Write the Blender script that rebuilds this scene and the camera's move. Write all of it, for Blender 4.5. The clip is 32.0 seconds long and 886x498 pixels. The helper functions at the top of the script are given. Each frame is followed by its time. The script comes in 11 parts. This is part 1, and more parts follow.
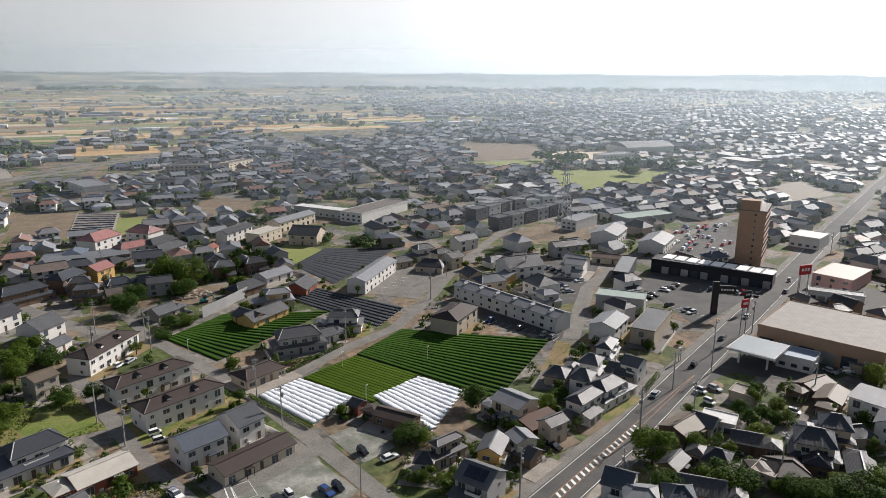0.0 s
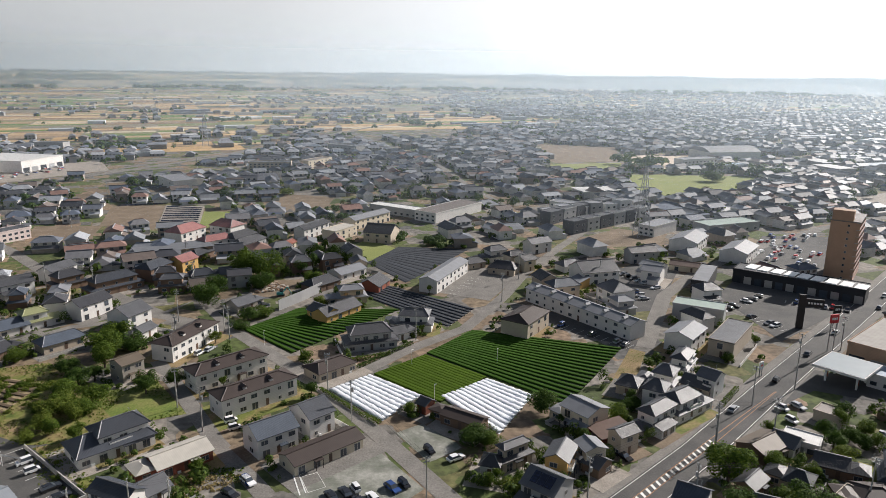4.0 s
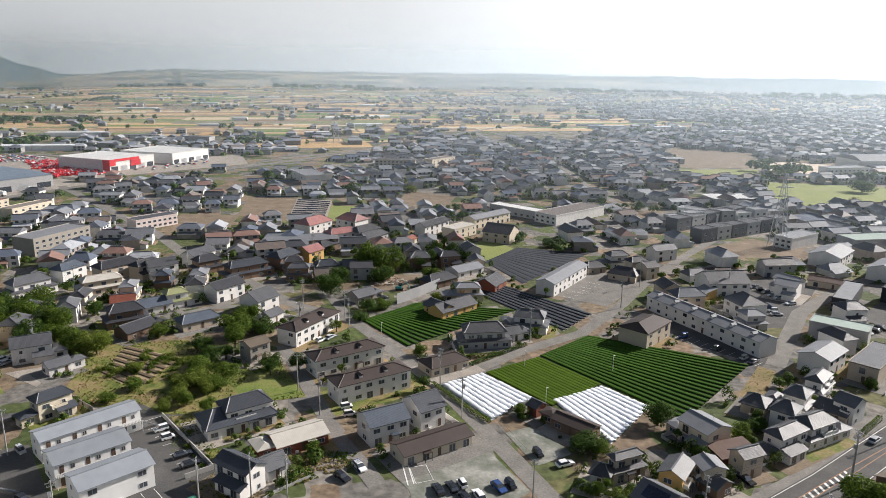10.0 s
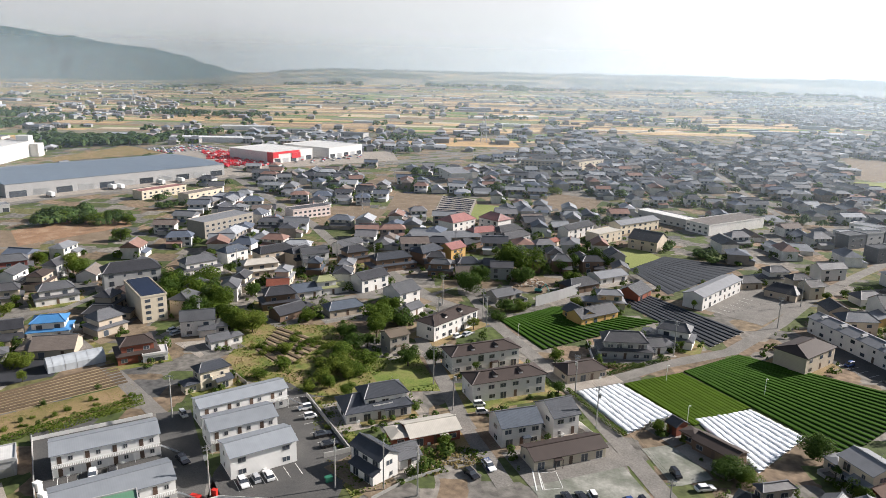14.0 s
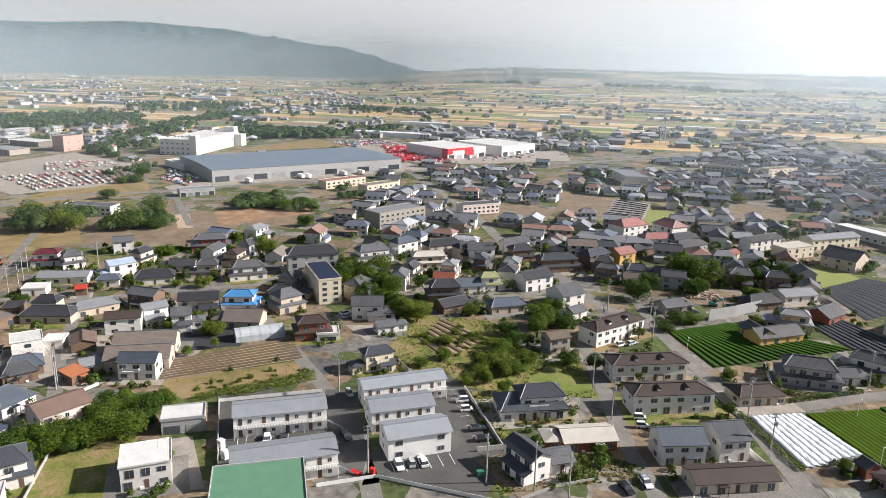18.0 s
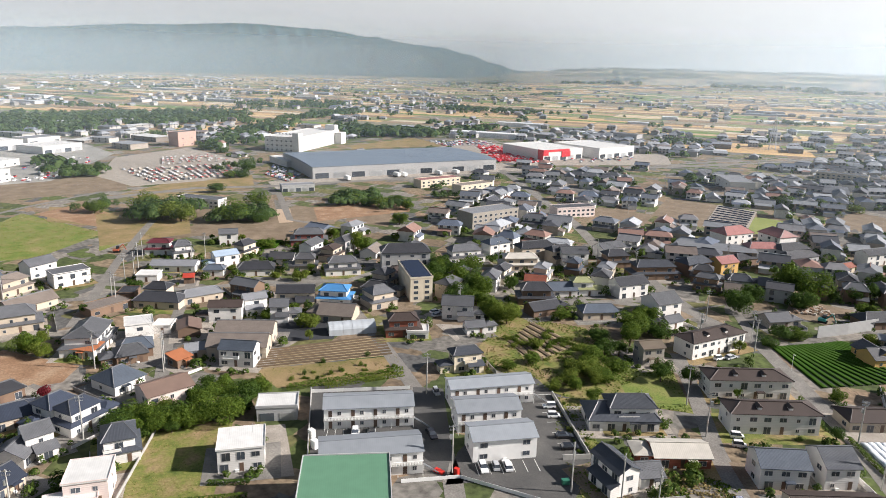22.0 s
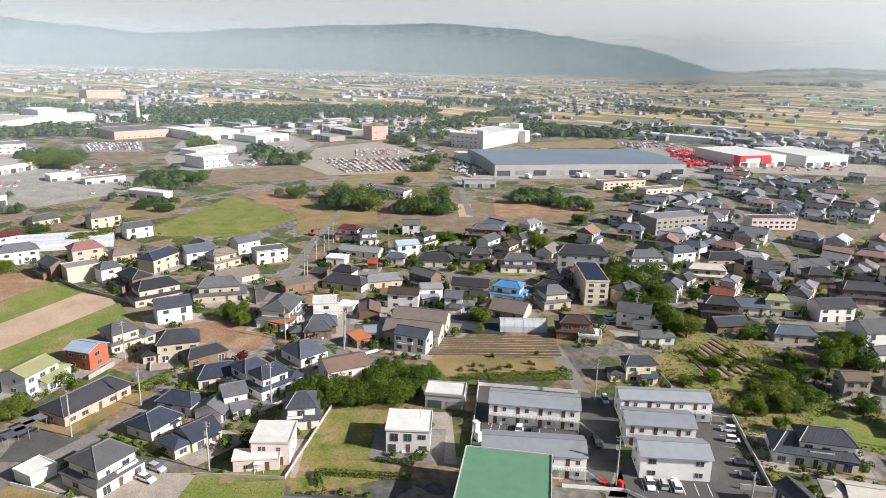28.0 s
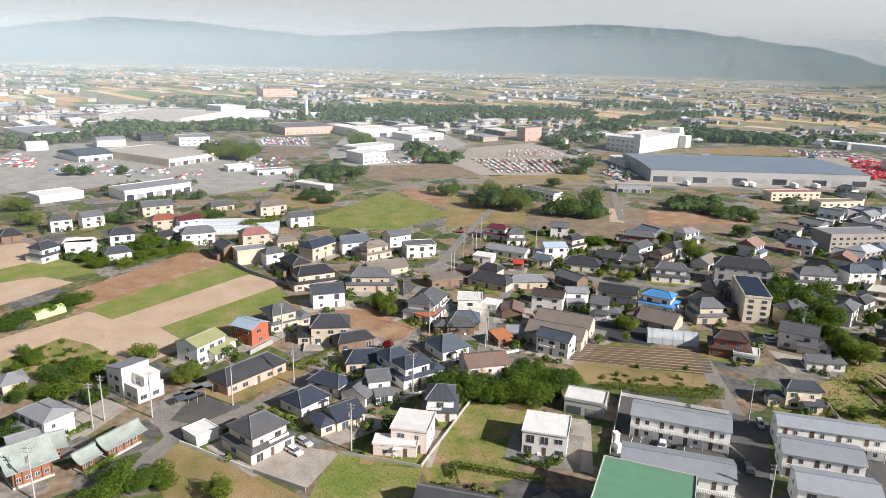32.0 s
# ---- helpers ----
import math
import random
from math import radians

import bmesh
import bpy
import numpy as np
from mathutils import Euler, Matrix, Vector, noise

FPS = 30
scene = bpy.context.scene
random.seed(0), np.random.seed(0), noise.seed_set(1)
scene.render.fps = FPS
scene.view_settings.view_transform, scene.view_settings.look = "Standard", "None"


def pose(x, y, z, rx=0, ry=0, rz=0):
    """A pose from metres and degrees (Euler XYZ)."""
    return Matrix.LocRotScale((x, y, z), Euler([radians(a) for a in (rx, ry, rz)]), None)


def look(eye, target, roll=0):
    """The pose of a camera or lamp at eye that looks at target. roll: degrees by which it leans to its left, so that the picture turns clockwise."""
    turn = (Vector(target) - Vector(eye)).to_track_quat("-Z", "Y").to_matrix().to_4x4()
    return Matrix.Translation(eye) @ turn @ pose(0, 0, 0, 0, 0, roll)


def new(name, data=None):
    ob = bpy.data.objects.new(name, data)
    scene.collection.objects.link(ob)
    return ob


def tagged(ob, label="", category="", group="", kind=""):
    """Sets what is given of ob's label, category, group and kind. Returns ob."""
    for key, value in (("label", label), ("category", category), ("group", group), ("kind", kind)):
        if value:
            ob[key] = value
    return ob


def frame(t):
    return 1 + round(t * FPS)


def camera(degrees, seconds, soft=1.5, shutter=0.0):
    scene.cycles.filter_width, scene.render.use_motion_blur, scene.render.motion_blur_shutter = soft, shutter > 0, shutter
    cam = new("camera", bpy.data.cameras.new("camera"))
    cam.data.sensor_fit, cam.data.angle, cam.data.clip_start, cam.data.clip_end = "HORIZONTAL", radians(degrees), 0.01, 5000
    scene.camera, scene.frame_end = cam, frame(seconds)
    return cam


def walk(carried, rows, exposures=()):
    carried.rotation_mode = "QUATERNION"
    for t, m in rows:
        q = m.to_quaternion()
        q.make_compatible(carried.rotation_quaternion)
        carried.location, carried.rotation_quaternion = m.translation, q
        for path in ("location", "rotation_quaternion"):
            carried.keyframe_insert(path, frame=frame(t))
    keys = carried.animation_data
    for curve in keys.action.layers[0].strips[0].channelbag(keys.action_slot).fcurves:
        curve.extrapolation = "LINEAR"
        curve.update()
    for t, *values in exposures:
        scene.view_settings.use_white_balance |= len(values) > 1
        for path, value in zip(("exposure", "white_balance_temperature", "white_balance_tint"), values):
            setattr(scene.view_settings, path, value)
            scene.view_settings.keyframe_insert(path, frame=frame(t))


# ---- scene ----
cam = camera(64.48, 32.0, soft=0.65)
rows = [
    (0.0, pose(0.00, -0.00, 90.00, 75.750, -0.300, 0.000)),
    (0.5, pose(0.00, 0.00, 89.99, 75.772, -0.350, 0.793)),
    (1.0, pose(-0.05, 0.00, 90.01, 75.766, -0.361, 1.550)),
    (1.5, pose(-0.04, 0.01, 89.98, 75.775, -0.377, 2.307)),
    (2.0, pose(-0.04, 0.05, 90.00, 75.761, -0.411, 3.073)),
    (2.5, pose(-0.06, 0.16, 89.97, 75.783, -0.471, 3.853)),
    (3.0, pose(-0.11, 0.24, 89.95, 75.757, -0.485, 4.605)),
    (3.5, pose(-0.12, 0.39, 89.92, 75.769, -0.546, 5.389)),
    (5.5, pose(-0.11, 0.60, 89.84, 75.757, -0.631, 8.518)),
    (6.0, pose(-0.05, 0.71, 89.73, 75.753, -0.629, 9.353)),
    (6.5, pose(-0.02, 0.85, 89.64, 75.779, -0.688, 10.200)),
    (7.0, pose(0.08, 0.93, 89.52, 75.773, -0.640, 11.053)),
    (7.5, pose(0.15, 0.93, 89.43, 75.775, -0.651, 11.912)),
    (8.0, pose(0.19, 0.82, 89.42, 75.760, -0.620, 12.735)),
    (8.5, pose(0.23, 0.75, 89.46, 75.735, -0.681, 13.573)),
    (9.0, pose(0.15, 0.60, 89.43, 75.743, -0.723, 14.341)),
    (9.5, pose(0.19, 0.58, 89.41, 75.734, -0.741, 15.150)),
    (10.0, pose(0.15, 0.65, 89.38, 75.743, -0.778, 16.189)),
    (10.5, pose(0.09, 0.84, 89.37, 75.736, -0.784, 17.264)),
    (11.0, pose(-0.02, 1.10, 89.45, 75.702, -0.779, 18.351)),
    (11.5, pose(-0.09, 1.22, 89.48, 75.682, -0.825, 19.497)),
    (12.0, pose(-0.19, 1.26, 89.46, 75.640, -0.836, 20.832)),
    (12.5, pose(-0.25, 1.20, 89.47, 75.624, -0.944, 22.456)),
    (13.0, pose(-0.27, 1.21, 89.38, 75.630, -1.019, 24.350)),
    (13.5, pose(-0.38, 1.12, 89.31, 75.606, -1.155, 26.233)),
    (14.0, pose(-0.42, 1.10, 89.22, 75.573, -1.164, 28.078)),
    (14.5, pose(-0.47, 1.16, 89.11, 75.528, -1.193, 29.946)),
    (16.5, pose(-0.59, 1.26, 88.98, 75.310, -1.289, 37.358)),
    (17.0, pose(-0.65, 1.39, 88.98, 75.275, -1.304, 39.139)),
    (17.5, pose(-0.69, 1.56, 88.95, 75.222, -1.298, 40.887)),
    (18.0, pose(-0.71, 1.64, 88.93, 75.209, -1.340, 42.071)),
    (18.5, pose(-0.80, 1.69, 88.98, 75.179, -1.332, 43.072)),
    (19.0, pose(-0.81, 1.71, 89.03, 75.152, -1.334, 44.064)),
    (19.5, pose(-0.83, 1.74, 89.08, 75.149, -1.322, 45.030)),
    (20.0, pose(-0.83, 1.73, 89.14, 75.123, -1.355, 45.992)),
    (20.5, pose(-0.85, 1.84, 89.20, 75.080, -1.344, 46.960)),
    (21.0, pose(-0.87, 1.89, 89.17, 75.052, -1.293, 47.915)),
    (21.5, pose(-0.95, 1.96, 89.21, 75.026, -1.313, 48.871)),
    (22.0, pose(-1.03, 2.02, 89.22, 75.029, -1.340, 49.828)),
    (22.5, pose(-1.06, 2.03, 89.23, 75.012, -1.274, 50.778)),
    (23.0, pose(-1.14, 2.02, 89.29, 74.975, -1.338, 51.755)),
    (23.5, pose(-1.22, 2.03, 89.31, 74.957, -1.374, 52.730)),
    (24.0, pose(-1.29, 2.08, 89.22, 74.914, -1.352, 53.639)),
    (24.5, pose(-1.37, 2.08, 89.13, 74.898, -1.370, 54.567)),
    (25.0, pose(-1.42, 2.10, 89.03, 74.861, -1.410, 55.675)),
    (25.5, pose(-1.50, 2.19, 88.89, 74.826, -1.401, 57.114)),
    (27.5, pose(-1.61, 2.25, 88.66, 74.653, -1.488, 63.108)),
    (28.0, pose(-1.69, 2.32, 88.56, 74.613, -1.445, 64.655)),
    (28.5, pose(-1.80, 2.25, 88.49, 74.589, -1.433, 66.218)),
    (29.0, pose(-1.80, 2.30, 88.36, 74.582, -1.479, 67.824)),
    (29.5, pose(-1.80, 2.24, 88.23, 74.566, -1.472, 69.370)),
    (30.0, pose(-1.84, 2.22, 88.17, 74.551, -1.429, 70.899)),
    (30.5, pose(-1.88, 2.23, 88.05, 74.529, -1.450, 72.432)),
    (31.0, pose(-1.88, 2.23, 87.96, 74.510, -1.466, 73.958)),
    (31.5, pose(-1.85, 2.30, 87.89, 74.487, -1.424, 75.475)),
    (32.0, pose(-1.86, 2.31, 87.83, 74.446, -1.416, 77.005)),
]
walk(cam, rows, [(0.0, 0.34), (6.0, 0.45), (10.0, 0.60), (17.0, 0.83), (24.0, 0.85), (32.0, 0.81)])

SUN_YAW, SUN_UP = 44.5, 29.5
world = bpy.data.worlds.new("sky")
scene.world = world
world.use_nodes = True
wn = world.node_tree.nodes
sky = wn.new("ShaderNodeTexSky")
sky.sky_type, sky.sun_disc = "NISHITA", False
sky.sun_elevation, sky.sun_rotation = radians(SUN_UP), radians(SUN_YAW)
sky.air_density, sky.dust_density, sky.ozone_density, sky.altitude = 1.0, 1.2, 1.0, 0
wn["Background"].inputs["Strength"].default_value = 0.052
pale = wn.new("ShaderNodeHueSaturation")
pale.inputs["Saturation"].default_value = 0.75
world.node_tree.links.new(sky.outputs[0], pale.inputs["Color"])
world.node_tree.links.new(pale.outputs[0], wn["Background"].inputs["Color"])
lamp = bpy.data.lights.new("sun", "SUN")
lamp.energy, lamp.angle, lamp.color = 5.0, radians(0.6), (1.0, 0.937, 0.885)
sun = new("sun", lamp)
sun.matrix_world = look((0, 0, 0), (-math.sin(radians(SUN_YAW)) * math.cos(radians(SUN_UP)),
                                    -math.cos(radians(SUN_YAW)) * math.cos(radians(SUN_UP)), -math.sin(radians(SUN_UP))))


# ---- small helpers ----
rng = random.Random(7)


def part(name, bm, material, parent=None, label="", at=None):
    """One bmesh as one mesh object under a thing; metre UVs per face."""
    if isinstance(bm, bpy.types.Mesh):
        me = bm
    else:
        metre_uv(bm)
        me = bpy.data.meshes.new(name)
        bm.to_mesh(me)
        bm.free()
        for m in material if isinstance(material, (list, tuple)) else (material,):
            me.materials.append(m)
    ob = new(name, me)
    ob.parent = parent
    if at is not None:
        ob.matrix_basis = at
    if label:
        ob["label"] = label
    return ob


def metre_uv(bm):
    layer = bm.loops.layers.uv.verify()
    bm.normal_update()
    for f in bm.faces:
        n = f.normal
        u = Vector((-n.y, n.x, 0))
        u = u.normalized() if u.length > 0.05 else Vector((1, 0, 0))
        v = n.cross(u)
        for lo in f.loops:
            lo[layer].uv = (lo.vert.co.dot(u), lo.vert.co.dot(v))


def box(bm, x0, y0, z0, x1, y1, z1, mat=0):
    v = [bm.verts.new(p) for p in ((x0, y0, z0), (x1, y0, z0), (x1, y1, z0), (x0, y1, z0),
                                   (x0, y0, z1), (x1, y0, z1), (x1, y1, z1), (x0, y1, z1))]
    for q in ((0, 1, 5, 4), (1, 2, 6, 5), (2, 3, 7, 6), (3, 0, 4, 7), (4, 5, 6, 7), (3, 2, 1, 0)):
        bm.faces.new([v[i] for i in q]).material_index = mat


def tube(bm, r, x, y, z0, z1, n=8, r1=None, mat=0):
    r1 = r if r1 is None else r1
    a = [bm.verts.new((x + r * math.cos(k * 2 * math.pi / n), y + r * math.sin(k * 2 * math.pi / n), z0)) for k in range(n)]
    b = [bm.verts.new((x + r1 * math.cos(k * 2 * math.pi / n), y + r1 * math.sin(k * 2 * math.pi / n), z1)) for k in range(n)]
    for k in range(n):
        bm.faces.new((a[k], a[(k + 1) % n], b[(k + 1) % n], b[k])).material_index = mat
    bm.faces.new(b).material_index = mat
    bm.faces.new(a[::-1]).material_index = mat


def hull(bm, pts, faces, mat=0):
    v = [bm.verts.new(p) for p in pts]
    for q in faces:
        bm.faces.new([v[i] for i in q]).material_index = mat


# ---- materials ----
def material(name, color, rough=0.7, metal=0.0, spec=0.5, vary=0.25, grain=3.0, stain=0.15, bump=0.0, lines=None, tint=0.12, coat=0.0):
    """A procedural surface: grain, stains, object-to-object tint and optional ribs (axis, period in m, depth)."""
    m = bpy.data.materials.new(name)
    m.use_nodes = True
    nt = m.node_tree
    N, L = nt.nodes, nt.links
    p = N["Principled BSDF"]
    p.inputs["Roughness"].default_value, p.inputs["Metallic"].default_value = rough, metal
    p.inputs["Specular IOR Level"].default_value = spec
    p.inputs["Coat Weight"].default_value = coat
    geo = N.new("ShaderNodeNewGeometry")
    n1 = N.new("ShaderNodeTexNoise")
    n1.inputs["Scale"].default_value, n1.inputs["Detail"].default_value = grain, 5
    L.new(geo.outputs["Position"], n1.inputs["Vector"])
    n2 = N.new("ShaderNodeTexNoise")
    n2.inputs["Scale"].default_value, n2.inputs["Detail"].default_value = 0.35, 4
    L.new(geo.outputs["Position"], n2.inputs["Vector"])
    oi = N.new("ShaderNodeObjectInfo")

    def math_node(op, a, b):
        q = N.new("ShaderNodeMath")
        q.operation = op
        for i, v in enumerate((a, b)):
            if isinstance(v, (int, float)):
                q.inputs[i].default_value = v
            else:
                L.new(v, q.inputs[i])
        return q.outputs[0]

    k = math_node("ADD", math_node("MULTIPLY", n1.outputs["Fac"], vary), 1 - vary / 2)
    k = math_node("MULTIPLY", k, math_node("ADD", math_node("MULTIPLY", n2.outputs["Fac"], stain * 2), 1 - stain))
    k = math_node("MULTIPLY", k, math_node("ADD", math_node("MULTIPLY", oi.outputs["Random"], tint * 2), 1 - tint))
    height = n1.outputs["Fac"]
    if lines:
        uv = N.new("ShaderNodeUVMap")
        sep = N.new("ShaderNodeSeparateXYZ")
        L.new(uv.outputs[0], sep.inputs[0])
        total = None
        for axis, period, depth in lines:
            w = math_node("SINE", math_node("MULTIPLY", sep.outputs[axis], 2 * math.pi / period), 0)
            w = math_node("MULTIPLY", math_node("ADD", w, 1.0), 0.5)
            w = math_node("POWER", w, 0.6)
            k = math_node("MULTIPLY", k, math_node("ADD", math_node("MULTIPLY", w, depth), 1 - depth))
            total = w if total is None else math_node("MULTIPLY", total, w)
        height = total
    mix = N.new("ShaderNodeVectorMath")
    mix.operation = "SCALE"
    mix.inputs[0].default_value = color
    L.new(k, mix.inputs["Scale"])
    L.new(mix.outputs[0], p.inputs["Base Color"])
    if bump:
        b = N.new("ShaderNodeBump")
        b.inputs["Strength"].default_value, b.inputs["Distance"].default_value = bump, 0.06
        L.new(height, b.inputs["Height"])
        L.new(b.outputs[0], p.inputs["Normal"])
    return m


def ground_material(name, colors, scale, rough=0.9, detail=6, fine=2.5, sharp=0.25, swing=0.65):
    """Patchy ground: several colours spread by noise at two scales."""
    m = bpy.data.materials.new(name)
    m.use_nodes = True
    N, L = m.node_tree.nodes, m.node_tree.links
    p = N["Principled BSDF"]
    p.inputs["Roughness"].default_value = rough
    p.inputs["Specular IOR Level"].default_value = 0.3
    geo = N.new("ShaderNodeNewGeometry")
    n1, n2 = N.new("ShaderNodeTexNoise"), N.new("ShaderNodeTexNoise")
    for n, s, d in ((n1, scale, detail), (n2, fine, 5)):
        n.inputs["Scale"].default_value, n.inputs["Detail"].default_value = s, d
        n.inputs["Roughness"].default_value = 0.62
        L.new(geo.outputs["Position"], n.inputs["Vector"])
    ramp = N.new("ShaderNodeValToRGB")
    ramp.color_ramp.interpolation = "LINEAR"
    el = ramp.color_ramp.elements
    lo, hi = 0.5 - sharp, 0.5 + sharp
    for i, c in enumerate(colors):
        at = lo + (hi - lo) * i / max(1, len(colors) - 1)
        e = el[i] if i < 2 else el.new(at)
        e.position, e.color = at, (*c, 1)
    L.new(n1.outputs["Fac"], ramp.inputs["Fac"])
    mul = N.new("ShaderNodeMapRange")
    mul.inputs["To Min"].default_value, mul.inputs["To Max"].default_value = 1 - swing, 1 + swing
    L.new(n2.outputs["Fac"], mul.inputs["Value"])
    sc = N.new("ShaderNodeVectorMath")
    sc.operation = "SCALE"
    L.new(ramp.outputs["Color"], sc.inputs[0])
    L.new(mul.outputs[0], sc.inputs["Scale"])
    L.new(sc.outputs[0], p.inputs["Base Color"])
    b = N.new("ShaderNodeBump")
    b.inputs["Strength"].default_value, b.inputs["Distance"].default_value = 0.4, 0.15
    L.new(n2.outputs["Fac"], b.inputs["Height"])
    L.new(b.outputs[0], p.inputs["Normal"])
    return m


def mosaic_material(name, colors, cell, turn, rough=0.9):
    """Plots of differing ground, squared to the street grid, with grain and blotches."""
    m = ground_material(name, colors[:3], 0.1, rough)
    N, L = m.node_tree.nodes, m.node_tree.links
    p = N["Principled BSDF"]
    geo = N["Geometry"]
    wob = N.new("ShaderNodeTexNoise")
    wob.inputs["Scale"].default_value, wob.inputs["Detail"].default_value = 0.15, 3
    L.new(geo.outputs["Position"], wob.inputs["Vector"])
    add = N.new("ShaderNodeVectorMath")
    add.operation = "MULTIPLY_ADD"
    add.inputs[1].default_value = (2, 2, 0)
    L.new(wob.outputs["Color"], add.inputs[0])
    L.new(geo.outputs["Position"], add.inputs[2])
    mp = N.new("ShaderNodeMapping")
    mp.inputs["Rotation"].default_value = (0, 0, radians(turn))
    L.new(add.outputs[0], mp.inputs["Vector"])
    vo = N.new("ShaderNodeTexVoronoi")
    vo.distance = "CHEBYCHEV"
    vo.inputs["Scale"].default_value = 1 / cell
    vo.inputs["Randomness"].default_value = 0.85
    L.new(mp.outputs[0], vo.inputs["Vector"])
    sep = N.new("ShaderNodeSeparateColor")
    L.new(vo.outputs["Color"], sep.inputs[0])
    ramp = N.new("ShaderNodeValToRGB")
    ramp.color_ramp.interpolation = "CONSTANT"
    el = ramp.color_ramp.elements
    for i, c in enumerate(colors):
        e = el[i] if i < 2 else el.new(i / len(colors))
        e.position, e.color = i / len(colors), (*c, 1)
    L.new(sep.outputs[0], ramp.inputs["Fac"])
    fine = N.new("ShaderNodeTexNoise")
    fine.inputs["Scale"].default_value, fine.inputs["Detail"].default_value = 0.45, 8
    L.new(geo.outputs["Position"], fine.inputs["Vector"])
    mr = N.new("ShaderNodeMapRange")
    mr.inputs["From Min"].default_value, mr.inputs["From Max"].default_value = 0.25, 0.75
    mr.inputs["To Min"].default_value, mr.inputs["To Max"].default_value = 0.45, 1.5
    L.new(fine.outputs["Fac"], mr.inputs["Value"])
    sc = N.new("ShaderNodeVectorMath")
    sc.operation = "SCALE"
    L.new(ramp.outputs["Color"], sc.inputs[0])
    L.new(mr.outputs[0], sc.inputs["Scale"])
    L.new(sc.outputs[0], p.inputs["Base Color"])
    return m


def island_material(name, colors, rough=0.8, spec=0.4, grain=0.5):
    """Colour picked for each piece of a joined mesh."""
    m = bpy.data.materials.new(name)
    m.use_nodes = True
    N, L = m.node_tree.nodes, m.node_tree.links
    p = N["Principled BSDF"]
    p.inputs["Roughness"].default_value, p.inputs["Specular IOR Level"].default_value = rough, spec
    geo = N.new("ShaderNodeNewGeometry")
    ramp = N.new("ShaderNodeValToRGB")
    ramp.color_ramp.interpolation = "CONSTANT"
    el = ramp.color_ramp.elements
    for i, c in enumerate(colors):
        e = el[i] if i < 2 else el.new(i / len(colors))
        e.position, e.color = i / len(colors), (*c, 1)
    L.new(geo.outputs["Random Per Island"], ramp.inputs["Fac"])
    n = N.new("ShaderNodeTexNoise")
    n.inputs["Scale"].default_value, n.inputs["Detail"].default_value = grain, 4
    L.new(geo.outputs["Position"], n.inputs["Vector"])
    mr = N.new("ShaderNodeMapRange")
    mr.inputs["To Min"].default_value, mr.inputs["To Max"].default_value = 0.7, 1.3
    L.new(n.outputs["Fac"], mr.inputs["Value"])
    sc = N.new("ShaderNodeVectorMath")
    sc.operation = "SCALE"
    L.new(ramp.outputs["Color"], sc.inputs[0])
    L.new(mr.outputs[0], sc.inputs["Scale"])
    L.new(sc.outputs[0], p.inputs["Base Color"])
    return m


TILE = ((0, 0.30, 0.12), (1, 0.27, 0.06))
RIB = ((0, 0.45, 0.06),)
ROOFC = {
    "dark": (0.040, 0.041, 0.047), "dgrey": (0.072, 0.072, 0.078), "grey": (0.105, 0.108, 0.117), "lgrey": (0.215, 0.222, 0.238),
    "slate": (0.054, 0.060, 0.073), "navy": (0.044, 0.054, 0.080), "bluegrey": (0.085, 0.102, 0.13), "dbrown": (0.060, 0.045, 0.040),
    "lbrown": (0.19, 0.16, 0.14), "maroon": (0.11, 0.025, 0.035), "red": (0.33, 0.045, 0.03), "redbrown": (0.22, 0.075, 0.05),
    "pink": (0.28, 0.13, 0.12), "palegreen": (0.25, 0.26, 0.135), "cream": (0.48, 0.45, 0.40), "white": (0.60, 0.595, 0.58),
    "lblue": (0.30, 0.37, 0.46), "blue": (0.06, 0.20, 0.42), "orange": (0.40, 0.15, 0.07), "rust": (0.16, 0.11, 0.09),
    "wood": (0.135, 0.108, 0.082), "copper": (0.30, 0.37, 0.33), "green": (0.12, 0.27, 0.17), "black": (0.02, 0.02, 0.022),
}
WALLC = {
    "white": (0.67, 0.65, 0.625), "cream": (0.60, 0.525, 0.41), "beige": (0.46, 0.39, 0.31), "grey": (0.36, 0.36, 0.36),
    "brown": (0.17, 0.11, 0.075), "redbrown": (0.25, 0.075, 0.045), "pink": (0.62, 0.38, 0.34), "yellow": (0.60, 0.37, 0.13),
    "concrete": (0.32, 0.29, 0.25), "redorange": (0.35, 0.095, 0.05), "maroon": (0.28, 0.09, 0.08), "pinkbrick": (0.46, 0.30, 0.25),
    "pinkwhite": (0.64, 0.54, 0.51), "black": (0.025, 0.026, 0.03), "gold": (0.70, 0.36, 0.03), "tan": (0.42, 0.27, 0.18),
}
METAL_ROOFS = ("lgrey", "white", "lblue", "blue", "orange", "rust", "palegreen", "cream", "copper", "green", "wood", "black", "maroon", "dbrown")
ROOF = {}
for key, c in ROOFC.items():
    if key in METAL_ROOFS:
        ROOF[key] = material("roof_sheet_" + key, c, rough=0.6, spec=0.3, vary=0.2, grain=0.8, stain=0.2, bump=0.15, lines=RIB, tint=0.08)
    else:
        ROOF[key] = material("roof_tile_" + key, c, rough=0.48, spec=0.3, vary=0.35, grain=2.0, stain=0.28, bump=0.4, lines=TILE, tint=0.25)
WALL = {key: material("wall_" + key, c, rough=0.8, vary=0.12, grain=1.6, stain=0.14, bump=0.25, lines=((1, 0.45, 0.06),), tint=0.08)
        for key, c in WALLC.items()}
GLASS = material("window_glass", (0.055, 0.065, 0.08), rough=0.08, spec=0.8, vary=0.5, grain=0.6, tint=0.4)
FRAME = material("window_frame", (0.42, 0.41, 0.40), rough=0.4, metal=0.3, tint=0.4)
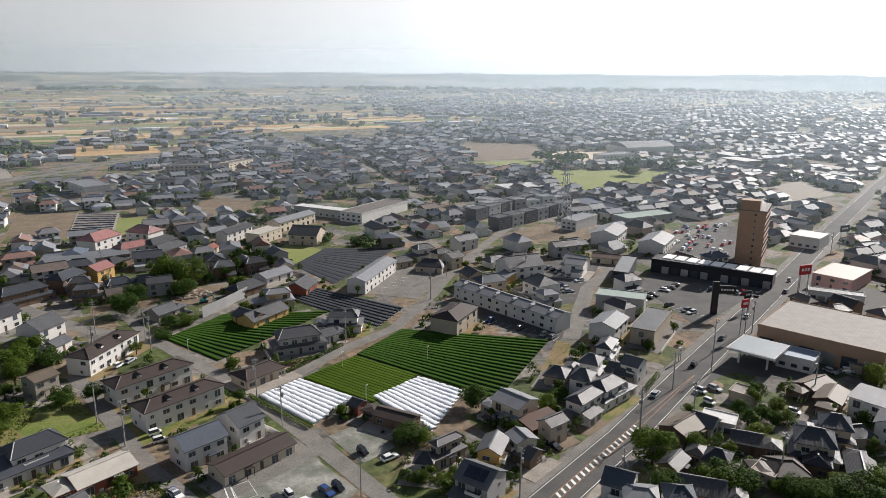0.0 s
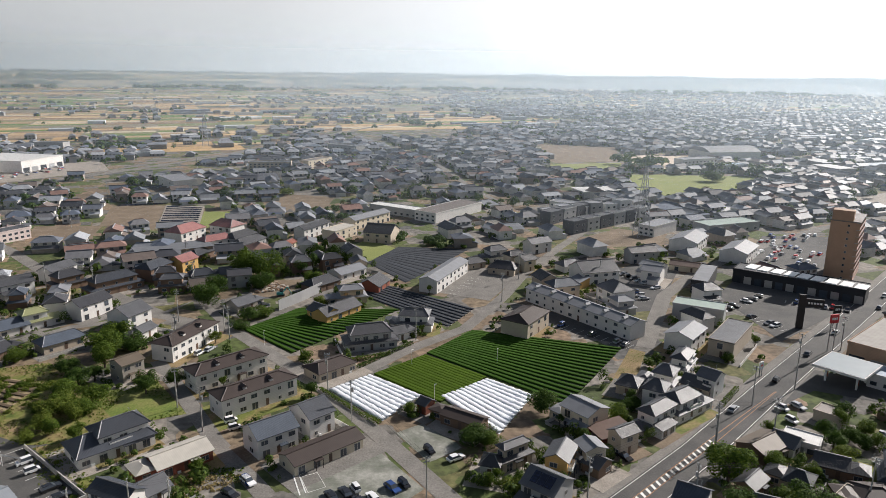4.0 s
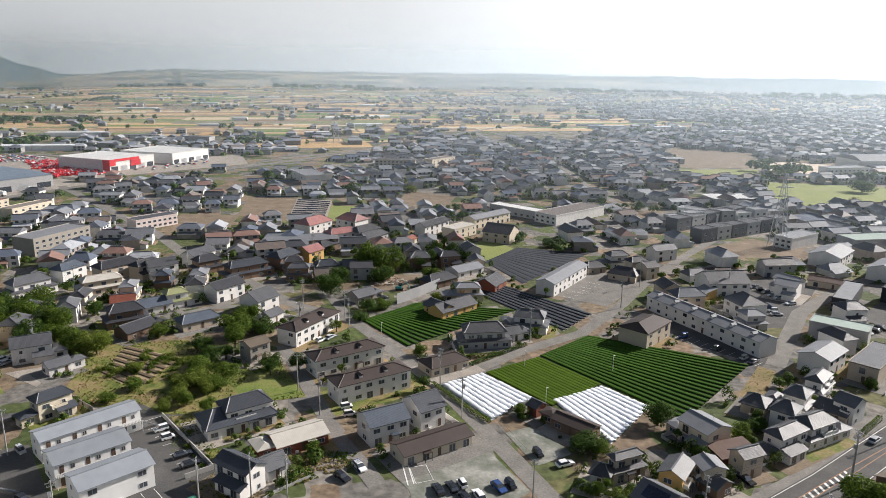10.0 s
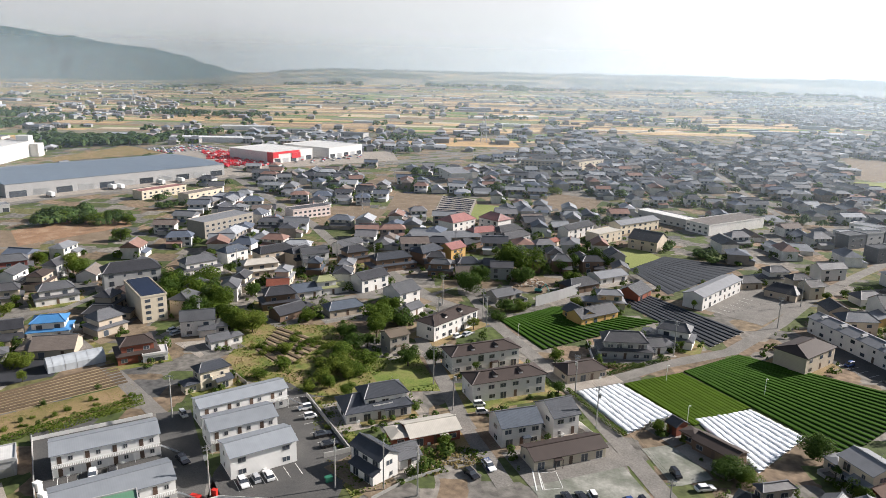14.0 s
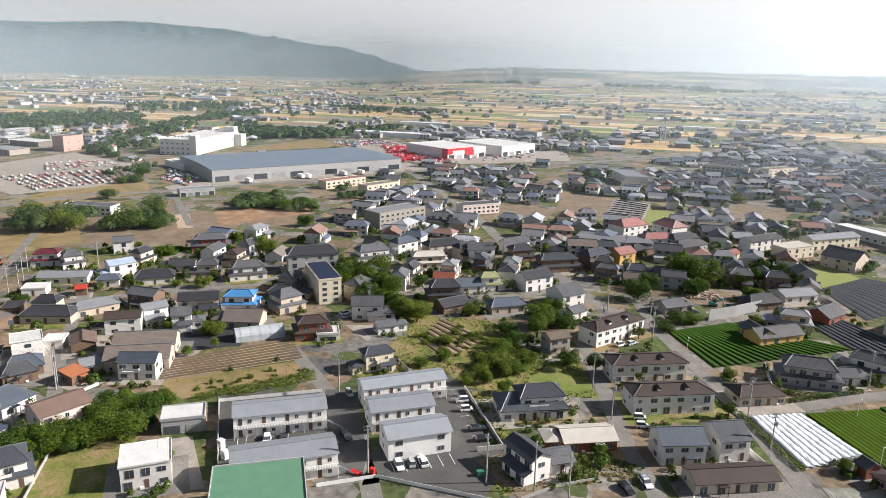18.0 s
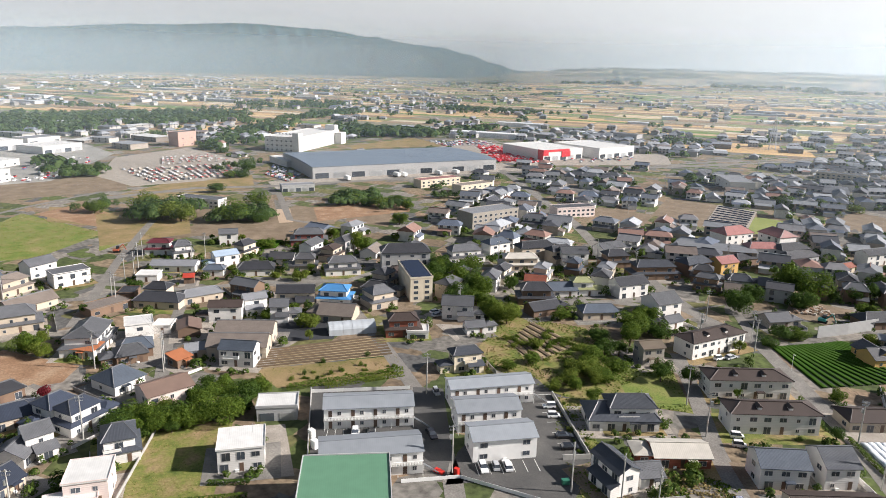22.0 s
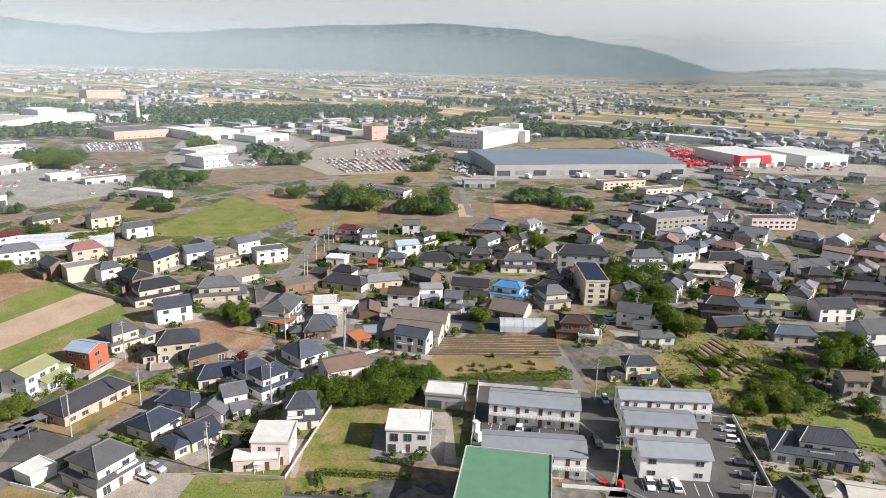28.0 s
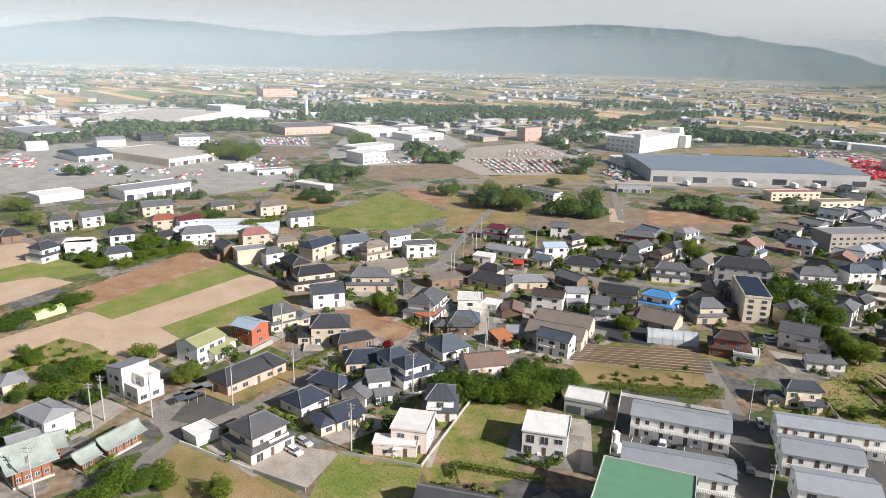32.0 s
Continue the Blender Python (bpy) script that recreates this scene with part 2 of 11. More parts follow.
DOOR = material("door_paint", (0.11, 0.07, 0.05), rough=0.5, tint=0.3)
CONCRETE = material("concrete", (0.36, 0.35, 0.33), rough=0.85, vary=0.3, grain=1.2, stain=0.25, bump=0.2)
BLOCK = material("block_wall", (0.30, 0.29, 0.27), rough=0.9, vary=0.3, grain=1.0, stain=0.3, bump=0.4, lines=((1, 0.2, 0.12), (0, 0.4, 0.05)))
RIDGE = material("ridge_tile", (0.12, 0.124, 0.132), rough=0.5, vary=0.4, grain=3.0, stain=0.2, tint=0.3)
SOLAR = material("solar_cells", (0.012, 0.018, 0.045), rough=0.12, spec=0.7, vary=0.1, lines=((0, 0.8, 0.3), (1, 0.8, 0.3)))
STEEL = material("galvanised_steel", (0.42, 0.43, 0.44), rough=0.4, metal=0.7)
WHITE = material("white_paint", (0.78, 0.78, 0.76), rough=0.5, vary=0.1, stain=0.12)
BARK = material("bark", (0.10, 0.075, 0.055), rough=0.95, vary=0.5, grain=6, bump=0.5)
POLE = material("pole_concrete", (0.34, 0.33, 0.31), rough=0.85, grain=4)
ASPHALT = ground_material("asphalt", ((0.060, 0.060, 0.062), (0.085, 0.083, 0.080), (0.11, 0.105, 0.10)), 0.12, rough=0.85, fine=3)
NEWASPHALT = ground_material("new_asphalt", ((0.030, 0.032, 0.038), (0.042, 0.045, 0.052)), 0.15, rough=0.8, fine=3)
LANE = ground_material("lane_concrete", ((0.145, 0.136, 0.124), (0.19, 0.178, 0.162), (0.24, 0.225, 0.205)), 0.2, fine=2)
OLDASPHALT = ground_material("old_asphalt", ((0.20, 0.197, 0.185), (0.27, 0.264, 0.245), (0.34, 0.33, 0.305)), 0.09, fine=0.8)
GRAVEL = ground_material("gravel", ((0.225, 0.20, 0.172), (0.31, 0.277, 0.24), (0.38, 0.345, 0.30)), 0.25, fine=4)
SOIL = ground_material("soil", ((0.13, 0.095, 0.065), (0.19, 0.145, 0.10), (0.26, 0.20, 0.145)), 0.12, fine=2)
PALESOIL = ground_material("tilled_soil", ((0.35, 0.25, 0.18), (0.41, 0.31, 0.225), (0.46, 0.355, 0.265)), 0.08, fine=1.2, swing=0.25)
REDSOIL = ground_material("dry_red_soil", ((0.19, 0.105, 0.06), (0.27, 0.165, 0.10), (0.38, 0.28, 0.19)), 0.12, fine=1.5)
STAINED = ground_material("stained_concrete", ((0.125, 0.135, 0.105), (0.20, 0.205, 0.175), (0.34, 0.335, 0.30)), 0.16, fine=1.1, sharp=0.16, swing=0.35)
GRASS = ground_material("grass", ((0.09, 0.14, 0.028), (0.14, 0.18, 0.038), (0.20, 0.195, 0.066), (0.29, 0.225, 0.12)), 0.10, fine=1.6)
DRYGRASS = ground_material("dry_grass", ((0.12, 0.125, 0.036), (0.23, 0.17, 0.08), (0.32, 0.225, 0.13)), 0.09, fine=2.5)
WILD = ground_material("wild_grass", ((0.08, 0.11, 0.022), (0.15, 0.165, 0.04), (0.22, 0.18, 0.075), (0.29, 0.20, 0.12)), 0.13, fine=1.3, sharp=0.16)
BRIGHT = ground_material("young_rice", ((0.17, 0.205, 0.055), (0.215, 0.24, 0.075), (0.25, 0.26, 0.10)), 0.05, fine=2)
SAND = ground_material("pale_sand", ((0.52, 0.43, 0.34), (0.60, 0.50, 0.40)), 0.05, fine=2)
YARD = mosaic_material("town_ground", ((0.085, 0.10, 0.035), (0.21, 0.19, 0.165), (0.16, 0.12, 0.08), (0.06, 0.08, 0.025), (0.15, 0.14, 0.125), (0.23, 0.165, 0.11), (0.155, 0.145, 0.13),
                                        (0.19, 0.14, 0.095), (0.07, 0.09, 0.03), (0.22, 0.20, 0.175), (0.13, 0.125, 0.05), (0.21, 0.16, 0.105), (0.10, 0.098, 0.095), (0.085, 0.11, 0.032)), 11.0, -28)
TEALIGHT = material("young_tea_leaves", (0.052, 0.092, 0.006), rough=0.95, spec=0.08, vary=0.9, grain=5.0, stain=0.25, bump=0.9, tint=0.1)
TEA = material("tea_leaves", (0.034, 0.080, 0.008), rough=0.95, spec=0.08, vary=0.9, grain=5.0, stain=0.25, bump=0.9, tint=0.12)
TEAFLOOR = material("tea_stems", (0.024, 0.036, 0.010), rough=0.9, vary=0.6, grain=4.0)
DARKSOIL = material("ridge_soil", (0.10, 0.07, 0.042), rough=0.95, vary=0.6, grain=3.0, stain=0.3, bump=0.6)
STRAW = ground_material("straw_mulch", ((0.25, 0.19, 0.11), (0.32, 0.25, 0.15), (0.38, 0.30, 0.19)), 0.2, fine=3)
DARKROOF = material("shop_roof", (0.19, 0.185, 0.18), rough=0.6, vary=0.2, grain=0.6, stain=0.3)
HALLGREEN = material("hall_green_roof", (0.115, 0.245, 0.155), rough=0.5, vary=0.12, grain=0.6, stain=0.15, lines=((0, 0.45, 0.05),))
STATIONROOF = material("station_roof", (0.21, 0.26, 0.29), rough=0.55, vary=0.12, grain=0.5, stain=0.12, lines=((0, 0.6, 0.06),))
NEWWHITE = material("new_white_siding", (0.75, 0.74, 0.72), rough=0.6, vary=0.08, grain=1.0, stain=0.08, lines=((1, 0.3, 0.04),))
STOREROOF = material("store_roof", (0.40, 0.375, 0.345), rough=0.8, spec=0.2, vary=0.15, grain=0.5, stain=0.2, lines=((0, 1.2, 0.05),))
SHRINERED = material("faded_vermilion", (0.20, 0.088, 0.05), rough=0.7, vary=0.2, grain=1.5, stain=0.25)
SHEET = material("white_cover_sheet", (0.74, 0.765, 0.80), rough=0.45, vary=0.45, grain=2.2, stain=0.15, bump=1.0)
NET = material("black_shade_net", (0.034, 0.039, 0.048), rough=0.8, spec=0.25, vary=0.4, grain=1.0, stain=0.3, bump=0.4)
PAINT = material("road_paint", (0.70, 0.70, 0.67), rough=0.6, vary=0.3, grain=2.0, stain=0.2)
ORANGEPAINT = material("orange_road_paint", (0.45, 0.20, 0.07), rough=0.6, vary=0.3, grain=2.0)


def leaf_material(name, a, b):
    m = island_material(name, [tuple(a[i] + (b[i] - a[i]) * k / 5 for i in range(3)) for k in range(6)], rough=0.7, spec=0.12, grain=0.9)
    N, L = m.node_tree.nodes, m.node_tree.links
    p = N["Principled BSDF"]
    tl, mx = N.new("ShaderNodeBsdfTranslucent"), N.new("ShaderNodeMixShader")
    L.new(p.inputs["Base Color"].links[0].from_socket, tl.inputs["Color"])
    mx.inputs["Fac"].default_value = 0.35
    L.new(p.outputs[0], mx.inputs[1])
    L.new(tl.outputs[0], mx.inputs[2])
    L.new(mx.outputs[0], N["Material Output"].inputs["Surface"])
    return m


LEAF = {"dark": leaf_material("leaf_dark", (0.030, 0.062, 0.012), (0.085, 0.14, 0.025)),
        "green": leaf_material("leaf_green", (0.044, 0.084, 0.011), (0.135, 0.19, 0.027)),
        "light": leaf_material("leaf_light", (0.075, 0.115, 0.015), (0.19, 0.23, 0.04)),
        "dry": leaf_material("leaf_dry", (0.20, 0.165, 0.06), (0.36, 0.28, 0.14)),
        "red": leaf_material("leaf_red", (0.10, 0.012, 0.02), (0.22, 0.03, 0.04))}


# ---- ground ----
COUNT = {}
PLOTS = []


def patch(name, mat, z, *corners, label=""):
    """A flat piece of ground on the main sheet."""
    COUNT["patch"] = COUNT.get("patch", 0) + 1
    z += COUNT["patch"] * 0.0004
    bm = bmesh.new()
    bm.faces.new([bm.verts.new((x, y, z)) for x, y in corners])
    bm.normal_update()
    if next(iter(bm.faces)).normal.z < 0:
        bmesh.ops.reverse_faces(bm, faces=bm.faces[:])
    return tagged(part(name, bm, mat), label or name.replace("_", " "), "", "", "structure")


def strip(bm, pts, width, z, mat=0, offset=0.0):
    """A band of given width along a plan line."""
    left, right = [], []
    for i, p in enumerate(pts):
        a, b = pts[max(0, i - 1)], pts[min(len(pts) - 1, i + 1)]
        d = Vector((b[0] - a[0], b[1] - a[1])).normalized()
        n = Vector((-d.y, d.x))
        c = Vector(p) + n * offset
        left.append(bm.verts.new((*(c + n * width / 2), z)))
        right.append(bm.verts.new((*(c - n * width / 2), z)))
    for i in range(len(pts) - 1):
        bm.faces.new((right[i], right[i + 1], left[i + 1], left[i])).material_index = mat


def road(name, mat, pts, width, z=0.06, edge=False, label=""):
    COUNT["road"] = COUNT.get("road", 0) + 1
    z += COUNT["road"] * 0.0006
    bm = bmesh.new()
    strip(bm, pts, width, z)
    ob = tagged(part(name, bm, mat), label or "narrow paved lane between the houses", "", "", "structure")
    if edge:
        for s in (-1, 1):
            bm = bmesh.new()
            strip(bm, pts, 0.15, z + 0.02, 0, s * (width / 2 - 0.45))
            part("edge_line", bm, PAINT, ob)
    return ob




def land_height(x, y):
    """Height of the land: flat round the town, climbing gently beyond, but for the foot of the hills."""
    r = math.hypot(x, y)
    if r < 1800:
        return 0.0
    yaw = math.degrees(math.atan2(-x, y))
    side = max(0.0, min(1.0, (50.0 - yaw) / 14.0))
    k = (r - 1800) / 3050
    return 90.0 * (1 - r / (1800 + (r - 1800) * (1 + 5.2 * k))) * side * side * (3 - 2 * side)


def land(name, radii, lo, hi, mat, z, label, category=""):
    """A ring-shaped sheet that follows the land."""
    n = 192
    verts, faces = [], []
    for i in range(n + 1):
        a = radians(lo + (hi - lo) * i / n)
        for rr in radii(math.degrees(a)):
            x, y = -math.sin(a) * rr, math.cos(a) * rr
            verts.append((x, y, z + land_height(x, y)))
    m = len(verts) // (n + 1)
    for i in range(n):
        for j in range(m - 1):
            faces.append((i * m + j, (i + 1) * m + j, (i + 1) * m + j + 1, i * m + j + 1))
    me = bpy.data.meshes.new(name)
    me.from_pydata(verts, [], [f[::-1] for f in faces])
    me.materials.append(mat)
    return tagged(new(name, me), label, category, "", "structure")


land("ground", lambda yaw: [0.0, 900] + [1800 + 155 * q for q in range(21)], -180, 180, YARD, 0.0, "town ground of soil, gravel and weeds", "ground")

KEEP = []


def keep(pts, pad=0.0):
    """Plan areas in which no scattered house or tree is set."""
    KEEP.append(([Vector(p) for p in pts], pad))


def free(x, y, r=0.0):
    for pts, pad in KEEP:
        inside, near = False, False
        n = len(pts)
        for i in range(n):
            a, b = pts[i], pts[(i + 1) % n]
            if (a.y > y) != (b.y > y) and x < (b.x - a.x) * (y - a.y) / (b.y - a.y) + a.x:
                inside = not inside
            if r + pad > 0:
                ab = b - a
                k = max(0.0, min(1.0, ((x - a.x) * ab.x + (y - a.y) * ab.y) / max(1e-6, ab.length_squared)))
                if (a.x + ab.x * k - x) ** 2 + (a.y + ab.y * k - y) ** 2 < (r + pad) ** 2:
                    near = True
        if inside or near:
            return False
    return True


def field(mat, label, *corners, z=0.03):
    keep(corners)
    return patch("field", mat, z, *corners, label=label)


def lot(mat, label, *corners, z=0.045):
    keep(corners)
    return patch("pavement", mat, z, *corners, label=label)


def lane(mat, width, *pts, label="", z=0.06, edge=False):
    for a, b in zip(pts, pts[1:]):
        d = Vector((b[0] - a[0], b[1] - a[1])).normalized()
        n = Vector((-d.y, d.x)) * width / 2
        keep((Vector(a) + n, Vector(b) + n, Vector(b) - n, Vector(a) - n), 1.5)
    return road("road", mat, pts, width, z, edge, label)


# fields in the foreground and beyond
field(PALESOIL, "bare pale tilled field", (-238.9, -53.6), (-282.5, -11.2), (-268.6, 3.0), (-229.1, -36.9))
field(GRASS, "strip of green meadow between tilled fields", (-250.4, -64.6), (-300.1, -22.2), (-282.5, -11.2), (-238.9, -53.6))
field(REDSOIL, "dry reddish field with straw", (-264.9, -78.2), (-324.3, -34.8), (-300.1, -22.2), (-250.4, -64.6))
field(PALESOIL, "bare pale tilled field", (-227.4, -83.2), (-248.0, -63.1), (-229.1, -37.2), (-213.3, -26.5), (-200.3, -36.9), (-203.9, -44.0), (-218.3, -55.5), (-225.3, -65.2), (-209.7, -77.4), z=0.025)
field(WILD, "weedy ground of an ornamental garden", (-209.7, -77.4), (-225.3, -65.2), (-218.3, -55.5), (-203.9, -44.0), (-187.0, -49.8), (-184.3, -61.2), (-190.9, -71.2))
field(GRASS, "green field margin", (-229.1, -36.9), (-268.6, 3.0), (-260.1, 13.4), (-215.7, -27.6), z=0.035)
field(DRYGRASS, "dry weedy field", (-215.7, -27.6), (-260.1, 13.4), (-238.6, 19.2), (-215.7, -14.2))
field(PALESOIL, "bare pale tilled field", (-249.8, -100.6), (-281.0, -112.0), (-291.3, -89.3), (-282.2, -75.9), z=0.028)
field(PALESOIL, "bare pale tilled field", (-295.5, -117.3), (-338.9, -133.2), (-345.6, -111.6), (-319.5, -91.8))
field(GRASS, "green meadow strip", (-272.9, -109.1), (-295.5, -117.3), (-319.5, -91.8), (-294.3, -69.6), z=0.026)
field(GRASS, "overgrown green meadow", (-365.7, 8.7), (-452.9, 72.8), (-379.3, 96.9), (-347.0, 59.2))
field(WILD, "half-dry lawn of an empty plot", (-135.6, 29.8), (-163.3, 49.1), (-156.4, 66.5), (-126.6, 48.4), (-128.0, 30.7))
field(GRASS, "bright green empty plot", (-127.9, 5.5), (-144.8, 11.9), (-134.9, 30.3), (-121.0, 26.4))
field(DRYGRASS, "dry grass of an empty plot", (-148.9, -28.2), (-155.0, -22.7), (-140.3, -5.9), (-127.9, 5.5), (-129.4, -21.1))
lot(GRAVEL, "pale gravel parking plot", (-140.8, -5.3), (-149.7, 1.4), (-144.5, 13.5), (-132.0, 5.7))
field(WILD, "overgrown plot with weeds and shrubs", (-154.3, 149.2), (-168.3, 177.5), (-143.9, 190.8), (-96.0, 162.2), (-104.8, 148.6), (-114.4, 144.0), (-138.7, 141.3))
field(WILD, "overgrown verge", (-117.2, 141.2), (-104.8, 148.6), (-101.6, 138.0), (-73.8, 118.3), (-77.6, 108.9), (-92.9, 119.1))
field(DRYGRASS, "dry orchard ground with young shrubs", (-181.4, 84.4), (-164.6, 123.5), (-152.3, 118.4), (-166.5, 83.9))
field(SOIL, "ploughed brown field", (-182.0, 85.1), (-165.7, 123.1), (-181.4, 130.2), (-193.4, 92.4))
field(SOIL, "brown tilled field", (-362.6, 110.9), (-375.7, 156.6), (-357.6, 176.5), (-332.5, 151.5))
field(SOIL, "brown tilled field", (-366.5, 181.0), (-388.9, 211.4), (-356.8, 227.8), (-323.2, 185.8), (-336.2, 168.0))
field(SOIL, "ploughed kitchen garden", (-333.9, 213.0), (-370.5, 242.7), (-346.2, 254.6), (-308.5, 224.7))
field(DRYGRASS, "dry meadow", (-483.5, 135.1), (-518.7, 187.7), (-512.4, 241.3), (-462.7, 219.2), (-449.5, 142.7))
field(GRASS, "green meadow", (-343.7, 84.6), (-425.8, 107.2), (-409.6, 125.1), (-366.5, 114.7))
field(DRYGRASS, "mown meadow behind the warehouse", (-636.5, 409.2), (-666.1, 520.0), (-590.2, 506.8), (-609.3, 398.0))
field(SOIL, "bare brown field", (-242.0, 377.8), (-269.6, 438.3), (-235.2, 444.6), (-205.8, 373.2))
field(SOIL, "bare brown field", (-266.3, 350.3), (-277.6, 371.0), (-240.7, 379.2), (-225.9, 341.6))
field(BRIGHT, "bright green field", (-183.9, 379.3), (-201.3, 429.4), (-180.8, 431.0), (-172.1, 387.9))
field(BRIGHT, "bright green field", (-85.8, 353.8), (-80.1, 368.8), (-57.8, 347.3), (-70.2, 323.3))
field(BRIGHT, "bright green rice field", (26.8, 710.2), (105.4, 741.7), (95.6, 662.5), (27.3, 652.2))
field(BRIGHT, "bright green rice field", (99.9, 654.4), (219.1, 662.2), (169.9, 570.2), (101.5, 536.9), (93.9, 552.7))
field(SAND, "pale sandy school ground", (117.1, 819.3), (190.7, 811.6), (162.1, 688.1), (110.0, 694.0))
field(SOIL, "dark fallow field", (26.9, 918.5), (119.2, 894.5), (106.8, 751.6), (30.4, 728.8))
field(SOIL, "dark fallow field", (34.4, 387.6), (61.1, 418.6), (73.3, 409.3), (47.8, 366.5))
field(GRAVEL, "terraced pale car park", (248.0, 552.9), (309.3, 599.4), (299.8, 528.3), (247.7, 491.5))
field(DRYGRASS, "dry garden strip beside the tea field", (26.2, 188.3), (39.6, 227.0), (44.4, 224.4), (33.6, 188.4))
field(GRASS, "grassy plot", (-118.1, 171.3), (-104.6, 183.2), (-86.0, 164.0), (-100.1, 155.4))
field(SOIL, "bare clearing with rubble", (-107.9, 263.8), (-113.5, 284.7), (-92.7, 289.8), (-91.8, 263.2))
lot(LANE, "concrete car park", (-33.5, 279.9), (-20.9, 324.3), (3.3, 311.1), (-9.6, 271.3))
lot(STAINED, "stained concrete yard with greenish patches", (-50.6, 135.9), (-45.9, 137.9), (-32.6, 153.2), (-18.1, 137.2), (-20.6, 133.5), (-40.3, 123.3), (-43.7, 129.7))
lot(STAINED, "stained concrete yard of a workshop", (-28.6, 161.0), (-22.7, 166.6), (-12.9, 158.1), (-11.3, 155.8), (-16.9, 149.6), (-18.6, 148.2))
lot(ASPHALT, "asphalt car park of the shops", (85.0, 292.2), (103.7, 324.6), (148.2, 299.2), (93.1, 240.3))
lot(ASPHALT, "large asphalt car park", (109.4, 348.4), (141.2, 410.9), (187.0, 415.1), (141.4, 327.3))
lot(ASPHALT, "asphalt car park", (41.4, 313.6), (57.1, 338.4), (75.1, 324.0), (56.4, 268.7), (46.7, 265.0))
lot(ASPHALT, "asphalt forecourt", (75.0, 188.9), (95.0, 216.7), (122.5, 203.4), (111.0, 193.1), (88.8, 200.9))
lot(ASPHALT, "asphalt car park along the road", (144.2, 281.2), (169.9, 316.0), (189.8, 281.9), (168.3, 247.3))
lot(ASPHALT, "asphalt yard in front of the white row", (4.0, 256.3), (15.1, 261.1), (44.7, 234.0), (40.7, 227.5), (14.2, 243.9))
lot(ASPHALT, "asphalt car park of the apartments", (-102.2, 90.8), (-110.6, 101.8), (-127.5, 146.8), (-115.5, 142.9), (-87.1, 124.7), (-80.2, 106.4), (-98.4, 97.4))
lot(ASPHALT, "asphalt driveway between apartment blocks", (-144.2, 114.4), (-138.1, 120.5), (-111.5, 100.9), (-103.8, 92.2), (-111.7, 90.8), z=0.05)
lot(ASPHALT, "asphalt yard", (-162.1, 91.8), (-142.5, 116.1), (-128.9, 106.8), (-109.9, 92.5), (-125.8, 70.9), z=0.04)
lot(GRAVEL, "pale gravel yard", (-188.3, 153.6), (-190.4, 169.0), (-166.0, 160.4), (-162.0, 146.3))
lot(GRAVEL, "concrete lorry yard of the warehouse", (-477.3, 236.7), (-476.6, 276.2), (-456.7, 460.2), (-414.2, 445.3), (-449.8, 269.4), (-442.3, 226.8))
lot(GRAVEL, "vehicle dealer's yard", (-663.2, 183.1), (-700.4, 262.5), (-590.0, 270.0), (-520.5, 240.0), (-504.6, 198.9), (-508.6, 150.4), (-565.1, 142.2))
lot(GRAVEL, "concrete yard of the rental depot", (-581.4, 483.7), (-610.7, 576.9), (-485.4, 546.9), (-412.9, 659.2), (-365.6, 595.2), (-433.4, 465.8))
lot(OLDASPHALT, "old pale asphalt car park of the shopping centre", (-562.1, -214.8), (-653.2, -136.0), (-549.0, -36.5), (-544.7, 21.7), (-483.7, 30.6), (-496.0, -104.6), (-456.5, -176.2))
lot(OLDASPHALT, "pale asphalt apron of the supermarket", (-700.0, -215.0), (-735.0, -60.0), (-640.0, -20.0), (-480.0, 6.0), (-450.7, -37.2), (-505.5, -92.4), (-477.2, -117.4), (-491.3, -163.5), (-580.0, -215.0))
lot(OLDASPHALT, "staff car park of the factory", (-745.2, -21.1), (-754.2, 33.0), (-677.0, 32.2), (-686.8, -14.5))
lot(OLDASPHALT, "works yard among the white halls", (-840.0, 90.0), (-845.0, 185.0), (-690.0, 190.0), (-560.0, 110.0), (-560.0, 45.0), (-640.0, 45.0))
lot(GRAVEL, "asphalt plot behind the shrine hall", (-166.7, -51.2), (-181.3, -44.5), (-175.2, -36.6), (-161.5, -43.9))
lot(ASPHALT, "asphalt parking yard", (-166.1, -26.0), (-178.7, -21.4), (-177.0, -12.0), (-169.7, -9.6), (-162.9, -19.1))
lot(NEWASPHALT, "black asphalt yard", (-198.2, 96.6), (-217.7, 107.7), (-198.5, 127.3), (-188.0, 115.2))
keep(((-700.0, 300.0), (-720.0, 420.0), (-590.0, 440.0), (-540.0, 280.0)))
keep(((-334.5, 64.5), (-314.2, 95.0), (-499.0, 153.9), (-527.5, 105.8)))
lot(GRAVEL, "driveway", (-128.4, 62.1), (-149.5, 71.7), (-147.2, 76.1), (-125.3, 66.8))

field(SOIL, "brown fallow plot", (-323.7, 146.3), (-351.4, 160.6), (-341.7, 180.9), (-314.1, 167.5))
field(PALESOIL, "pale bare plot", (-354.8, 170.7), (-386.5, 189.4), (-381.6, 203.7), (-347.5, 187.5))
field(SOIL, "brown fallow plot", (-340.1, 183.5), (-365.4, 198.7), (-356.5, 219.0), (-330.4, 203.8))
field(DRYGRASS, "dry meadow strip", (-422.8, 79.1), (-464.5, 89.2), (-443.0, 111.0), (-382.5, 116.8), (-380.4, 110.2))
field(REDSOIL, "bare field beside the road", (-513.6, 64.6), (-547.9, 71.5), (-552.6, 118.7), (-505.7, 108.7))
field(GRASS, "green verge", (-402.7, 151.1), (-428.0, 161.9), (-423.5, 176.4), (-397.2, 165.9))
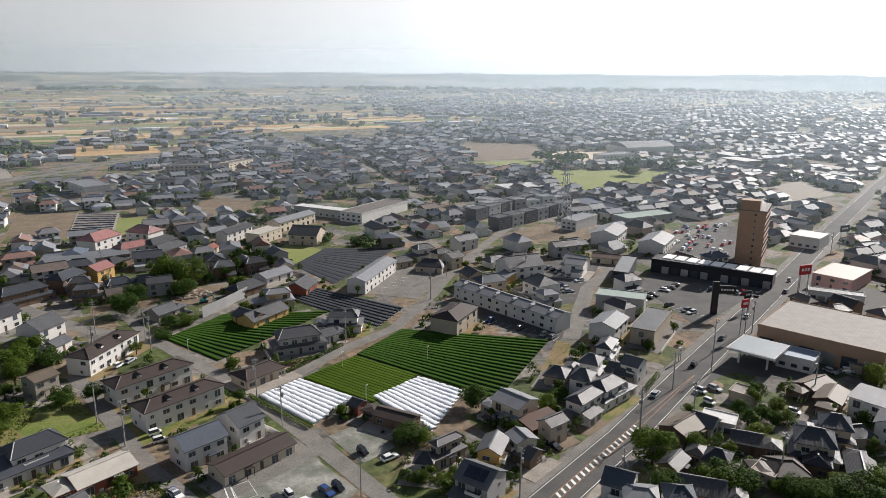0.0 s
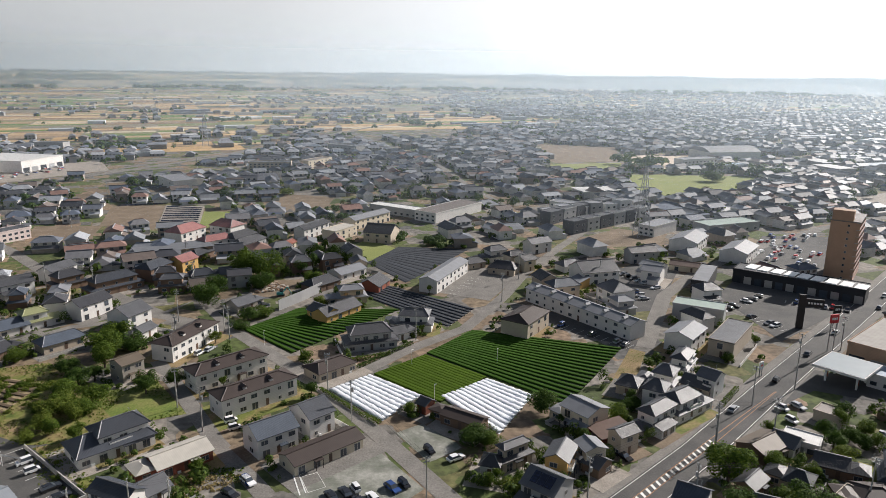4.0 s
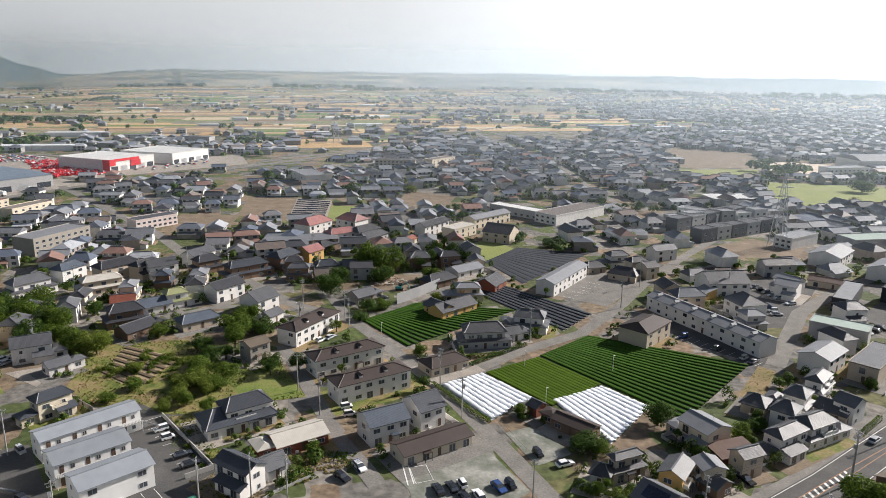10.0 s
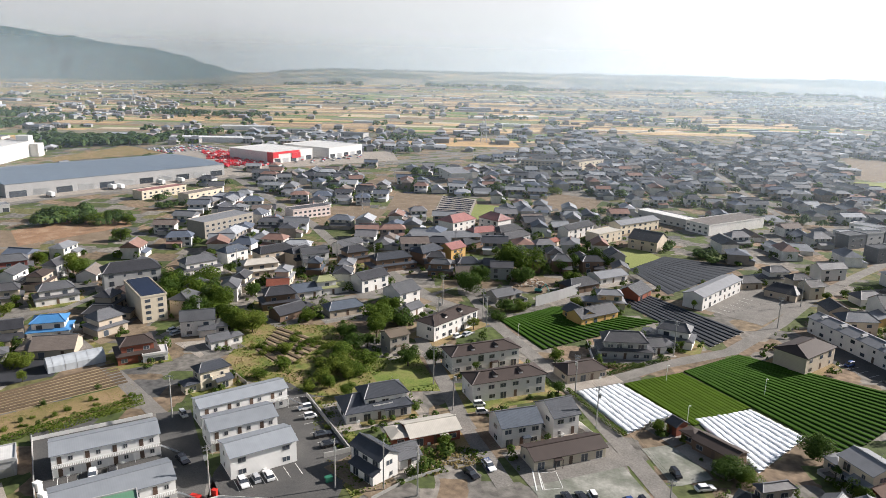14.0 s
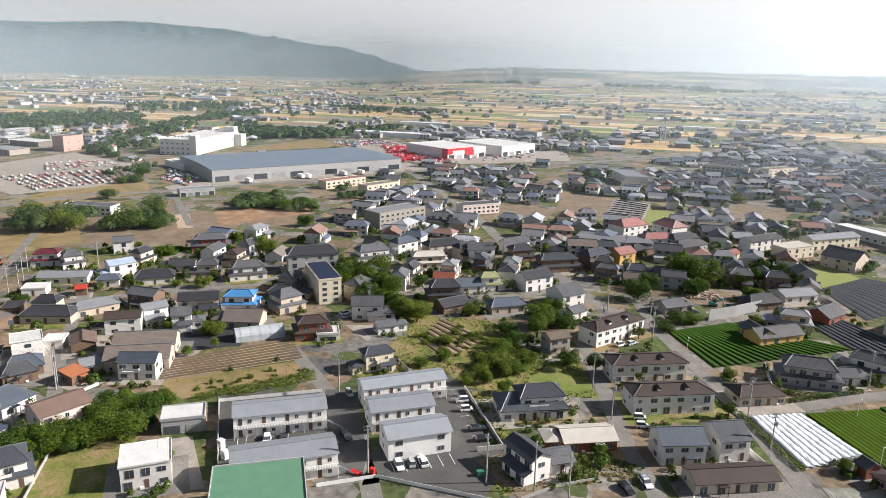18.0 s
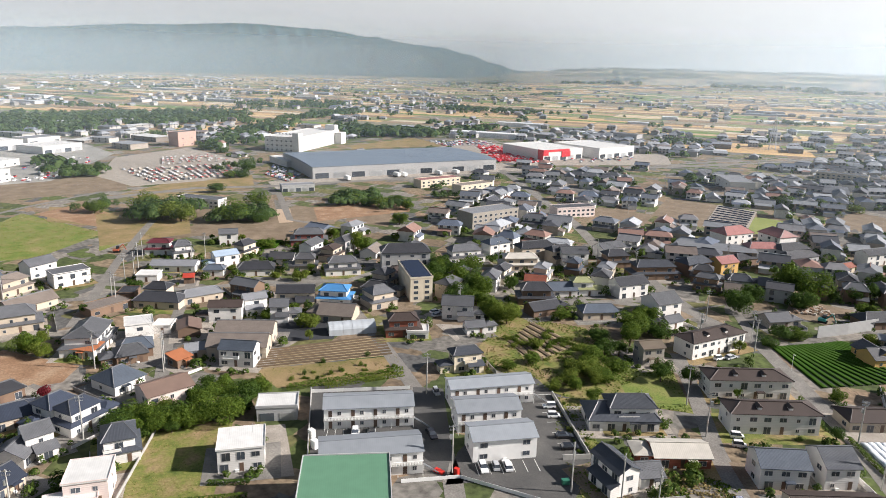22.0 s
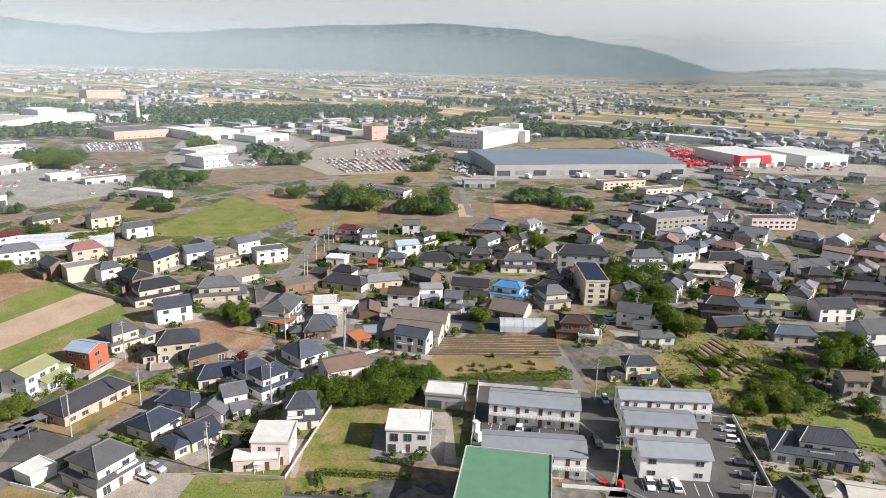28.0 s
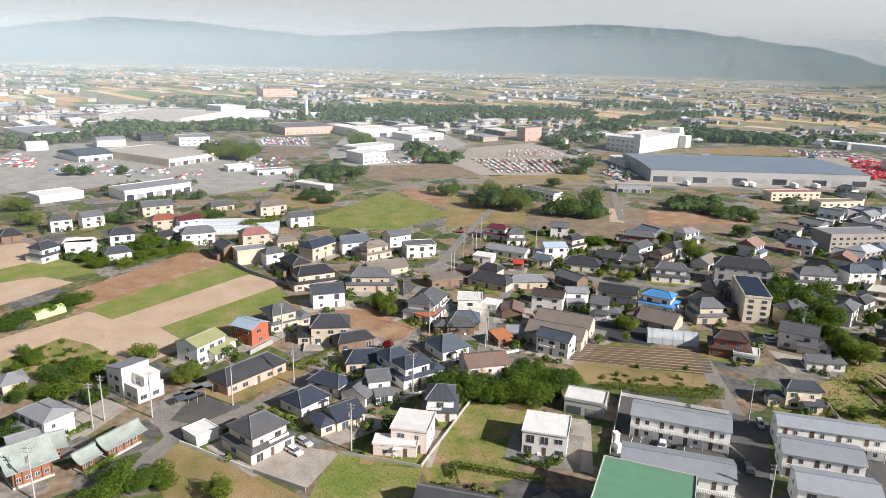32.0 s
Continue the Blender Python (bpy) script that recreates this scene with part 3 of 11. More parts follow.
field(REDSOIL, "dry weedy garden plot", (-211.6, 17.1), (-242.9, 20.9), (-240.1, 29.7), (-214.6, 45.0), (-205.9, 38.4))
field(SOIL, "brown fallow field", (-251.3, 335.2), (-266.9, 359.5), (-246.3, 376.4), (-224.8, 344.5))
field(SOIL, "brown fallow field", (-163.3, 442.9), (-171.2, 501.0), (-131.2, 494.1), (-126.7, 447.5))
field(SOIL, "brown fallow field", (36.4, 368.2), (48.4, 396.5), (90.4, 416.4), (76.5, 376.7))

field(SOIL, "brown fallow field", (-499.9, 62.3), (-566.9, 75.2), (-569.3, 163.8), (-496.3, 143.3))
field(REDSOIL, "brown tilled field", (-446.7, 77.6), (-463.1, 103.6), (-404.4, 118.9), (-388.1, 100.6))
field(DRYGRASS, "dry meadow strip", (-405.3, -12.2), (-452.7, 0.2), (-458.7, 49.9), (-409.0, 29.9))
field(GRASS, "green verge of the car parks", (-461.3, -56.5), (-477.9, -41.5), (-492.6, 0.4), (-453.7, -6.6))
field(SOIL, "brown fallow field", (-607.0, -7.9), (-678.2, -3.6), (-699.8, 38.3), (-616.1, 31.2))

keep(((-211.4, -86.6), (-311.6, -123.2), (-303.2, -66.1), (-218.0, -27.8)))
field(DRYGRASS, "dry meadow with young trees", (-353.3, 87.5), (-427.0, 104.9), (-430.7, 159.0), (-354.2, 132.0))
field(SOIL, "brown fallow plot", (-347.7, 131.3), (-430.5, 160.9), (-416.0, 210.2), (-344.5, 177.4))
field(REDSOIL, "bare plot beside the road", (-341.8, 199.7), (-377.3, 217.4), (-369.7, 283.8), (-334.2, 259.8))
keep(((-351.2, 83.9), (-476.3, 112.4), (-414.2, 320.5), (-350.8, 273.9), (-339.2, 178.2)))

# roads and lanes
lane(ASPHALT, 9.5, (11.0, 117.4), (20.9, 130.0), (46.5, 160.9), (81.4, 207.3), (150.7, 297.6), (245.3, 424.7), (369.0, 585.8), (602.3, 878.1), (1079.4, 1470.0),
     label="main road with orange centre hatching", edge=True)
lane(LANE, 14.5, (11.0, 117.4), (20.9, 130.0), (46.5, 160.9), (81.4, 207.3), (150.7, 297.6), (245.3, 424.7), (369.0, 585.8), (602.3, 878.1),
     label="pale verge and pavement of the main road", z=0.035)
lane(LANE, 5, (-54.1, 183.8), (-46.8, 194.4), (-33.9, 216.5), (-16.7, 238.8), (-4.0, 277.3), (4.7, 313.0), (24.3, 368.5), (41.5, 411.7), (80.6, 476.2))
lane(LANE, 5, (-99.5, 226.7), (-64.5, 194.2), (-53.1, 183.1), (-31.0, 157.4), (-10.9, 132.8), (-2.2, 119.8))
lane(LANE, 4.5, (-111.3, 196.5), (-89.5, 171.6), (-72.9, 151.7), (-51.1, 129.5))
lane(LANE, 4, (-99.5, 226.7), (-125.8, 257.0), (-132.6, 234.4), (-156.0, 220.8), (-164.6, 206.5))
lane(LANE, 4.5, (-212.0, 137.4), (-178.7, 127.0), (-142.3, 114.1), (-121.9, 104.9), (-102.9, 93.5), (-90.2, 84.4))
lane(LANE, 4.5, (-128.4, -38.1), (-138.3, -33.2), (-158.5, -23.7), (-168.1, -8.8), (-177.4, 4.0), (-201.3, 18.1), (-207.7, 32.9))
lane(LANE, 4.5, (-158.5, -23.7), (-169.3, -28.4), (-178.1, -26.9), (-185.0, -19.8))
lane(LANE, 4, (-249.0, 50.8), (-295.8, 73.9), (-323.9, 87.7), (-377.0, 116.2), (-441.0, 152.7))
lane(LANE, 4, (-186.0, 58.4), (-216.2, 71.0), (-256.5, 91.5), (-278.3, 103.9))
lane(LANE, 4, (-292.5, 6.9), (-288.4, 35.1), (-275.9, 64.4), (-279.2, 97.7))
lane(LANE, 4, (-294.2, 71.0), (-268.3, 93.2), (-255.2, 126.1), (-238.7, 153.9), (-244.1, 177.3), (-228.6, 196.2), (-209.5, 226.9), (-195.3, 263.2), (-173.7, 264.9))
lane(LANE, 8, (-474.2, 114.8), (-479.5, 183.4), (-458.3, 231.1), (-449.8, 269.4), (-409.7, 440.5), (-358.0, 573.0), (-317.9, 705.6), (-273.6, 971.6), (-218.1, 1240.3),
     label="wide road past the warehouse")
lane(LANE, 6, (-426.6, 430.0), (-254.5, 318.8), (-203.2, 278.2), (-173.7, 264.9), (-126.8, 234.6), (-94.7, 225.2))
lane(LANE, 5, (-374.1, 546.8), (-350.1, 665.1), (-288.3, 775.7), (-201.9, 960.6), (-72.3, 1088.7))
lane(LANE, 5, (-325.0, 1093.5), (-222.6, 984.7), (-80.3, 696.9), (-37.6, 557.7), (-9.0, 484.3))
lane(LANE, 6, (44.8, 228.6), (62.5, 287.8), (83.3, 324.2), (118.9, 370.5), (187.0, 440.5), (255.8, 491.8), (301.5, 516.0))
lane(LANE, 4, (-458.6, -24.0), (-443.0, 38.7), (-468.9, 75.2), (-498.2, 125.9), (-445.6, 209.6))
lane(LANE, 4, (-434.0, 223.0), (-354.0, 188.9), (-339.7, 195.2))


def hatch_marks():
    """Orange zebra hatching along the middle of the main road."""
    a, b = Vector((25.2, 135.1)), Vector((51.9, 167.7))
    d = (b - a).normalized()
    n = Vector((-d.y, d.x))
    for i in range(int((b - a).length / 2.2)):
        c = a + d * (i * 2.2)
        bm = bmesh.new()
        p = [c - n * 0.8, c + n * 0.8 + d * 0.9, c + n * 0.8 + d * 1.7, c - n * 0.8 + d * 0.8]
        bm.faces.new([bm.verts.new((q.x, q.y, 0.085)) for q in reversed(p)])
        tagged(part("hatch_mark", bm, PAINT), "painted hatch bar on the road", "", "", "structure")
    for s in (-1, 1):
        bm = bmesh.new()
        strip(bm, [a - d * 20 + n * s * 0.95, b + n * s * 0.9, b + d * 40 + n * s * 0.15], 0.13, 0.083)
        tagged(part("centre_line", bm, ORANGEPAINT), "orange line along the road", "", "", "structure")


hatch_marks()


def crop_rows(name, mat, label, c0, c1, c2, c3, gap, width, height, base, ground=SOIL, wob=0.12, cover=1.0):
    """Parallel hedge rows from edge c0-c3 to edge c1-c2, each a part of the field."""
    keep((c0, c1, c2, c3))
    c0, c1, c2, c3 = (Vector(c) for c in (c0, c1, c2, c3))
    bm = bmesh.new()
    bm.faces.new([bm.verts.new((c.x, c.y, base)) for c in (c0, c1, c2, c3)])
    bm.normal_update()
    if next(iter(bm.faces)).normal.z < 0:
        bmesh.ops.reverse_faces(bm, faces=bm.faces[:])
    e = tagged(part(name, bm, ground), label, "field", "", "structure")
    e["kind"] = "structure"
    u = ((c1 - c0).normalized() + (c2 - c3).normalized()).normalized()
    n = Vector((-u.y, u.x))
    span = (c3 - c0).dot(n)
    rows_n = max(2, int(abs(span) / gap))
    r = random.Random(int(abs(c0.x) * 10))
    for i in range(rows_n):
        k = (i + 0.5) / rows_n
        a, b = c0.lerp(c3, k), c1.lerp(c2, k)
        ln = (b - a).length
        d = (b - a).normalized()
        m = Vector((-d.y, d.x))
        bm = bmesh.new()
        steps = max(3, int(ln / (0.7 if mat is SHEET else 1.6)))
        prof = ((-0.5, 0.0), (-0.485, 0.86), (-0.3, 0.98), (0.0, 1.0), (0.3, 0.98), (0.485, 0.86), (0.5, 0.0)) if height < 0.5 else ((-0.5, 0.0), (-0.47, 0.6), (-0.25, 0.92), (0.0, 1.0), (0.25, 0.92), (0.47, 0.6), (0.5, 0.0))
        last = None
        for s in range(steps + 1):
            p = a + d * ln * s / steps
            jw, jh = 1 + r.uniform(-wob, wob), 1 + r.uniform(-wob, wob)
            sh = r.uniform(-wob, wob) * 0.3
            ring = [bm.verts.new((p.x + m.x * (q * width * jw + sh), p.y + m.y * (q * width * jw + sh), base + 0.01 + z * height * jh)) for q, z in prof]
            if last:
                for j in range(len(prof) - 1):
                    bm.faces.new((last[j], ring[j], ring[j + 1], last[j + 1])).smooth = True
            last = ring
        bm.normal_update()
        if sum(f.normal.z for f in bm.faces) < 0:
            bmesh.ops.reverse_faces(bm, faces=bm.faces[:])
        part("crop_row", bm, mat, e)
    return e


crop_rows("tea_field", TEA, "dark green tea field in clipped rows", (-27.6, 213.7), (15.8, 181.7), (37.2, 227.5), (-14.1, 236.6), 1.42, 1.40, 0.38, 0.05, ground=TEAFLOOR, wob=0.03)
crop_rows("tea_field", TEALIGHT, "yellow-green tea field in clipped rows", (-41.5, 195.3), (-19.1, 179.2), (-7.1, 197.7), (-27.8, 212.3), 1.42, 1.40, 0.38, 0.05, ground=TEAFLOOR, wob=0.03)
crop_rows("tea_field", TEA, "dark green tea field in clipped rows", (-94.9, 226.5), (-71.4, 207.5), (-43.2, 256.0), (-82.3, 251.2), 1.42, 1.40, 0.38, 0.05, ground=TEAFLOOR, wob=0.03)
crop_rows("covered_field", SHEET, "crop rows under crumpled white plastic covers", (-51.9, 183.1), (-33.3, 166.5), (-25.2, 183.0), (-42.2, 194.5), 1.65, 1.85, 0.52, 0.05, ground=SHEET, wob=0.2)
crop_rows("covered_field", SHEET, "crop rows under crumpled white plastic covers", (-19.4, 182.7), (-2.3, 163.6), (6.7, 187.4), (-6.7, 196.5), 1.65, 1.85, 0.52, 0.05, ground=SHEET, wob=0.2)
crop_rows("netted_field", NET, "tea rows under black shade netting", (-70.4, 321.3), (-47.0, 290.8), (-23.7, 355.1), (-61.0, 354.3), 2.4, 2.9, 0.05, 0.05, ground=NET, wob=0.01)
crop_rows("netted_field", NET, "tea rows under black netting with pale gaps", (-70.8, 277.7), (-23.2, 238.7), (-14.8, 260.7), (-57.5, 288.2), 2.0, 1.6, 0.35, 0.05, ground=GRAVEL, wob=0.05)
crop_rows("ploughed_field", DARKSOIL, "dark brown ploughed field with straw between straight ridges", (-182.0, 85.1), (-165.7, 123.1), (-181.4, 130.2), (-193.4, 92.4), 1.6, 1.05, 0.25, 0.05, ground=STRAW)
crop_rows("tea_field", TEA, "small tea plot in clipped rows", (-307.2, 139.5), (-302.3, 153.2), (-312.8, 163.1), (-322.2, 149.9), 2.2, 1.4, 0.9, 0.05, wob=0.08)

crop_rows("garden_beds", DARKSOIL, "brown vegetable beds with low edging", (-151.0, 159.1), (-134.2, 153.0), (-135.8, 176.7), (-158.8, 179.8), 2.6, 1.5, 0.25, 0.09, ground=STRAW)



# ---- houses ----
def frame_mesh(w, h, key):
    bm = bmesh.new()
    t = 0.07
    box(bm, -w / 2 - t, -0.07, -t, w / 2 + t, 0, 0)
    box(bm, -w / 2 - t, -0.07, h, w / 2 + t, 0, h + t)
    for s in (-w / 2 - t, w / 2, -t / 2):
        box(bm, s, -0.06, 0, s + t, 0, h)
    metre_uv(bm)
    me = bpy.data.meshes.new("window_" + key)
    bm.to_mesh(me)
    bm.free()
    me.materials.append(FRAME)
    bm = bmesh.new()
    box(bm, -w / 2, -0.035, 0, w / 2, 0, h)
    metre_uv(bm)
    mp = bpy.data.meshes.new("pane_" + key)
    bm.to_mesh(mp)
    bm.free()
    mp.materials.append(GLASS)
    bm = bmesh.new()
    box(bm, -w / 2 - t, -0.05, -t, w / 2 + t, 0, h + t, 1)
    box(bm, -w / 2, -0.07, 0, w / 2, -0.04, h, 0)
    metre_uv(bm)
    mo = bpy.data.meshes.new("window_far_" + key)
    bm.to_mesh(mo)
    bm.free()
    mo.materials.append(GLASS)
    mo.materials.append(FRAME)
    return me, mp, mo


WIN = {"wide": frame_mesh(1.7, 1.1, "wide"), "tall": frame_mesh(1.7, 1.9, "tall"), "small": frame_mesh(0.8, 0.9, "small")}
bm = bmesh.new()
box(bm, -0.45, -0.06, 0, 0.45, 0, 2.05)
box(bm, 0.3, -0.12, 0.9, 0.36, -0.06, 1.2)
metre_uv(bm)
DOORMESH = bpy.data.meshes.new("door")
bm.to_mesh(DOORMESH)
bm.free()
DOORMESH.materials.append(DOOR)
bm = bmesh.new()
box(bm, -0.4, -0.32, 0, 0.4, -0.02, 0.6)
metre_uv(bm)
ACMESH = bpy.data.meshes.new("air_conditioner")
bm.to_mesh(ACMESH)
bm.free()
ACMESH.materials.append(WHITE)


def window(parent, kind, at, near):
    me, mp, mo = WIN[kind]
    if near:
        w = part("window", me, None, parent, at=at)
        part("pane", mp, None, w)
    else:
        part("window", mo, None, parent, at=at)


def hip_roof(bm, w, d, z, rise, over=0.5, gable=False, ridge=None):
    """Roof on a w x d box: closed solid with an eave edge; ridge along x."""
    a, b = w / 2 + over, d / 2 + over
    e = 0.16
    if gable:
        r = a
    else:
        r = max(0.15, a - b) if ridge is None else ridge
    lo = [(-a, -b, z), (a, -b, z), (a, b, z), (-a, b, z)]
    hi = [(-a, -b, z + e), (a, -b, z + e), (a, b, z + e), (-a, b, z + e)]
    top = [(-r, 0, z + e + rise), (r, 0, z + e + rise)]
    hull(bm, lo + hi + top, ((3, 2, 1, 0), (0, 1, 5, 4), (1, 2, 6, 5), (2, 3, 7, 6), (3, 0, 4, 7),
                             (4, 5, 9, 8), (6, 7, 8, 9), (5, 6, 9), (7, 4, 8)))


def hip_caps(bm, w, d, z, rise, ridge, over):
    """Raised tile rolls down the four hips."""
    a, b, e = w / 2 + over, d / 2 + over, 0.16
    for sx in (-1, 1):
        for sy in (-1, 1):
            p, q = Vector((sx * a, sy * b, z + e)), Vector((sx * ridge, 0, z + e + rise))
            n = (q - p).cross(Vector((0, 0, 1))).normalized() * 0.13
            up = Vector((0, 0, 0.16))
            hull(bm, [p - n, p + n, p + up, q - n, q + n, q + up], ((0, 3, 5, 2), (1, 2, 5, 4), (0, 2, 1), (3, 4, 5)))


def ridge_cap(bm, r, z, along=0.16):
    box(bm, -r, -along, z - 0.08, r, along, z + 0.17)


def skirt(bm, w0, d0, w1, d1, z0, z1):
    a, b, c, d = w0 / 2, d0 / 2, w1 / 2, d1 / 2
    e = 0.14
    pts = [(-a, -b, z0), (a, -b, z0), (a, b, z0), (-a, b, z0), (-a, -b, z0 + e), (a, -b, z0 + e), (a, b, z0 + e), (-a, b, z0 + e),
           (-c, -d, z1), (c, -d, z1), (c, d, z1), (-c, d, z1)]
    f = [(3, 2, 1, 0)]
    for i in range(4):
        j = (i + 1) % 4
        f += [(i, j, j + 4, i + 4), (i + 4, j + 4, j + 8, i + 8)]
    hull(bm, pts, f)


KINDWORD = {"G": "gabled", "H": "hipped", "K": "two-tier hipped", "F": "flat", "S": "single-slope", "D": "dormered hipped"}
COLORWORD = {"dgrey": "dark grey", "lgrey": "pale grey", "bluegrey": "blue-grey", "dbrown": "dark brown", "lbrown": "light brown",
             "palegreen": "pale green", "lblue": "light blue", "redbrown": "red-brown", "dark": "charcoal", "redorange": "vermilion",
             "pinkbrick": "pink brick", "pinkwhite": "pinkish white", "rust": "rusty", "wood": "weathered wooden", "copper": "green copper"}


def house(x, y, rz, w, d, st, kind, roof, wall, near=True, name="house", label="", eave=None, sub=True, dormers=0, side=0):
    """A dwelling centred at x, y with its front on local -y."""
    r = random.Random(int(x * 13 + y * 7))
    word = "story" if st == 1 else "storey"
    lab = label or "%s-storey %s house with %s %s roof" % (("one", "two", "three", "four")[st - 1], COLORWORD.get(wall, wall), KINDWORD[kind], COLORWORD.get(roof, roof))
    PLOTS.append((x, y, rz, w, d))
    e = new(name)
    e.matrix_basis = pose(x, y, 0, 0, 0, rz)
    tagged(e, lab, "house" if name == "house" else name.replace("_", " "), "houses of the town")
    RM, WM = ROOF[roof], WALL[wall]
    H = eave if eave else 2.72 * st + 0.15
    metal = roof in METAL_ROOFS
    slope = 0.34 if metal else 0.52
    W, D = w - 0.9, d - 0.9
    faces = []
    if kind == "F":
        W, D = w, d
        bm = bmesh.new()
        box(bm, -W / 2, -D / 2, 0, W / 2, D / 2, H)
        part("wall", bm, WM, e)
        bm = bmesh.new()
        box(bm, -W / 2 - 0.25, -D / 2 - 0.25, H, W / 2 + 0.25, D / 2 + 0.25, H + 0.22)
        part("roof", bm, RM, e)
        bm = bmesh.new()
        for q in ((-W / 2 - .25, -D / 2 - .25, W / 2 + .25, -D / 2 - .1), (-W / 2 - .25, D / 2 + .1, W / 2 + .25, D / 2 + .25),
                  (-W / 2 - .25, -D / 2 - .1, -W / 2 - .1, D / 2 + .1), (W / 2 + .1, -D / 2 - .1, W / 2 + .25, D / 2 + .1)):
            box(bm, q[0], q[1], H + 0.22, q[2], q[3], H + 0.42)
        part("parapet", bm, WM, e)
    elif kind == "S":
        rise = D * 0.12
        bm = bmesh.new()
        hull(bm, [(-W / 2, -D / 2, 0), (W / 2, -D / 2, 0), (W / 2, D / 2, 0), (-W / 2, D / 2, 0),
                  (-W / 2, -D / 2, H), (W / 2, -D / 2, H), (W / 2, D / 2, H + rise), (-W / 2, D / 2, H + rise)],
             ((0, 1, 5, 4), (1, 2, 6, 5), (2, 3, 7, 6), (3, 0, 4, 7), (4, 5, 6, 7), (3, 2, 1, 0)))
        part("wall", bm, WM, e)
        bm = bmesh.new()
        a, b = w / 2 + 0.1, d / 2 + 0.1
        z0, z1 = H + 0.02 - 0.05, H + rise + 0.09
        hull(bm, [(-a, -b, z0), (a, -b, z0), (a, b, z1), (-a, b, z1), (-a, -b, z0 + .12), (a, -b, z0 + .12), (a, b, z1 + .12), (-a, b, z1 + .12)],
             ((0, 1, 5, 4), (1, 2, 6, 5), (2, 3, 7, 6), (3, 0, 4, 7), (4, 5, 6, 7), (3, 2, 1, 0)))
        part("roof", bm, RM, e)
    elif kind == "K":
        h1 = 2.75
        bm = bmesh.new()
        box(bm, -W / 2, -D / 2, 0, W / 2, D / 2, h1)
        part("wall", bm, WM, e)
        W2, D2 = W - max(1.6, W * 0.22), D - max(1.4, D * 0.2)
        bm = bmesh.new()
        skirt(bm, W + 1.0, D + 1.0, W2 - 0.02, D2 - 0.02, h1, h1 + 0.75)
        part("lower_roof", bm, RM, e)
        bm = bmesh.new()
        box(bm, -W2 / 2, -D2 / 2, h1 + 0.3, W2 / 2, D2 / 2, H)
        part("upper_wall", bm, WM, e)
        rise = (D2 / 2 + 0.6) * slope
        ridge = max(0.2, W2 / 2 - D2 * 0.28)
        bm = bmesh.new()
        hip_roof(bm, W2, D2, H, rise, 0.6, ridge=ridge)
        part("roof", bm, RM, e)
        bm = bmesh.new()
        ridge_cap(bm, ridge + 0.15, H + rise + 0.2)
        hip_caps(bm, W2, D2, H, rise, ridge, 0.6)
        part("ridge", bm, RIDGE if not metal else RM, e)
    else:
        rise = (D / 2 + 0.5) * slope
        bm = bmesh.new()
        if kind == "G":
            zr = H + rise * (D / 2) / (D / 2 + 0.5)
            hull(bm, [(-W / 2, -D / 2, 0), (W / 2, -D / 2, 0), (W / 2, D / 2, 0), (-W / 2, D / 2, 0), (-W / 2, -D / 2, H), (W / 2, -D / 2, H),
                      (W / 2, D / 2, H), (-W / 2, D / 2, H), (-W / 2, 0, zr), (W / 2, 0, zr)],
                 ((3, 2, 1, 0), (0, 1, 5, 4), (2, 3, 7, 6), (1, 2, 6, 9, 5), (3, 0, 4, 8, 7), (4, 5, 9, 8), (6, 7, 8, 9)))
        else:
            box(bm, -W / 2, -D / 2, 0, W / 2, D / 2, H)
        part("wall", bm, WM, e)
        bm = bmesh.new()
        if kind == "G":
            # two sloping slabs that leave the gable walls in view
            a, b = w / 2 - 0.1, D / 2 + 0.55
            s = rise / (D / 2 + 0.5)
            t = 0.17
            z0 = H - 0.55 * s + 0.03
            zt = H + s * D / 2 + 0.03
            for q in (-1, 1):
                pts = [(-a, q * b, z0), (a, q * b, z0), (a, 0, zt), (-a, 0, zt), (-a, q * b, z0 + t), (a, q * b, z0 + t), (a, 0, zt + t), (-a, 0, zt + t)]
                f = ((0, 1, 5, 4), (1, 2, 6, 5), (3, 0, 4, 7), (4, 5, 6, 7), (3, 2, 1, 0))
                hull(bm, pts, f if q < 0 else [k[::-1] for k in f])
            part("roof", bm, RM, e)
            bm = bmesh.new()
            ridge_cap(bm, a + 0.03, zt + t)
        else:
            ridge = max(0.2, W / 2 - D * (0.3 if kind == "H" else 0.45))
            hip_roof(bm, W, D, H, rise, 0.5, ridge=ridge)
            part("roof", bm, RM, e)
            bm = bmesh.new()
            ridge_cap(bm, ridge + 0.1, H + rise + 0.2)
            hip_caps(bm, W, D, H, rise, ridge, 0.5)
        part("ridge", bm, RIDGE if not metal else RM, e)
        if kind == "D" or dormers:
            n = dormers or 2
            for i in range(n):
                cx = ((i + 0.5) / n * W - W / 2) * (0.7 if kind == "D" else 1.0)
                bm = bmesh.new()
                yb = -D / 4 - 0.3
                zb = H + rise * 0.42
                box(bm, cx - 0.55, yb - 0.5, zb - 0.3, cx + 0.55, yb + 1.0, zb + 0.75)
                dm = part("dormer", bm, WALL["white"], e)
                bm = bmesh.new()
                hull(bm, [(cx - .8, yb - .7, zb + .7), (cx + .8, yb - .7, zb + .7), (cx, yb - .7, zb + 1.35), (cx - .8, yb + 1.6, zb + .7), (cx + .8, yb + 1.6, zb + .7), (cx, yb + 1.6, zb + 1.35)],
                     ((0, 1, 2), (5, 4, 3), (0, 2, 5, 3), (1, 4, 5, 2), (0, 3, 4, 1)))
                part("dormer_roof", bm, RM, dm)
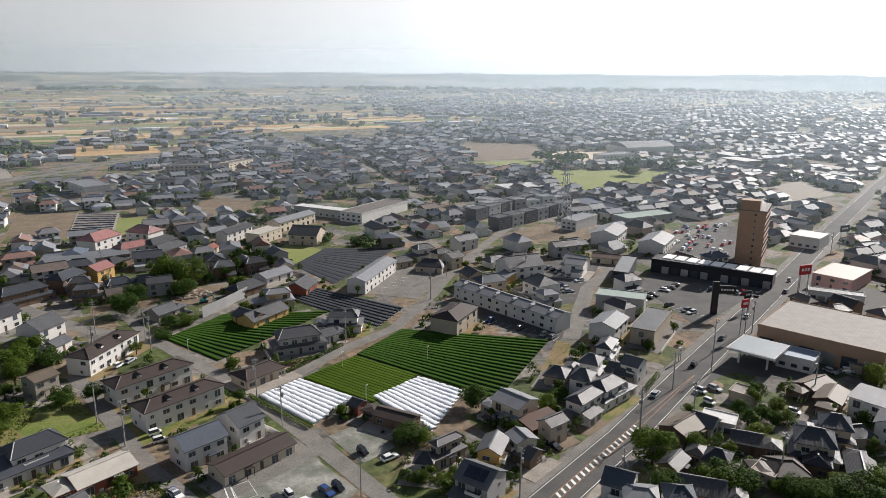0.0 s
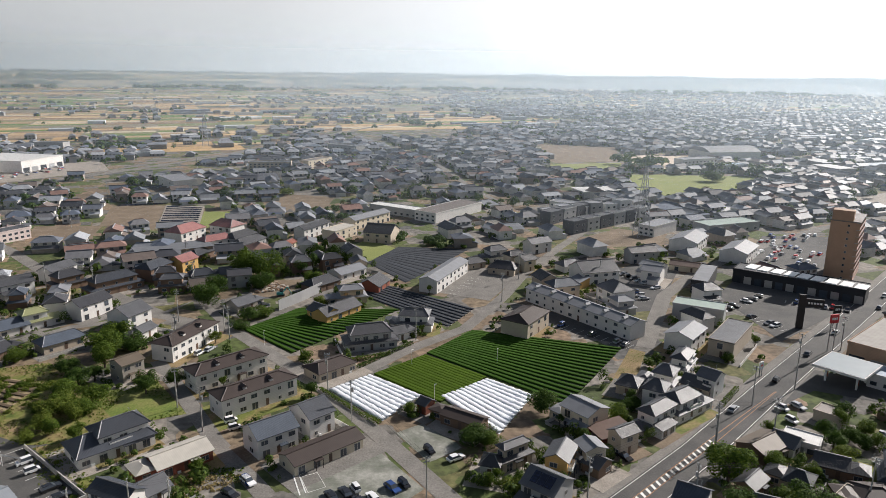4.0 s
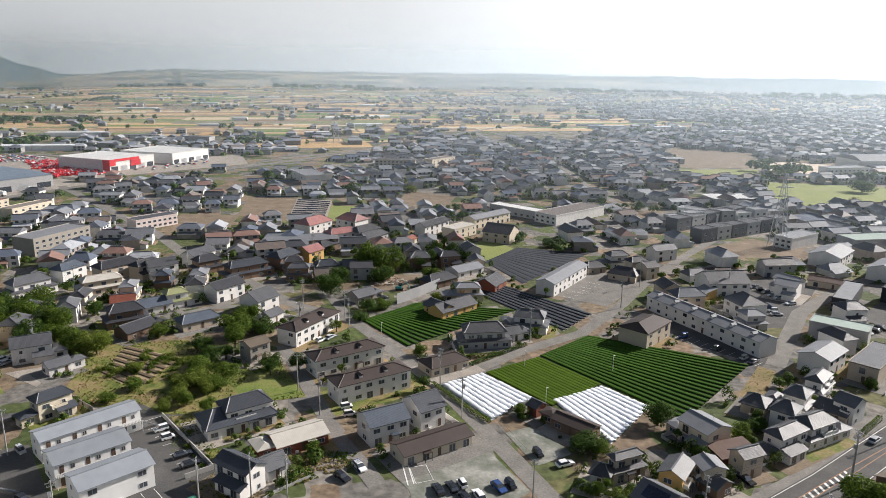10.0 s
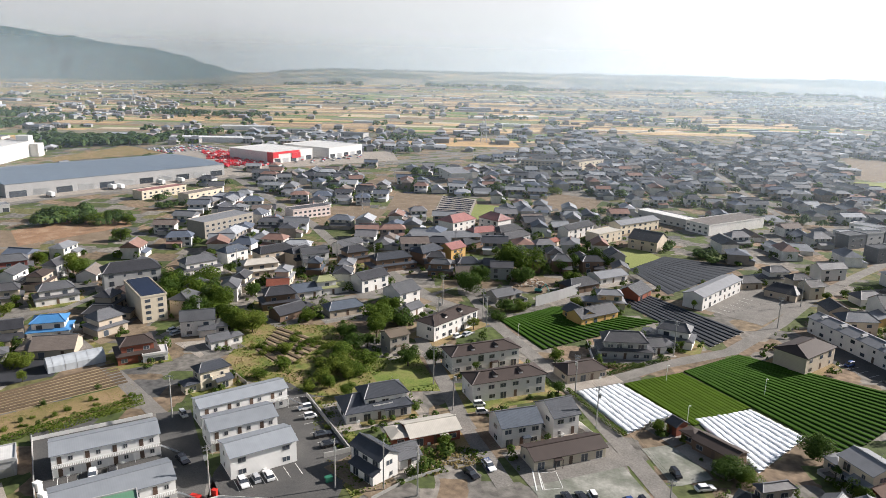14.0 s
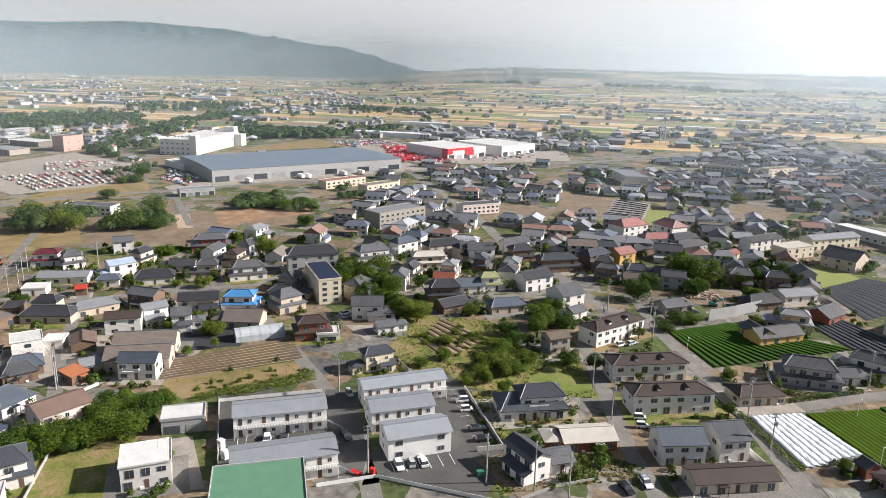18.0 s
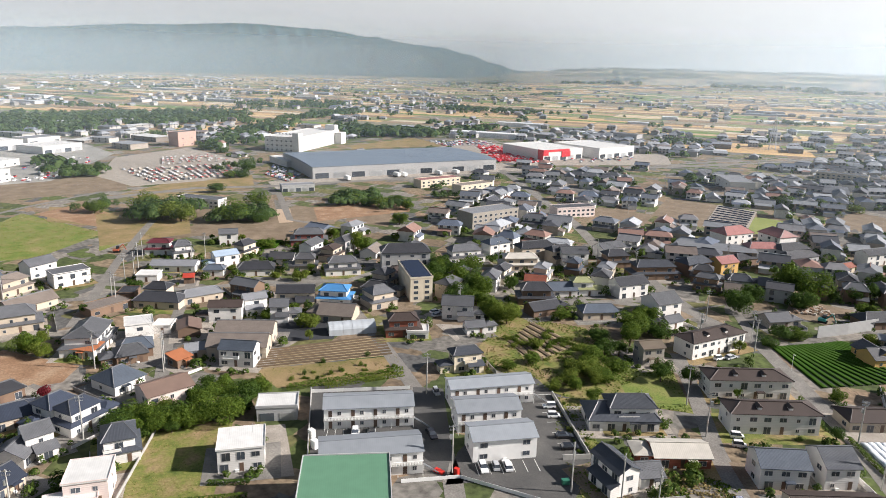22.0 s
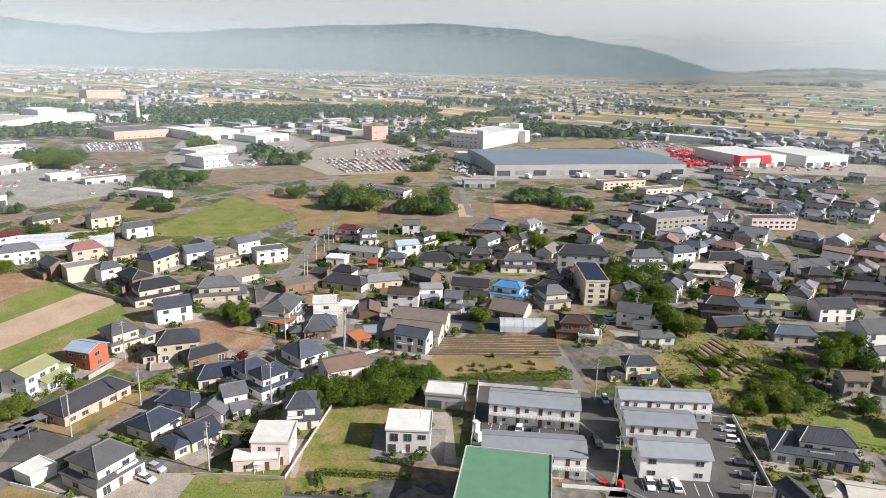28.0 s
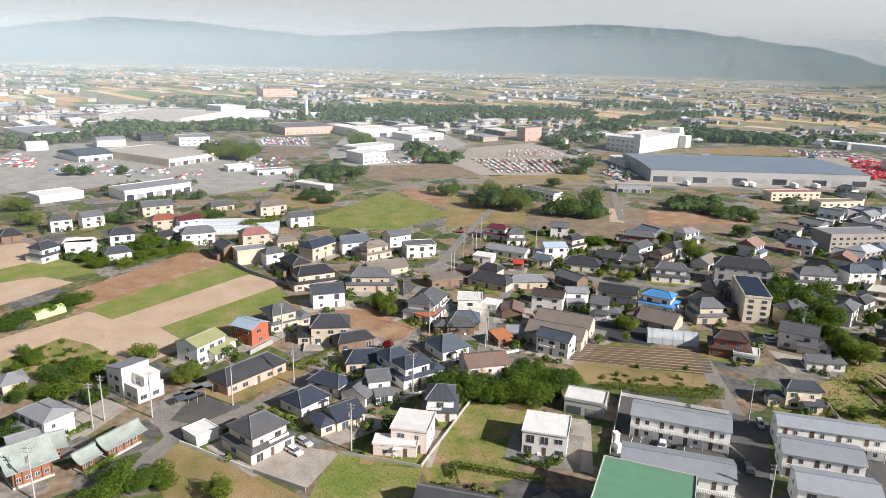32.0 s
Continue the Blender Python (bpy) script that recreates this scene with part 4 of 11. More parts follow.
    if side:
        c, s = math.cos(radians(rz)), math.sin(radians(rz))
        side = side if free(x + c * side * (W / 2 + 2), y + s * side * (W / 2 + 2), 1.0) else 0
    if side:
        # a single-storey wing against one end, under its own hipped roof
        aw, ad, ah = 4.2, D * r.uniform(0.6, 0.85), 2.6
        ox, oy = side * (W / 2 + aw / 2 - 0.1), r.uniform(-0.12, 0.12) * D
        bm = bmesh.new()
        box(bm, ox - aw / 2, oy - ad / 2, 0, ox + aw / 2, oy + ad / 2, ah)
        a = part("side_wing", bm, WM, e)
        bm = bmesh.new()
        hip_roof(bm, ad, aw, ah, aw * 0.5 * slope, 0.55, ridge=max(0.2, ad / 2 - aw * 0.35))
        bmesh.ops.transform(bm, matrix=pose(ox, oy, 0, 0, 0, 90), verts=bm.verts[:])
        part("side_wing_roof", bm, RM, a)
        window(e, "wide", pose(ox, oy - ad / 2, 0.8), near)
    if not sub:
        return e
    # openings on the front and both ends
    for s in range(st):
        z = 0.75 + 2.8 * s
        fw, fd = (W, D) if not (kind == "K" and s) else (W2, D2)
        n = max(1, int(fw / (3.3 if near else 4.4)))
        for i in range(n):
            u = (i + 0.5) / n * fw - fw / 2 + r.uniform(-0.3, 0.3)
            if s == 0 and i == n // 2 and st < 4:
                part("door", DOORMESH, None, e, at=pose(u, -fd / 2, 0.15))
                continue
            k = r.choice(("wide", "wide", "small", "tall") if not dormers else ("small", "small", "wide"))
            window(e, k, pose(u, -fd / 2, z - (0.6 if k == "tall" else 0)), near)
        for side in (-1, 1) if near else ():
            for i in range(1 if fd < 12 else 2):
                u = r.uniform(-0.25, 0.25) * fd
                window(e, r.choice(("wide", "small")), pose(side * fw / 2, u, z, 0, 0, 90 * side), near)
    if near and st > 1 and kind in "GHK" and r.random() < 0.45:
        bm = bmesh.new()
        fw = W * 0.45
        fd = D if kind != "K" else D2
        ox = r.uniform(-0.2, 0.2) * W
        z = 2.9
        box(bm, ox - fw / 2, -fd / 2 - 1.0, z, ox + fw / 2, -fd / 2, z + 0.14)
        for q in (ox - fw / 2, ox + fw / 2 - 0.06):
            box(bm, q, -fd / 2 - 1.0, z + 0.14, q + 0.06, -fd / 2, z + 1.0)
        b = part("balcony", bm, WHITE, e)
        bm = bmesh.new()
        box(bm, ox - fw / 2, -fd / 2 - 1.04, z + 0.3, ox + fw / 2, -fd / 2 - 0.98, z + 1.02)
        part("balustrade", bm, WM if r.random() < 0.5 else WHITE, b)
    if st == 2 and kind in "GH" and 6.5 < w < 17 and math.hypot(x, y) < 330 and r.random() < (0.75 if near else 0.6):
        # a lower lean-to wing along part of the front
        aw, ad, ah = W * r.uniform(0.45, 0.8), r.uniform(1.8, 2.8), 2.55
        ox = r.choice((-1, 1)) * (W - aw) / 2
        y0, y1 = -D / 2 - ad, -D / 2 + 0.05
        bm = bmesh.new()
        box(bm, ox - aw / 2, y0, 0, ox + aw / 2, y1, ah)
        a = part("wing", bm, WM, e)
        bm = bmesh.new()
        q0, q1, z0, z1 = ox - aw / 2 - 0.4, ox + aw / 2 + 0.4, ah - 0.1, ah + 0.85
        hull(bm, [(q0, y0 - 0.45, z0), (q1, y0 - 0.45, z0), (q1, y1, z1), (q0, y1, z1), (q0, y0 - 0.45, z0 + .15), (q1, y0 - 0.45, z0 + .15), (q1, y1, z1 + .15), (q0, y1, z1 + .15)],
             ((0, 1, 5, 4), (1, 2, 6, 5), (2, 3, 7, 6), (3, 0, 4, 7), (4, 5, 6, 7), (3, 2, 1, 0)))
        part("wing_roof", bm, RM, a)
        for i in range(max(1, int(aw / 3)) if near else 0):
            window(e, "tall", pose(ox - aw / 2 + aw * (i + 0.5) / max(1, int(aw / 3)), y0, 0.3), near)
    if near and kind == "G" and w > 8 and not metal and st == 2 and r.random() < 0.2:
        rise = (D / 2 + 0.5) * slope
        s = rise / (D / 2 + 0.5)
        for i in range(3):
            bm = bmesh.new()
            u = -W * 0.3 + i * W * 0.22
            ya, yb = -D * 0.42, -D * 0.1
            za, zb = H + s * (D / 2 + ya) + 0.27, H + s * (D / 2 + yb) + 0.27
            hull(bm, [(u, ya, za), (u + W * 0.2, ya, za), (u + W * 0.2, yb, zb), (u, yb, zb), (u, ya, za + .05), (u + W * 0.2, ya, za + .05), (u + W * 0.2, yb, zb + .05), (u, yb, zb + .05)],
                 ((0, 1, 5, 4), (1, 2, 6, 5), (2, 3, 7, 6), (3, 0, 4, 7), (4, 5, 6, 7), (3, 2, 1, 0)))
            part("solar_panel", bm, SOLAR, e)
    if near and r.random() < 0.7:
        part("air_conditioner", ACMESH, None, e, at=pose(r.uniform(-0.35, 0.35) * W, -D / 2, 0.05))
    if near and r.random() < 0.5:
        u = r.uniform(-0.25, 0.25) * W
        bm = bmesh.new()
        box(bm, u - 1.1, -D / 2 - 1.3, 2.35, u + 1.1, -D / 2 + 0.02, 2.5)
        box(bm, u - 1.0, -D / 2 - 1.2, 0, u - 0.88, -D / 2 - 1.08, 2.35)
        box(bm, u + 0.88, -D / 2 - 1.2, 0, u + 1.0, -D / 2 - 1.08, 2.35)
        part("porch", bm, RM, e)
    if near and st > 1 and r.random() < 0.35:
        bm = bmesh.new()
        zz = H + 1.0
        tube(bm, 0.03, W * 0.25, 0, zz, zz + 2.6, 5)
        box(bm, W * 0.25 - 0.02, -0.6, zz + 2.3, W * 0.25 + 0.02, 0.6, zz + 2.34)
        part("aerial", bm, STEEL, e)
    return e

house(-30.4, 295.3, 73.3, 36.6, 9.0, 2, 'G', 'lgrey', 'white', near=False)
house(4.6, 240.2, 63.4, 18.4, 11.3, 2, 'H', 'dbrown', 'beige', near=False)
house(25.7, 256.3, -48.0, 54.0, 8.8, 2, 'G', 'lgrey', 'white', near=False, dormers=6)
house(-19.4, 320.7, 37.1, 10.2, 8.0, 1, 'H', 'dgrey', 'beige', near=False)
house(-4.8, 313.7, -15.7, 13.2, 10.0, 1, 'H', 'dark', 'beige', near=False, side=1)
house(-0.2, 326.7, 36.1, 9.4, 7.0, 2, 'H', 'dark', 'cream', near=False)
house(4.9, 319.7, 41.6, 7.9, 8.0, 2, 'G', 'dark', 'cream', near=False)
house(11.3, 355.0, 39.8, 14.1, 8.0, 2, 'G', 'grey', 'white', near=False)
house(35.3, 307.4, 22.7, 18.5, 14.3, 2, 'G', 'grey', 'white', near=False)
house(27.2, 295.4, -38.1, 6.7, 11.3, 1, 'S', 'lgrey', 'yellow', near=False)
house(41.1, 278.0, -59.6, 11.8, 11.7, 2, 'H', 'grey', 'white', near=False)
house(62.9, 317.1, -40.1, 10.7, 9.0, 2, 'G', 'lgrey', 'white', near=False)
house(61.6, 343.4, 23.2, 15.6, 8.0, 2, 'G', 'dgrey', 'grey', near=False)
house(-34.9, 236.8, 0.8, 13.7, 9.0, 2, 'K', 'grey', 'white', near=False, side=-1)
house(-47.7, 218.2, 24.5, 18.0, 10.1, 2, 'K', 'dgrey', 'grey')
house(73.8, 233.5, -30.2, 8.1, 24.0, 2, 'F', 'grey', 'beige', near=False)
house(58.5, 232.0, 57.7, 15.0, 10.0, 2, 'G', 'lgrey', 'white', near=False)
house(52.9, 210.4, 62.7, 12.4, 6.6, 2, 'K', 'grey', 'white', side=1)
house(19.5, 171.0, -44.6, 10.0, 9.0, 2, 'G', 'lgrey', 'cream', side=-1)
house(25.5, 164.3, -62.9, 7.2, 9.6, 1, 'S', 'rust', 'redbrown')
house(38.4, 173.1, 47.5, 11.3, 5.7, 2, 'H', 'dgrey', 'white', side=-1)
house(46.0, 181.0, 44.2, 12.9, 8.2, 2, 'K', 'grey', 'white', side=1)
house(40.5, 186.1, -26.7, 6.5, 8.0, 2, 'H', 'grey', 'white')
house(54.6, 196.3, -34.4, 9.1, 7.5, 1, 'G', 'grey', 'beige')
house(45.2, 197.1, -28.2, 7.7, 9.0, 2, 'K', 'grey', 'white', side=-1)
house(89.1, 151.4, -23.2, 11.3, 11.2, 2, 'K', 'slate', 'beige')
house(103.2, 159.1, 6.3, 8.2, 7.0, 1, 'H', 'slate', 'beige')
house(116.0, 172.9, -49.5, 9.8, 9.0, 2, 'S', 'lgrey', 'white')
house(108.1, 188.0, 31.0, 11.3, 6.9, 1, 'G', 'wood', 'brown', side=-1)
house(109.0, 180.2, 50.7, 12.0, 7.4, 1, 'G', 'wood', 'brown', side=-1)
house(62.1, 162.8, 40.1, 12.0, 8.5, 1, 'G', 'wood', 'brown', side=-1)
house(75.0, 155.8, -23.1, 7.9, 7.0, 1, 'G', 'dgrey', 'brown', side=1)
house(78.6, 143.0, 0.5, 8.2, 9.0, 1, 'H', 'dbrown', 'brown', side=-1)
house(38.4, 133.9, -28.1, 6.9, 8.0, 2, 'G', 'bluegrey', 'white', side=-1)
house(41.3, 128.2, -11.5, 7.4, 7.0, 2, 'H', 'lgrey', 'white')
house(56.6, 135.4, -18.5, 10.7, 8.0, 1, 'G', 'dgrey', 'brown', side=1)
house(49.1, 127.6, -7.8, 6.6, 8.0, 2, 'H', 'navy', 'white', side=1)
house(-22.6, 173.8, -33.1, 4.1, 4.8, 1, 'G', 'dgrey', 'redbrown')
house(-11.6, 167.0, -27.4, 12.2, 6.0, 1, 'G', 'dbrown', 'brown', side=-1)
house(1.2, 149.7, 41.4, 10.1, 4.5, 2, 'K', 'dgrey', 'beige')
house(-3.6, 146.1, -10.2, 5.1, 6.0, 1, 'H', 'dgrey', 'white')
house(19.2, 151.5, -65.1, 6.1, 6.1, 2, 'G', 'lgrey', 'cream', side=-1)
house(12.1, 147.6, 71.5, 9.0, 6.0, 2, 'G', 'grey', 'yellow')
house(8.6, 135.1, -33.8, 8.9, 9.0, 2, 'G', 'grey', 'grey', side=1)
house(-177.4, 353.5, 74.2, 19.7, 12.4, 2, 'H', 'pink', 'white', near=False)
house(-152.4, 335.9, 52.5, 16.5, 8.9, 2, 'H', 'pink', 'white', near=False)
house(-160.2, 368.7, -18.9, 15.5, 12.2, 2, 'H', 'pink', 'white', near=False)
house(-106.9, 207.9, 77.2, 24.2, 9.0, 2, 'D', 'dbrown', 'white')
house(-84.2, 186.8, 50.1, 23.5, 8.8, 2, 'D', 'dbrown', 'white')
house(-70.4, 172.8, 49.0, 23.4, 8.6, 2, 'D', 'dbrown', 'white')
house(-76.5, 140.5, 50.1, 14.0, 8.8, 1, 'G', 'cream', 'redbrown', side=-1)
house(175.6, 295.8, -47.1, 15.9, 25.4, 2, 'F', 'cream', 'pink', near=False)
house(-325.2, 106.7, 56.2, 13.0, 9.0, 2, 'K', 'maroon', 'white', near=False)
house(-314.4, 112.8, 78.5, 9.8, 9.0, 2, 'K', 'grey', 'white', near=False)
house(-324.5, 139.5, 67.0, 9.6, 7.0, 2, 'G', 'grey', 'white', near=False)
house(-289.1, 122.2, 84.6, 11.1, 8.0, 2, 'G', 'lblue', 'white', near=False, side=-1)
house(-269.8, 127.6, 60.4, 15.8, 9.0, 1, 'H', 'dark', 'white', near=False)
house(-278.4, 144.6, 46.7, 11.7, 8.0, 1, 'G', 'dgrey', 'white', near=False, side=-1)
house(-263.0, 147.3, 56.4, 11.2, 9.0, 2, 'K', 'dgrey', 'beige', near=False, side=-1)
house(-249.2, 157.5, 63.9, 15.7, 9.0, 2, 'K', 'grey', 'white', near=False)
house(-301.3, 171.2, 59.0, 18.5, 10.1, 2, 'K', 'grey', 'maroon', near=False)
house(-295.2, 102.7, 50.9, 19.6, 9.0, 1, 'G', 'lgrey', 'white', near=False)
house(-286.9, 88.9, 55.7, 8.3, 7.0, 1, 'F', 'white', 'white', near=False)
house(-274.3, 100.6, 62.9, 4.8, 5.0, 1, 'G', 'red', 'brown', near=False)
house(-278.3, 112.8, 55.8, 9.1, 6.0, 1, 'H', 'bluegrey', 'white', near=False)
house(-253.2, 82.0, 45.7, 17.6, 9.0, 1, 'H', 'dark', 'beige', near=False)
house(-258.7, 83.5, 45.9, 9.0, 7.0, 2, 'H', 'dark', 'beige', near=False)
house(-251.5, 95.9, 84.9, 16.0, 9.0, 1, 'H', 'lgrey', 'beige', near=False)
house(-226.2, 95.4, 58.5, 11.9, 8.0, 2, 'G', 'dbrown', 'white', near=False, side=-1)
house(-188.6, 83.1, 45.1, 11.3, 7.0, 2, 'G', 'bluegrey', 'white', side=1)
house(-228.2, 106.8, 77.1, 8.9, 7.0, 2, 'G', 'lgrey', 'white', near=False)
house(-215.5, 110.3, 59.1, 7.1, 7.0, 2, 'G', 'grey', 'white', near=False, side=1)
house(-225.8, 122.5, 55.8, 14.5, 8.0, 2, 'G', 'dark', 'beige', near=False)
house(-221.3, 123.5, 60.0, 7.2, 6.0, 1, 'G', 'dark', 'beige', near=False)
house(-218.7, 135.2, 46.0, 13.4, 10.0, 2, 'K', 'blue', 'white', near=False)
house(-203.6, 127.1, 41.0, 13.4, 11.0, 1, 'G', 'lbrown', 'beige', near=False, side=-1)
house(-227.3, 66.2, 73.9, 8.3, 8.0, 2, 'F', 'white', 'white', near=False)
house(-227.6, 74.4, 54.8, 5.6, 6.0, 1, 'F', 'white', 'white', near=False)
house(-269.5, 75.7, 56.8, 6.1, 8.0, 1, 'F', 'dark', 'brown', near=False)
house(-233.4, 213.4, 71.5, 18.9, 10.1, 2, 'K', 'grey', 'white', near=False)
house(-233.9, 234.6, 83.9, 12.9, 8.0, 2, 'H', 'bluegrey', 'white', near=False)
house(-209.2, 225.5, 56.4, 19.4, 10.1, 2, 'K', 'cream', 'beige', near=False)
house(-218.3, 244.9, 71.2, 18.4, 9.0, 2, 'H', 'dark', 'beige', near=False)
house(-207.5, 250.1, 81.3, 13.1, 7.0, 2, 'H', 'dark', 'beige', near=False)
house(-201.0, 252.4, 56.1, 13.2, 9.0, 2, 'G', 'grey', 'white', near=False)
house(-187.7, 212.6, 36.6, 9.4, 8.0, 1, 'G', 'redbrown', 'beige', near=False)
house(-173.9, 197.2, 52.3, 14.8, 10.1, 2, 'K', 'dark', 'brown', near=False)
house(-163.3, 189.7, 75.5, 12.7, 8.0, 1, 'G', 'dark', 'brown', near=False, side=1)
house(-169.8, 219.8, 55.7, 10.7, 9.0, 2, 'K', 'palegreen', 'white', near=False, side=1)
house(-174.0, 212.8, 57.0, 11.9, 9.0, 1, 'G', 'bluegrey', 'white', near=False, side=-1)
house(-157.3, 234.1, 71.6, 14.5, 8.7, 2, 'G', 'dark', 'white', near=False)
house(-197.3, 274.7, 78.9, 14.9, 8.0, 2, 'G', 'grey', 'white', near=False)
house(-186.2, 264.5, 61.3, 13.9, 10.1, 2, 'K', 'dark', 'brown', near=False)
house(-165.4, 263.4, 57.3, 22.9, 10.1, 2, 'K', 'slate', 'brown', near=False)
house(-136.6, 225.5, 73.7, 11.6, 10.8, 2, 'G', 'grey', 'white', near=False, side=-1)
house(-126.4, 216.3, 77.8, 7.9, 6.0, 1, 'G', 'grey', 'white', near=False, side=-1)
house(-148.4, 203.5, 58.2, 14.5, 8.0, 1, 'H', 'bluegrey', 'beige', near=False)
house(-113.9, 184.1, 62.7, 8.0, 7.1, 2, 'G', 'wood', 'concrete')
house(-179.0, 136.9, 58.7, 12.7, 10.1, 2, 'K', 'dbrown', 'redbrown', side=-1)
house(-179.6, 162.4, 45.9, 11.9, 9.0, 2, 'G', 'grey', 'white', near=False, side=1)
house(-164.6, 156.7, 66.2, 7.5, 6.0, 1, 'G', 'grey', 'white', side=1)
house(-144.6, 134.5, 68.6, 9.5, 5.9, 2, 'H', 'slate', 'cream', side=-1)
house(-206.5, 146.6, 83.8, 11.7, 10.1, 2, 'K', 'grey', 'beige', near=False)
house(-157.8, 283.4, 78.0, 15.2, 9.0, 2, 'H', 'slate', 'brown', near=False)
house(-150.7, 296.2, 74.0, 11.1, 9.0, 2, 'G', 'pink', 'yellow', near=False)
house(-152.3, 319.2, 75.0, 16.2, 8.0, 1, 'H', 'dark', 'brown', near=False)
house(-138.6, 343.7, 72.8, 20.9, 9.0, 1, 'H', 'dgrey', 'grey', near=False)
house(-143.0, 345.1, 67.7, 17.1, 9.0, 2, 'H', 'dgrey', 'grey', near=False)
house(-117.7, 342.6, 73.7, 11.6, 6.0, 1, 'G', 'redbrown', 'cream', near=False)
house(-113.4, 373.9, 70.7, 24.0, 8.0, 2, 'G', 'dark', 'white', near=False)
house(-96.6, 371.0, 66.9, 19.5, 9.0, 2, 'F', 'cream', 'cream', near=False)
house(-88.9, 406.8, 62.3, 33.5, 10.0, 2, 'G', 'lgrey', 'cream', near=False)
house(-72.5, 367.7, -10.0, 16.4, 14.7, 2, 'G', 'dgrey', 'beige', near=False)
house(-74.9, 298.5, 56.0, 16.2, 10.0, 1, 'G', 'lgrey', 'white', near=False)
house(-81.2, 278.1, 58.0, 15.5, 9.0, 1, 'H', 'dark', 'brown', near=False)
house(-104.3, 248.4, 60.5, 10.0, 8.0, 1, 'G', 'grey', 'concrete', near=False, side=1)
house(-59.0, 281.3, 77.4, 12.5, 10.3, 1, 'G', 'dark', 'redbrown', near=False, side=1)
house(-66.0, 245.9, 59.3, 18.9, 9.0, 1, 'G', 'dgrey', 'yellow', near=False)
house(-70.3, 243.4, -34.3, 11.7, 8.0, 1, 'G', 'dgrey', 'yellow', near=False)
house(-57.8, 150.5, 46.8, 11.5, 9.0, 2, 'G', 'bluegrey', 'white', side=-1)
house(-50.5, 160.8, 51.3, 8.4, 10.1, 2, 'G', 'slate', 'white')
house(-44.2, 147.8, 49.0, 20.1, 7.8, 1, 'G', 'dbrown', 'cream')
house(-54.8, 194.7, 50.1, 14.3, 9.0, 1, 'H', 'dbrown', 'beige')
house(-95.9, 144.6, 50.3, 18.6, 11.0, 1, 'H', 'slate', 'white')
house(-94.6, 146.5, 52.1, 12.5, 8.0, 2, 'H', 'slate', 'white')
house(-80.0, 120.8, -16.9, 11.0, 6.1, 2, 'G', 'slate', 'white', side=1)
house(-76.0, 127.2, 59.1, 6.3, 7.0, 1, 'G', 'grey', 'white')
house(-175.8, 56.5, 92.2, 12.9, 9.8, 2, 'G', 'rust', 'pinkwhite')
house(-210.4, 58.3, 80.1, 9.5, 8.0, 1, 'H', 'grey', 'brown', side=-1)
house(-198.2, 68.5, 103.2, 5.6, 6.0, 1, 'S', 'orange', 'brown')
house(-138.4, 60.7, 62.9, 10.1, 9.4, 2, 'F', 'white', 'white')
house(-352.2, -119.6, 115.6, 9.4, 10.0, 1, 'H', 'dark', 'brown', near=False)
house(-316.4, -95.0, 145.5, 12.2, 10.1, 2, 'K', 'slate', 'white', near=False)
house(-324.5, -83.7, 92.0, 11.0, 8.0, 2, 'F', 'white', 'white', near=False)
house(-323.9, -80.3, 126.7, 9.1, 5.0, 1, 'F', 'white', 'white', near=False)
house(-314.6, -66.8, 114.8, 11.2, 8.0, 1, 'H', 'slate', 'white', near=False)
house(-334.9, -35.7, 102.6, 15.3, 9.0, 2, 'H', 'grey', 'white', near=False)
house(-340.8, -50.9, 126.0, 10.6, 8.0, 1, 'H', 'dark', 'beige', near=False)
house(-331.4, -7.0, 110.1, 11.1, 8.0, 1, 'H', 'lbrown', 'beige', near=False)
house(-295.5, -1.7, 111.8, 8.7, 7.0, 2, 'H', 'grey', 'white', near=False, side=1)
house(-324.3, 4.0, 109.8, 10.9, 7.0, 1, 'H', 'lbrown', 'beige', near=False)
house(-204.1, -21.9, 138.6, 11.7, 9.2, 2, 'G', 'palegreen', 'white', side=1)
house(-213.9, -8.3, 49.3, 8.9, 8.3, 2, 'G', 'lblue', 'redorange', side=-1)
house(-224.3, 0.5, 117.9, 11.4, 10.1, 2, 'K', 'grey', 'beige', side=1)
house(-306.2, 18.0, 135.5, 17.7, 9.0, 2, 'H', 'navy', 'beige', near=False)
house(-310.3, 33.6, 103.8, 13.3, 9.0, 2, 'G', 'bluegrey', 'white', near=False, side=1)
house(-300.1, 41.9, 117.9, 14.3, 9.0, 2, 'K', 'lbrown', 'beige', near=False)
house(-300.8, 62.3, 94.4, 13.5, 9.0, 2, 'F', 'grey', 'white', near=False)
house(-265.3, 13.7, 105.8, 19.3, 11.2, 2, 'K', 'dark', 'beige', near=False)
house(-258.9, 35.1, 81.4, 19.0, 11.2, 2, 'K', 'grey', 'beige', near=False)
house(-277.3, 43.6, 107.4, 17.9, 9.0, 1, 'G', 'lbrown', 'beige', near=False)
house(-242.9, 17.4, 95.8, 12.0, 9.0, 2, 'G', 'slate', 'white', near=False)
house(-259.5, 64.6, 103.8, 14.9, 8.0, 1, 'F', 'lbrown', 'brown', near=False)
house(-228.2, 51.3, 147.7, 18.5, 12.6, 2, 'K', 'grey', 'white')
house(-221.4, 48.8, 41.4, 8.4, 6.0, 1, 'S', 'orange', 'white')
house(-214.3, 60.8, 75.1, 10.6, 9.0, 1, 'H', 'bluegrey', 'brown', side=1)
house(-210.8, 16.2, 84.8, 12.4, 10.0, 2, 'H', 'dark', 'beige', side=-1)
house(-203.8, 22.5, 105.4, 12.3, 7.0, 1, 'H', 'dark', 'brown', side=-1)
house(-194.4, 50.1, 109.2, 10.3, 11.3, 1, 'H', 'bluegrey', 'white')
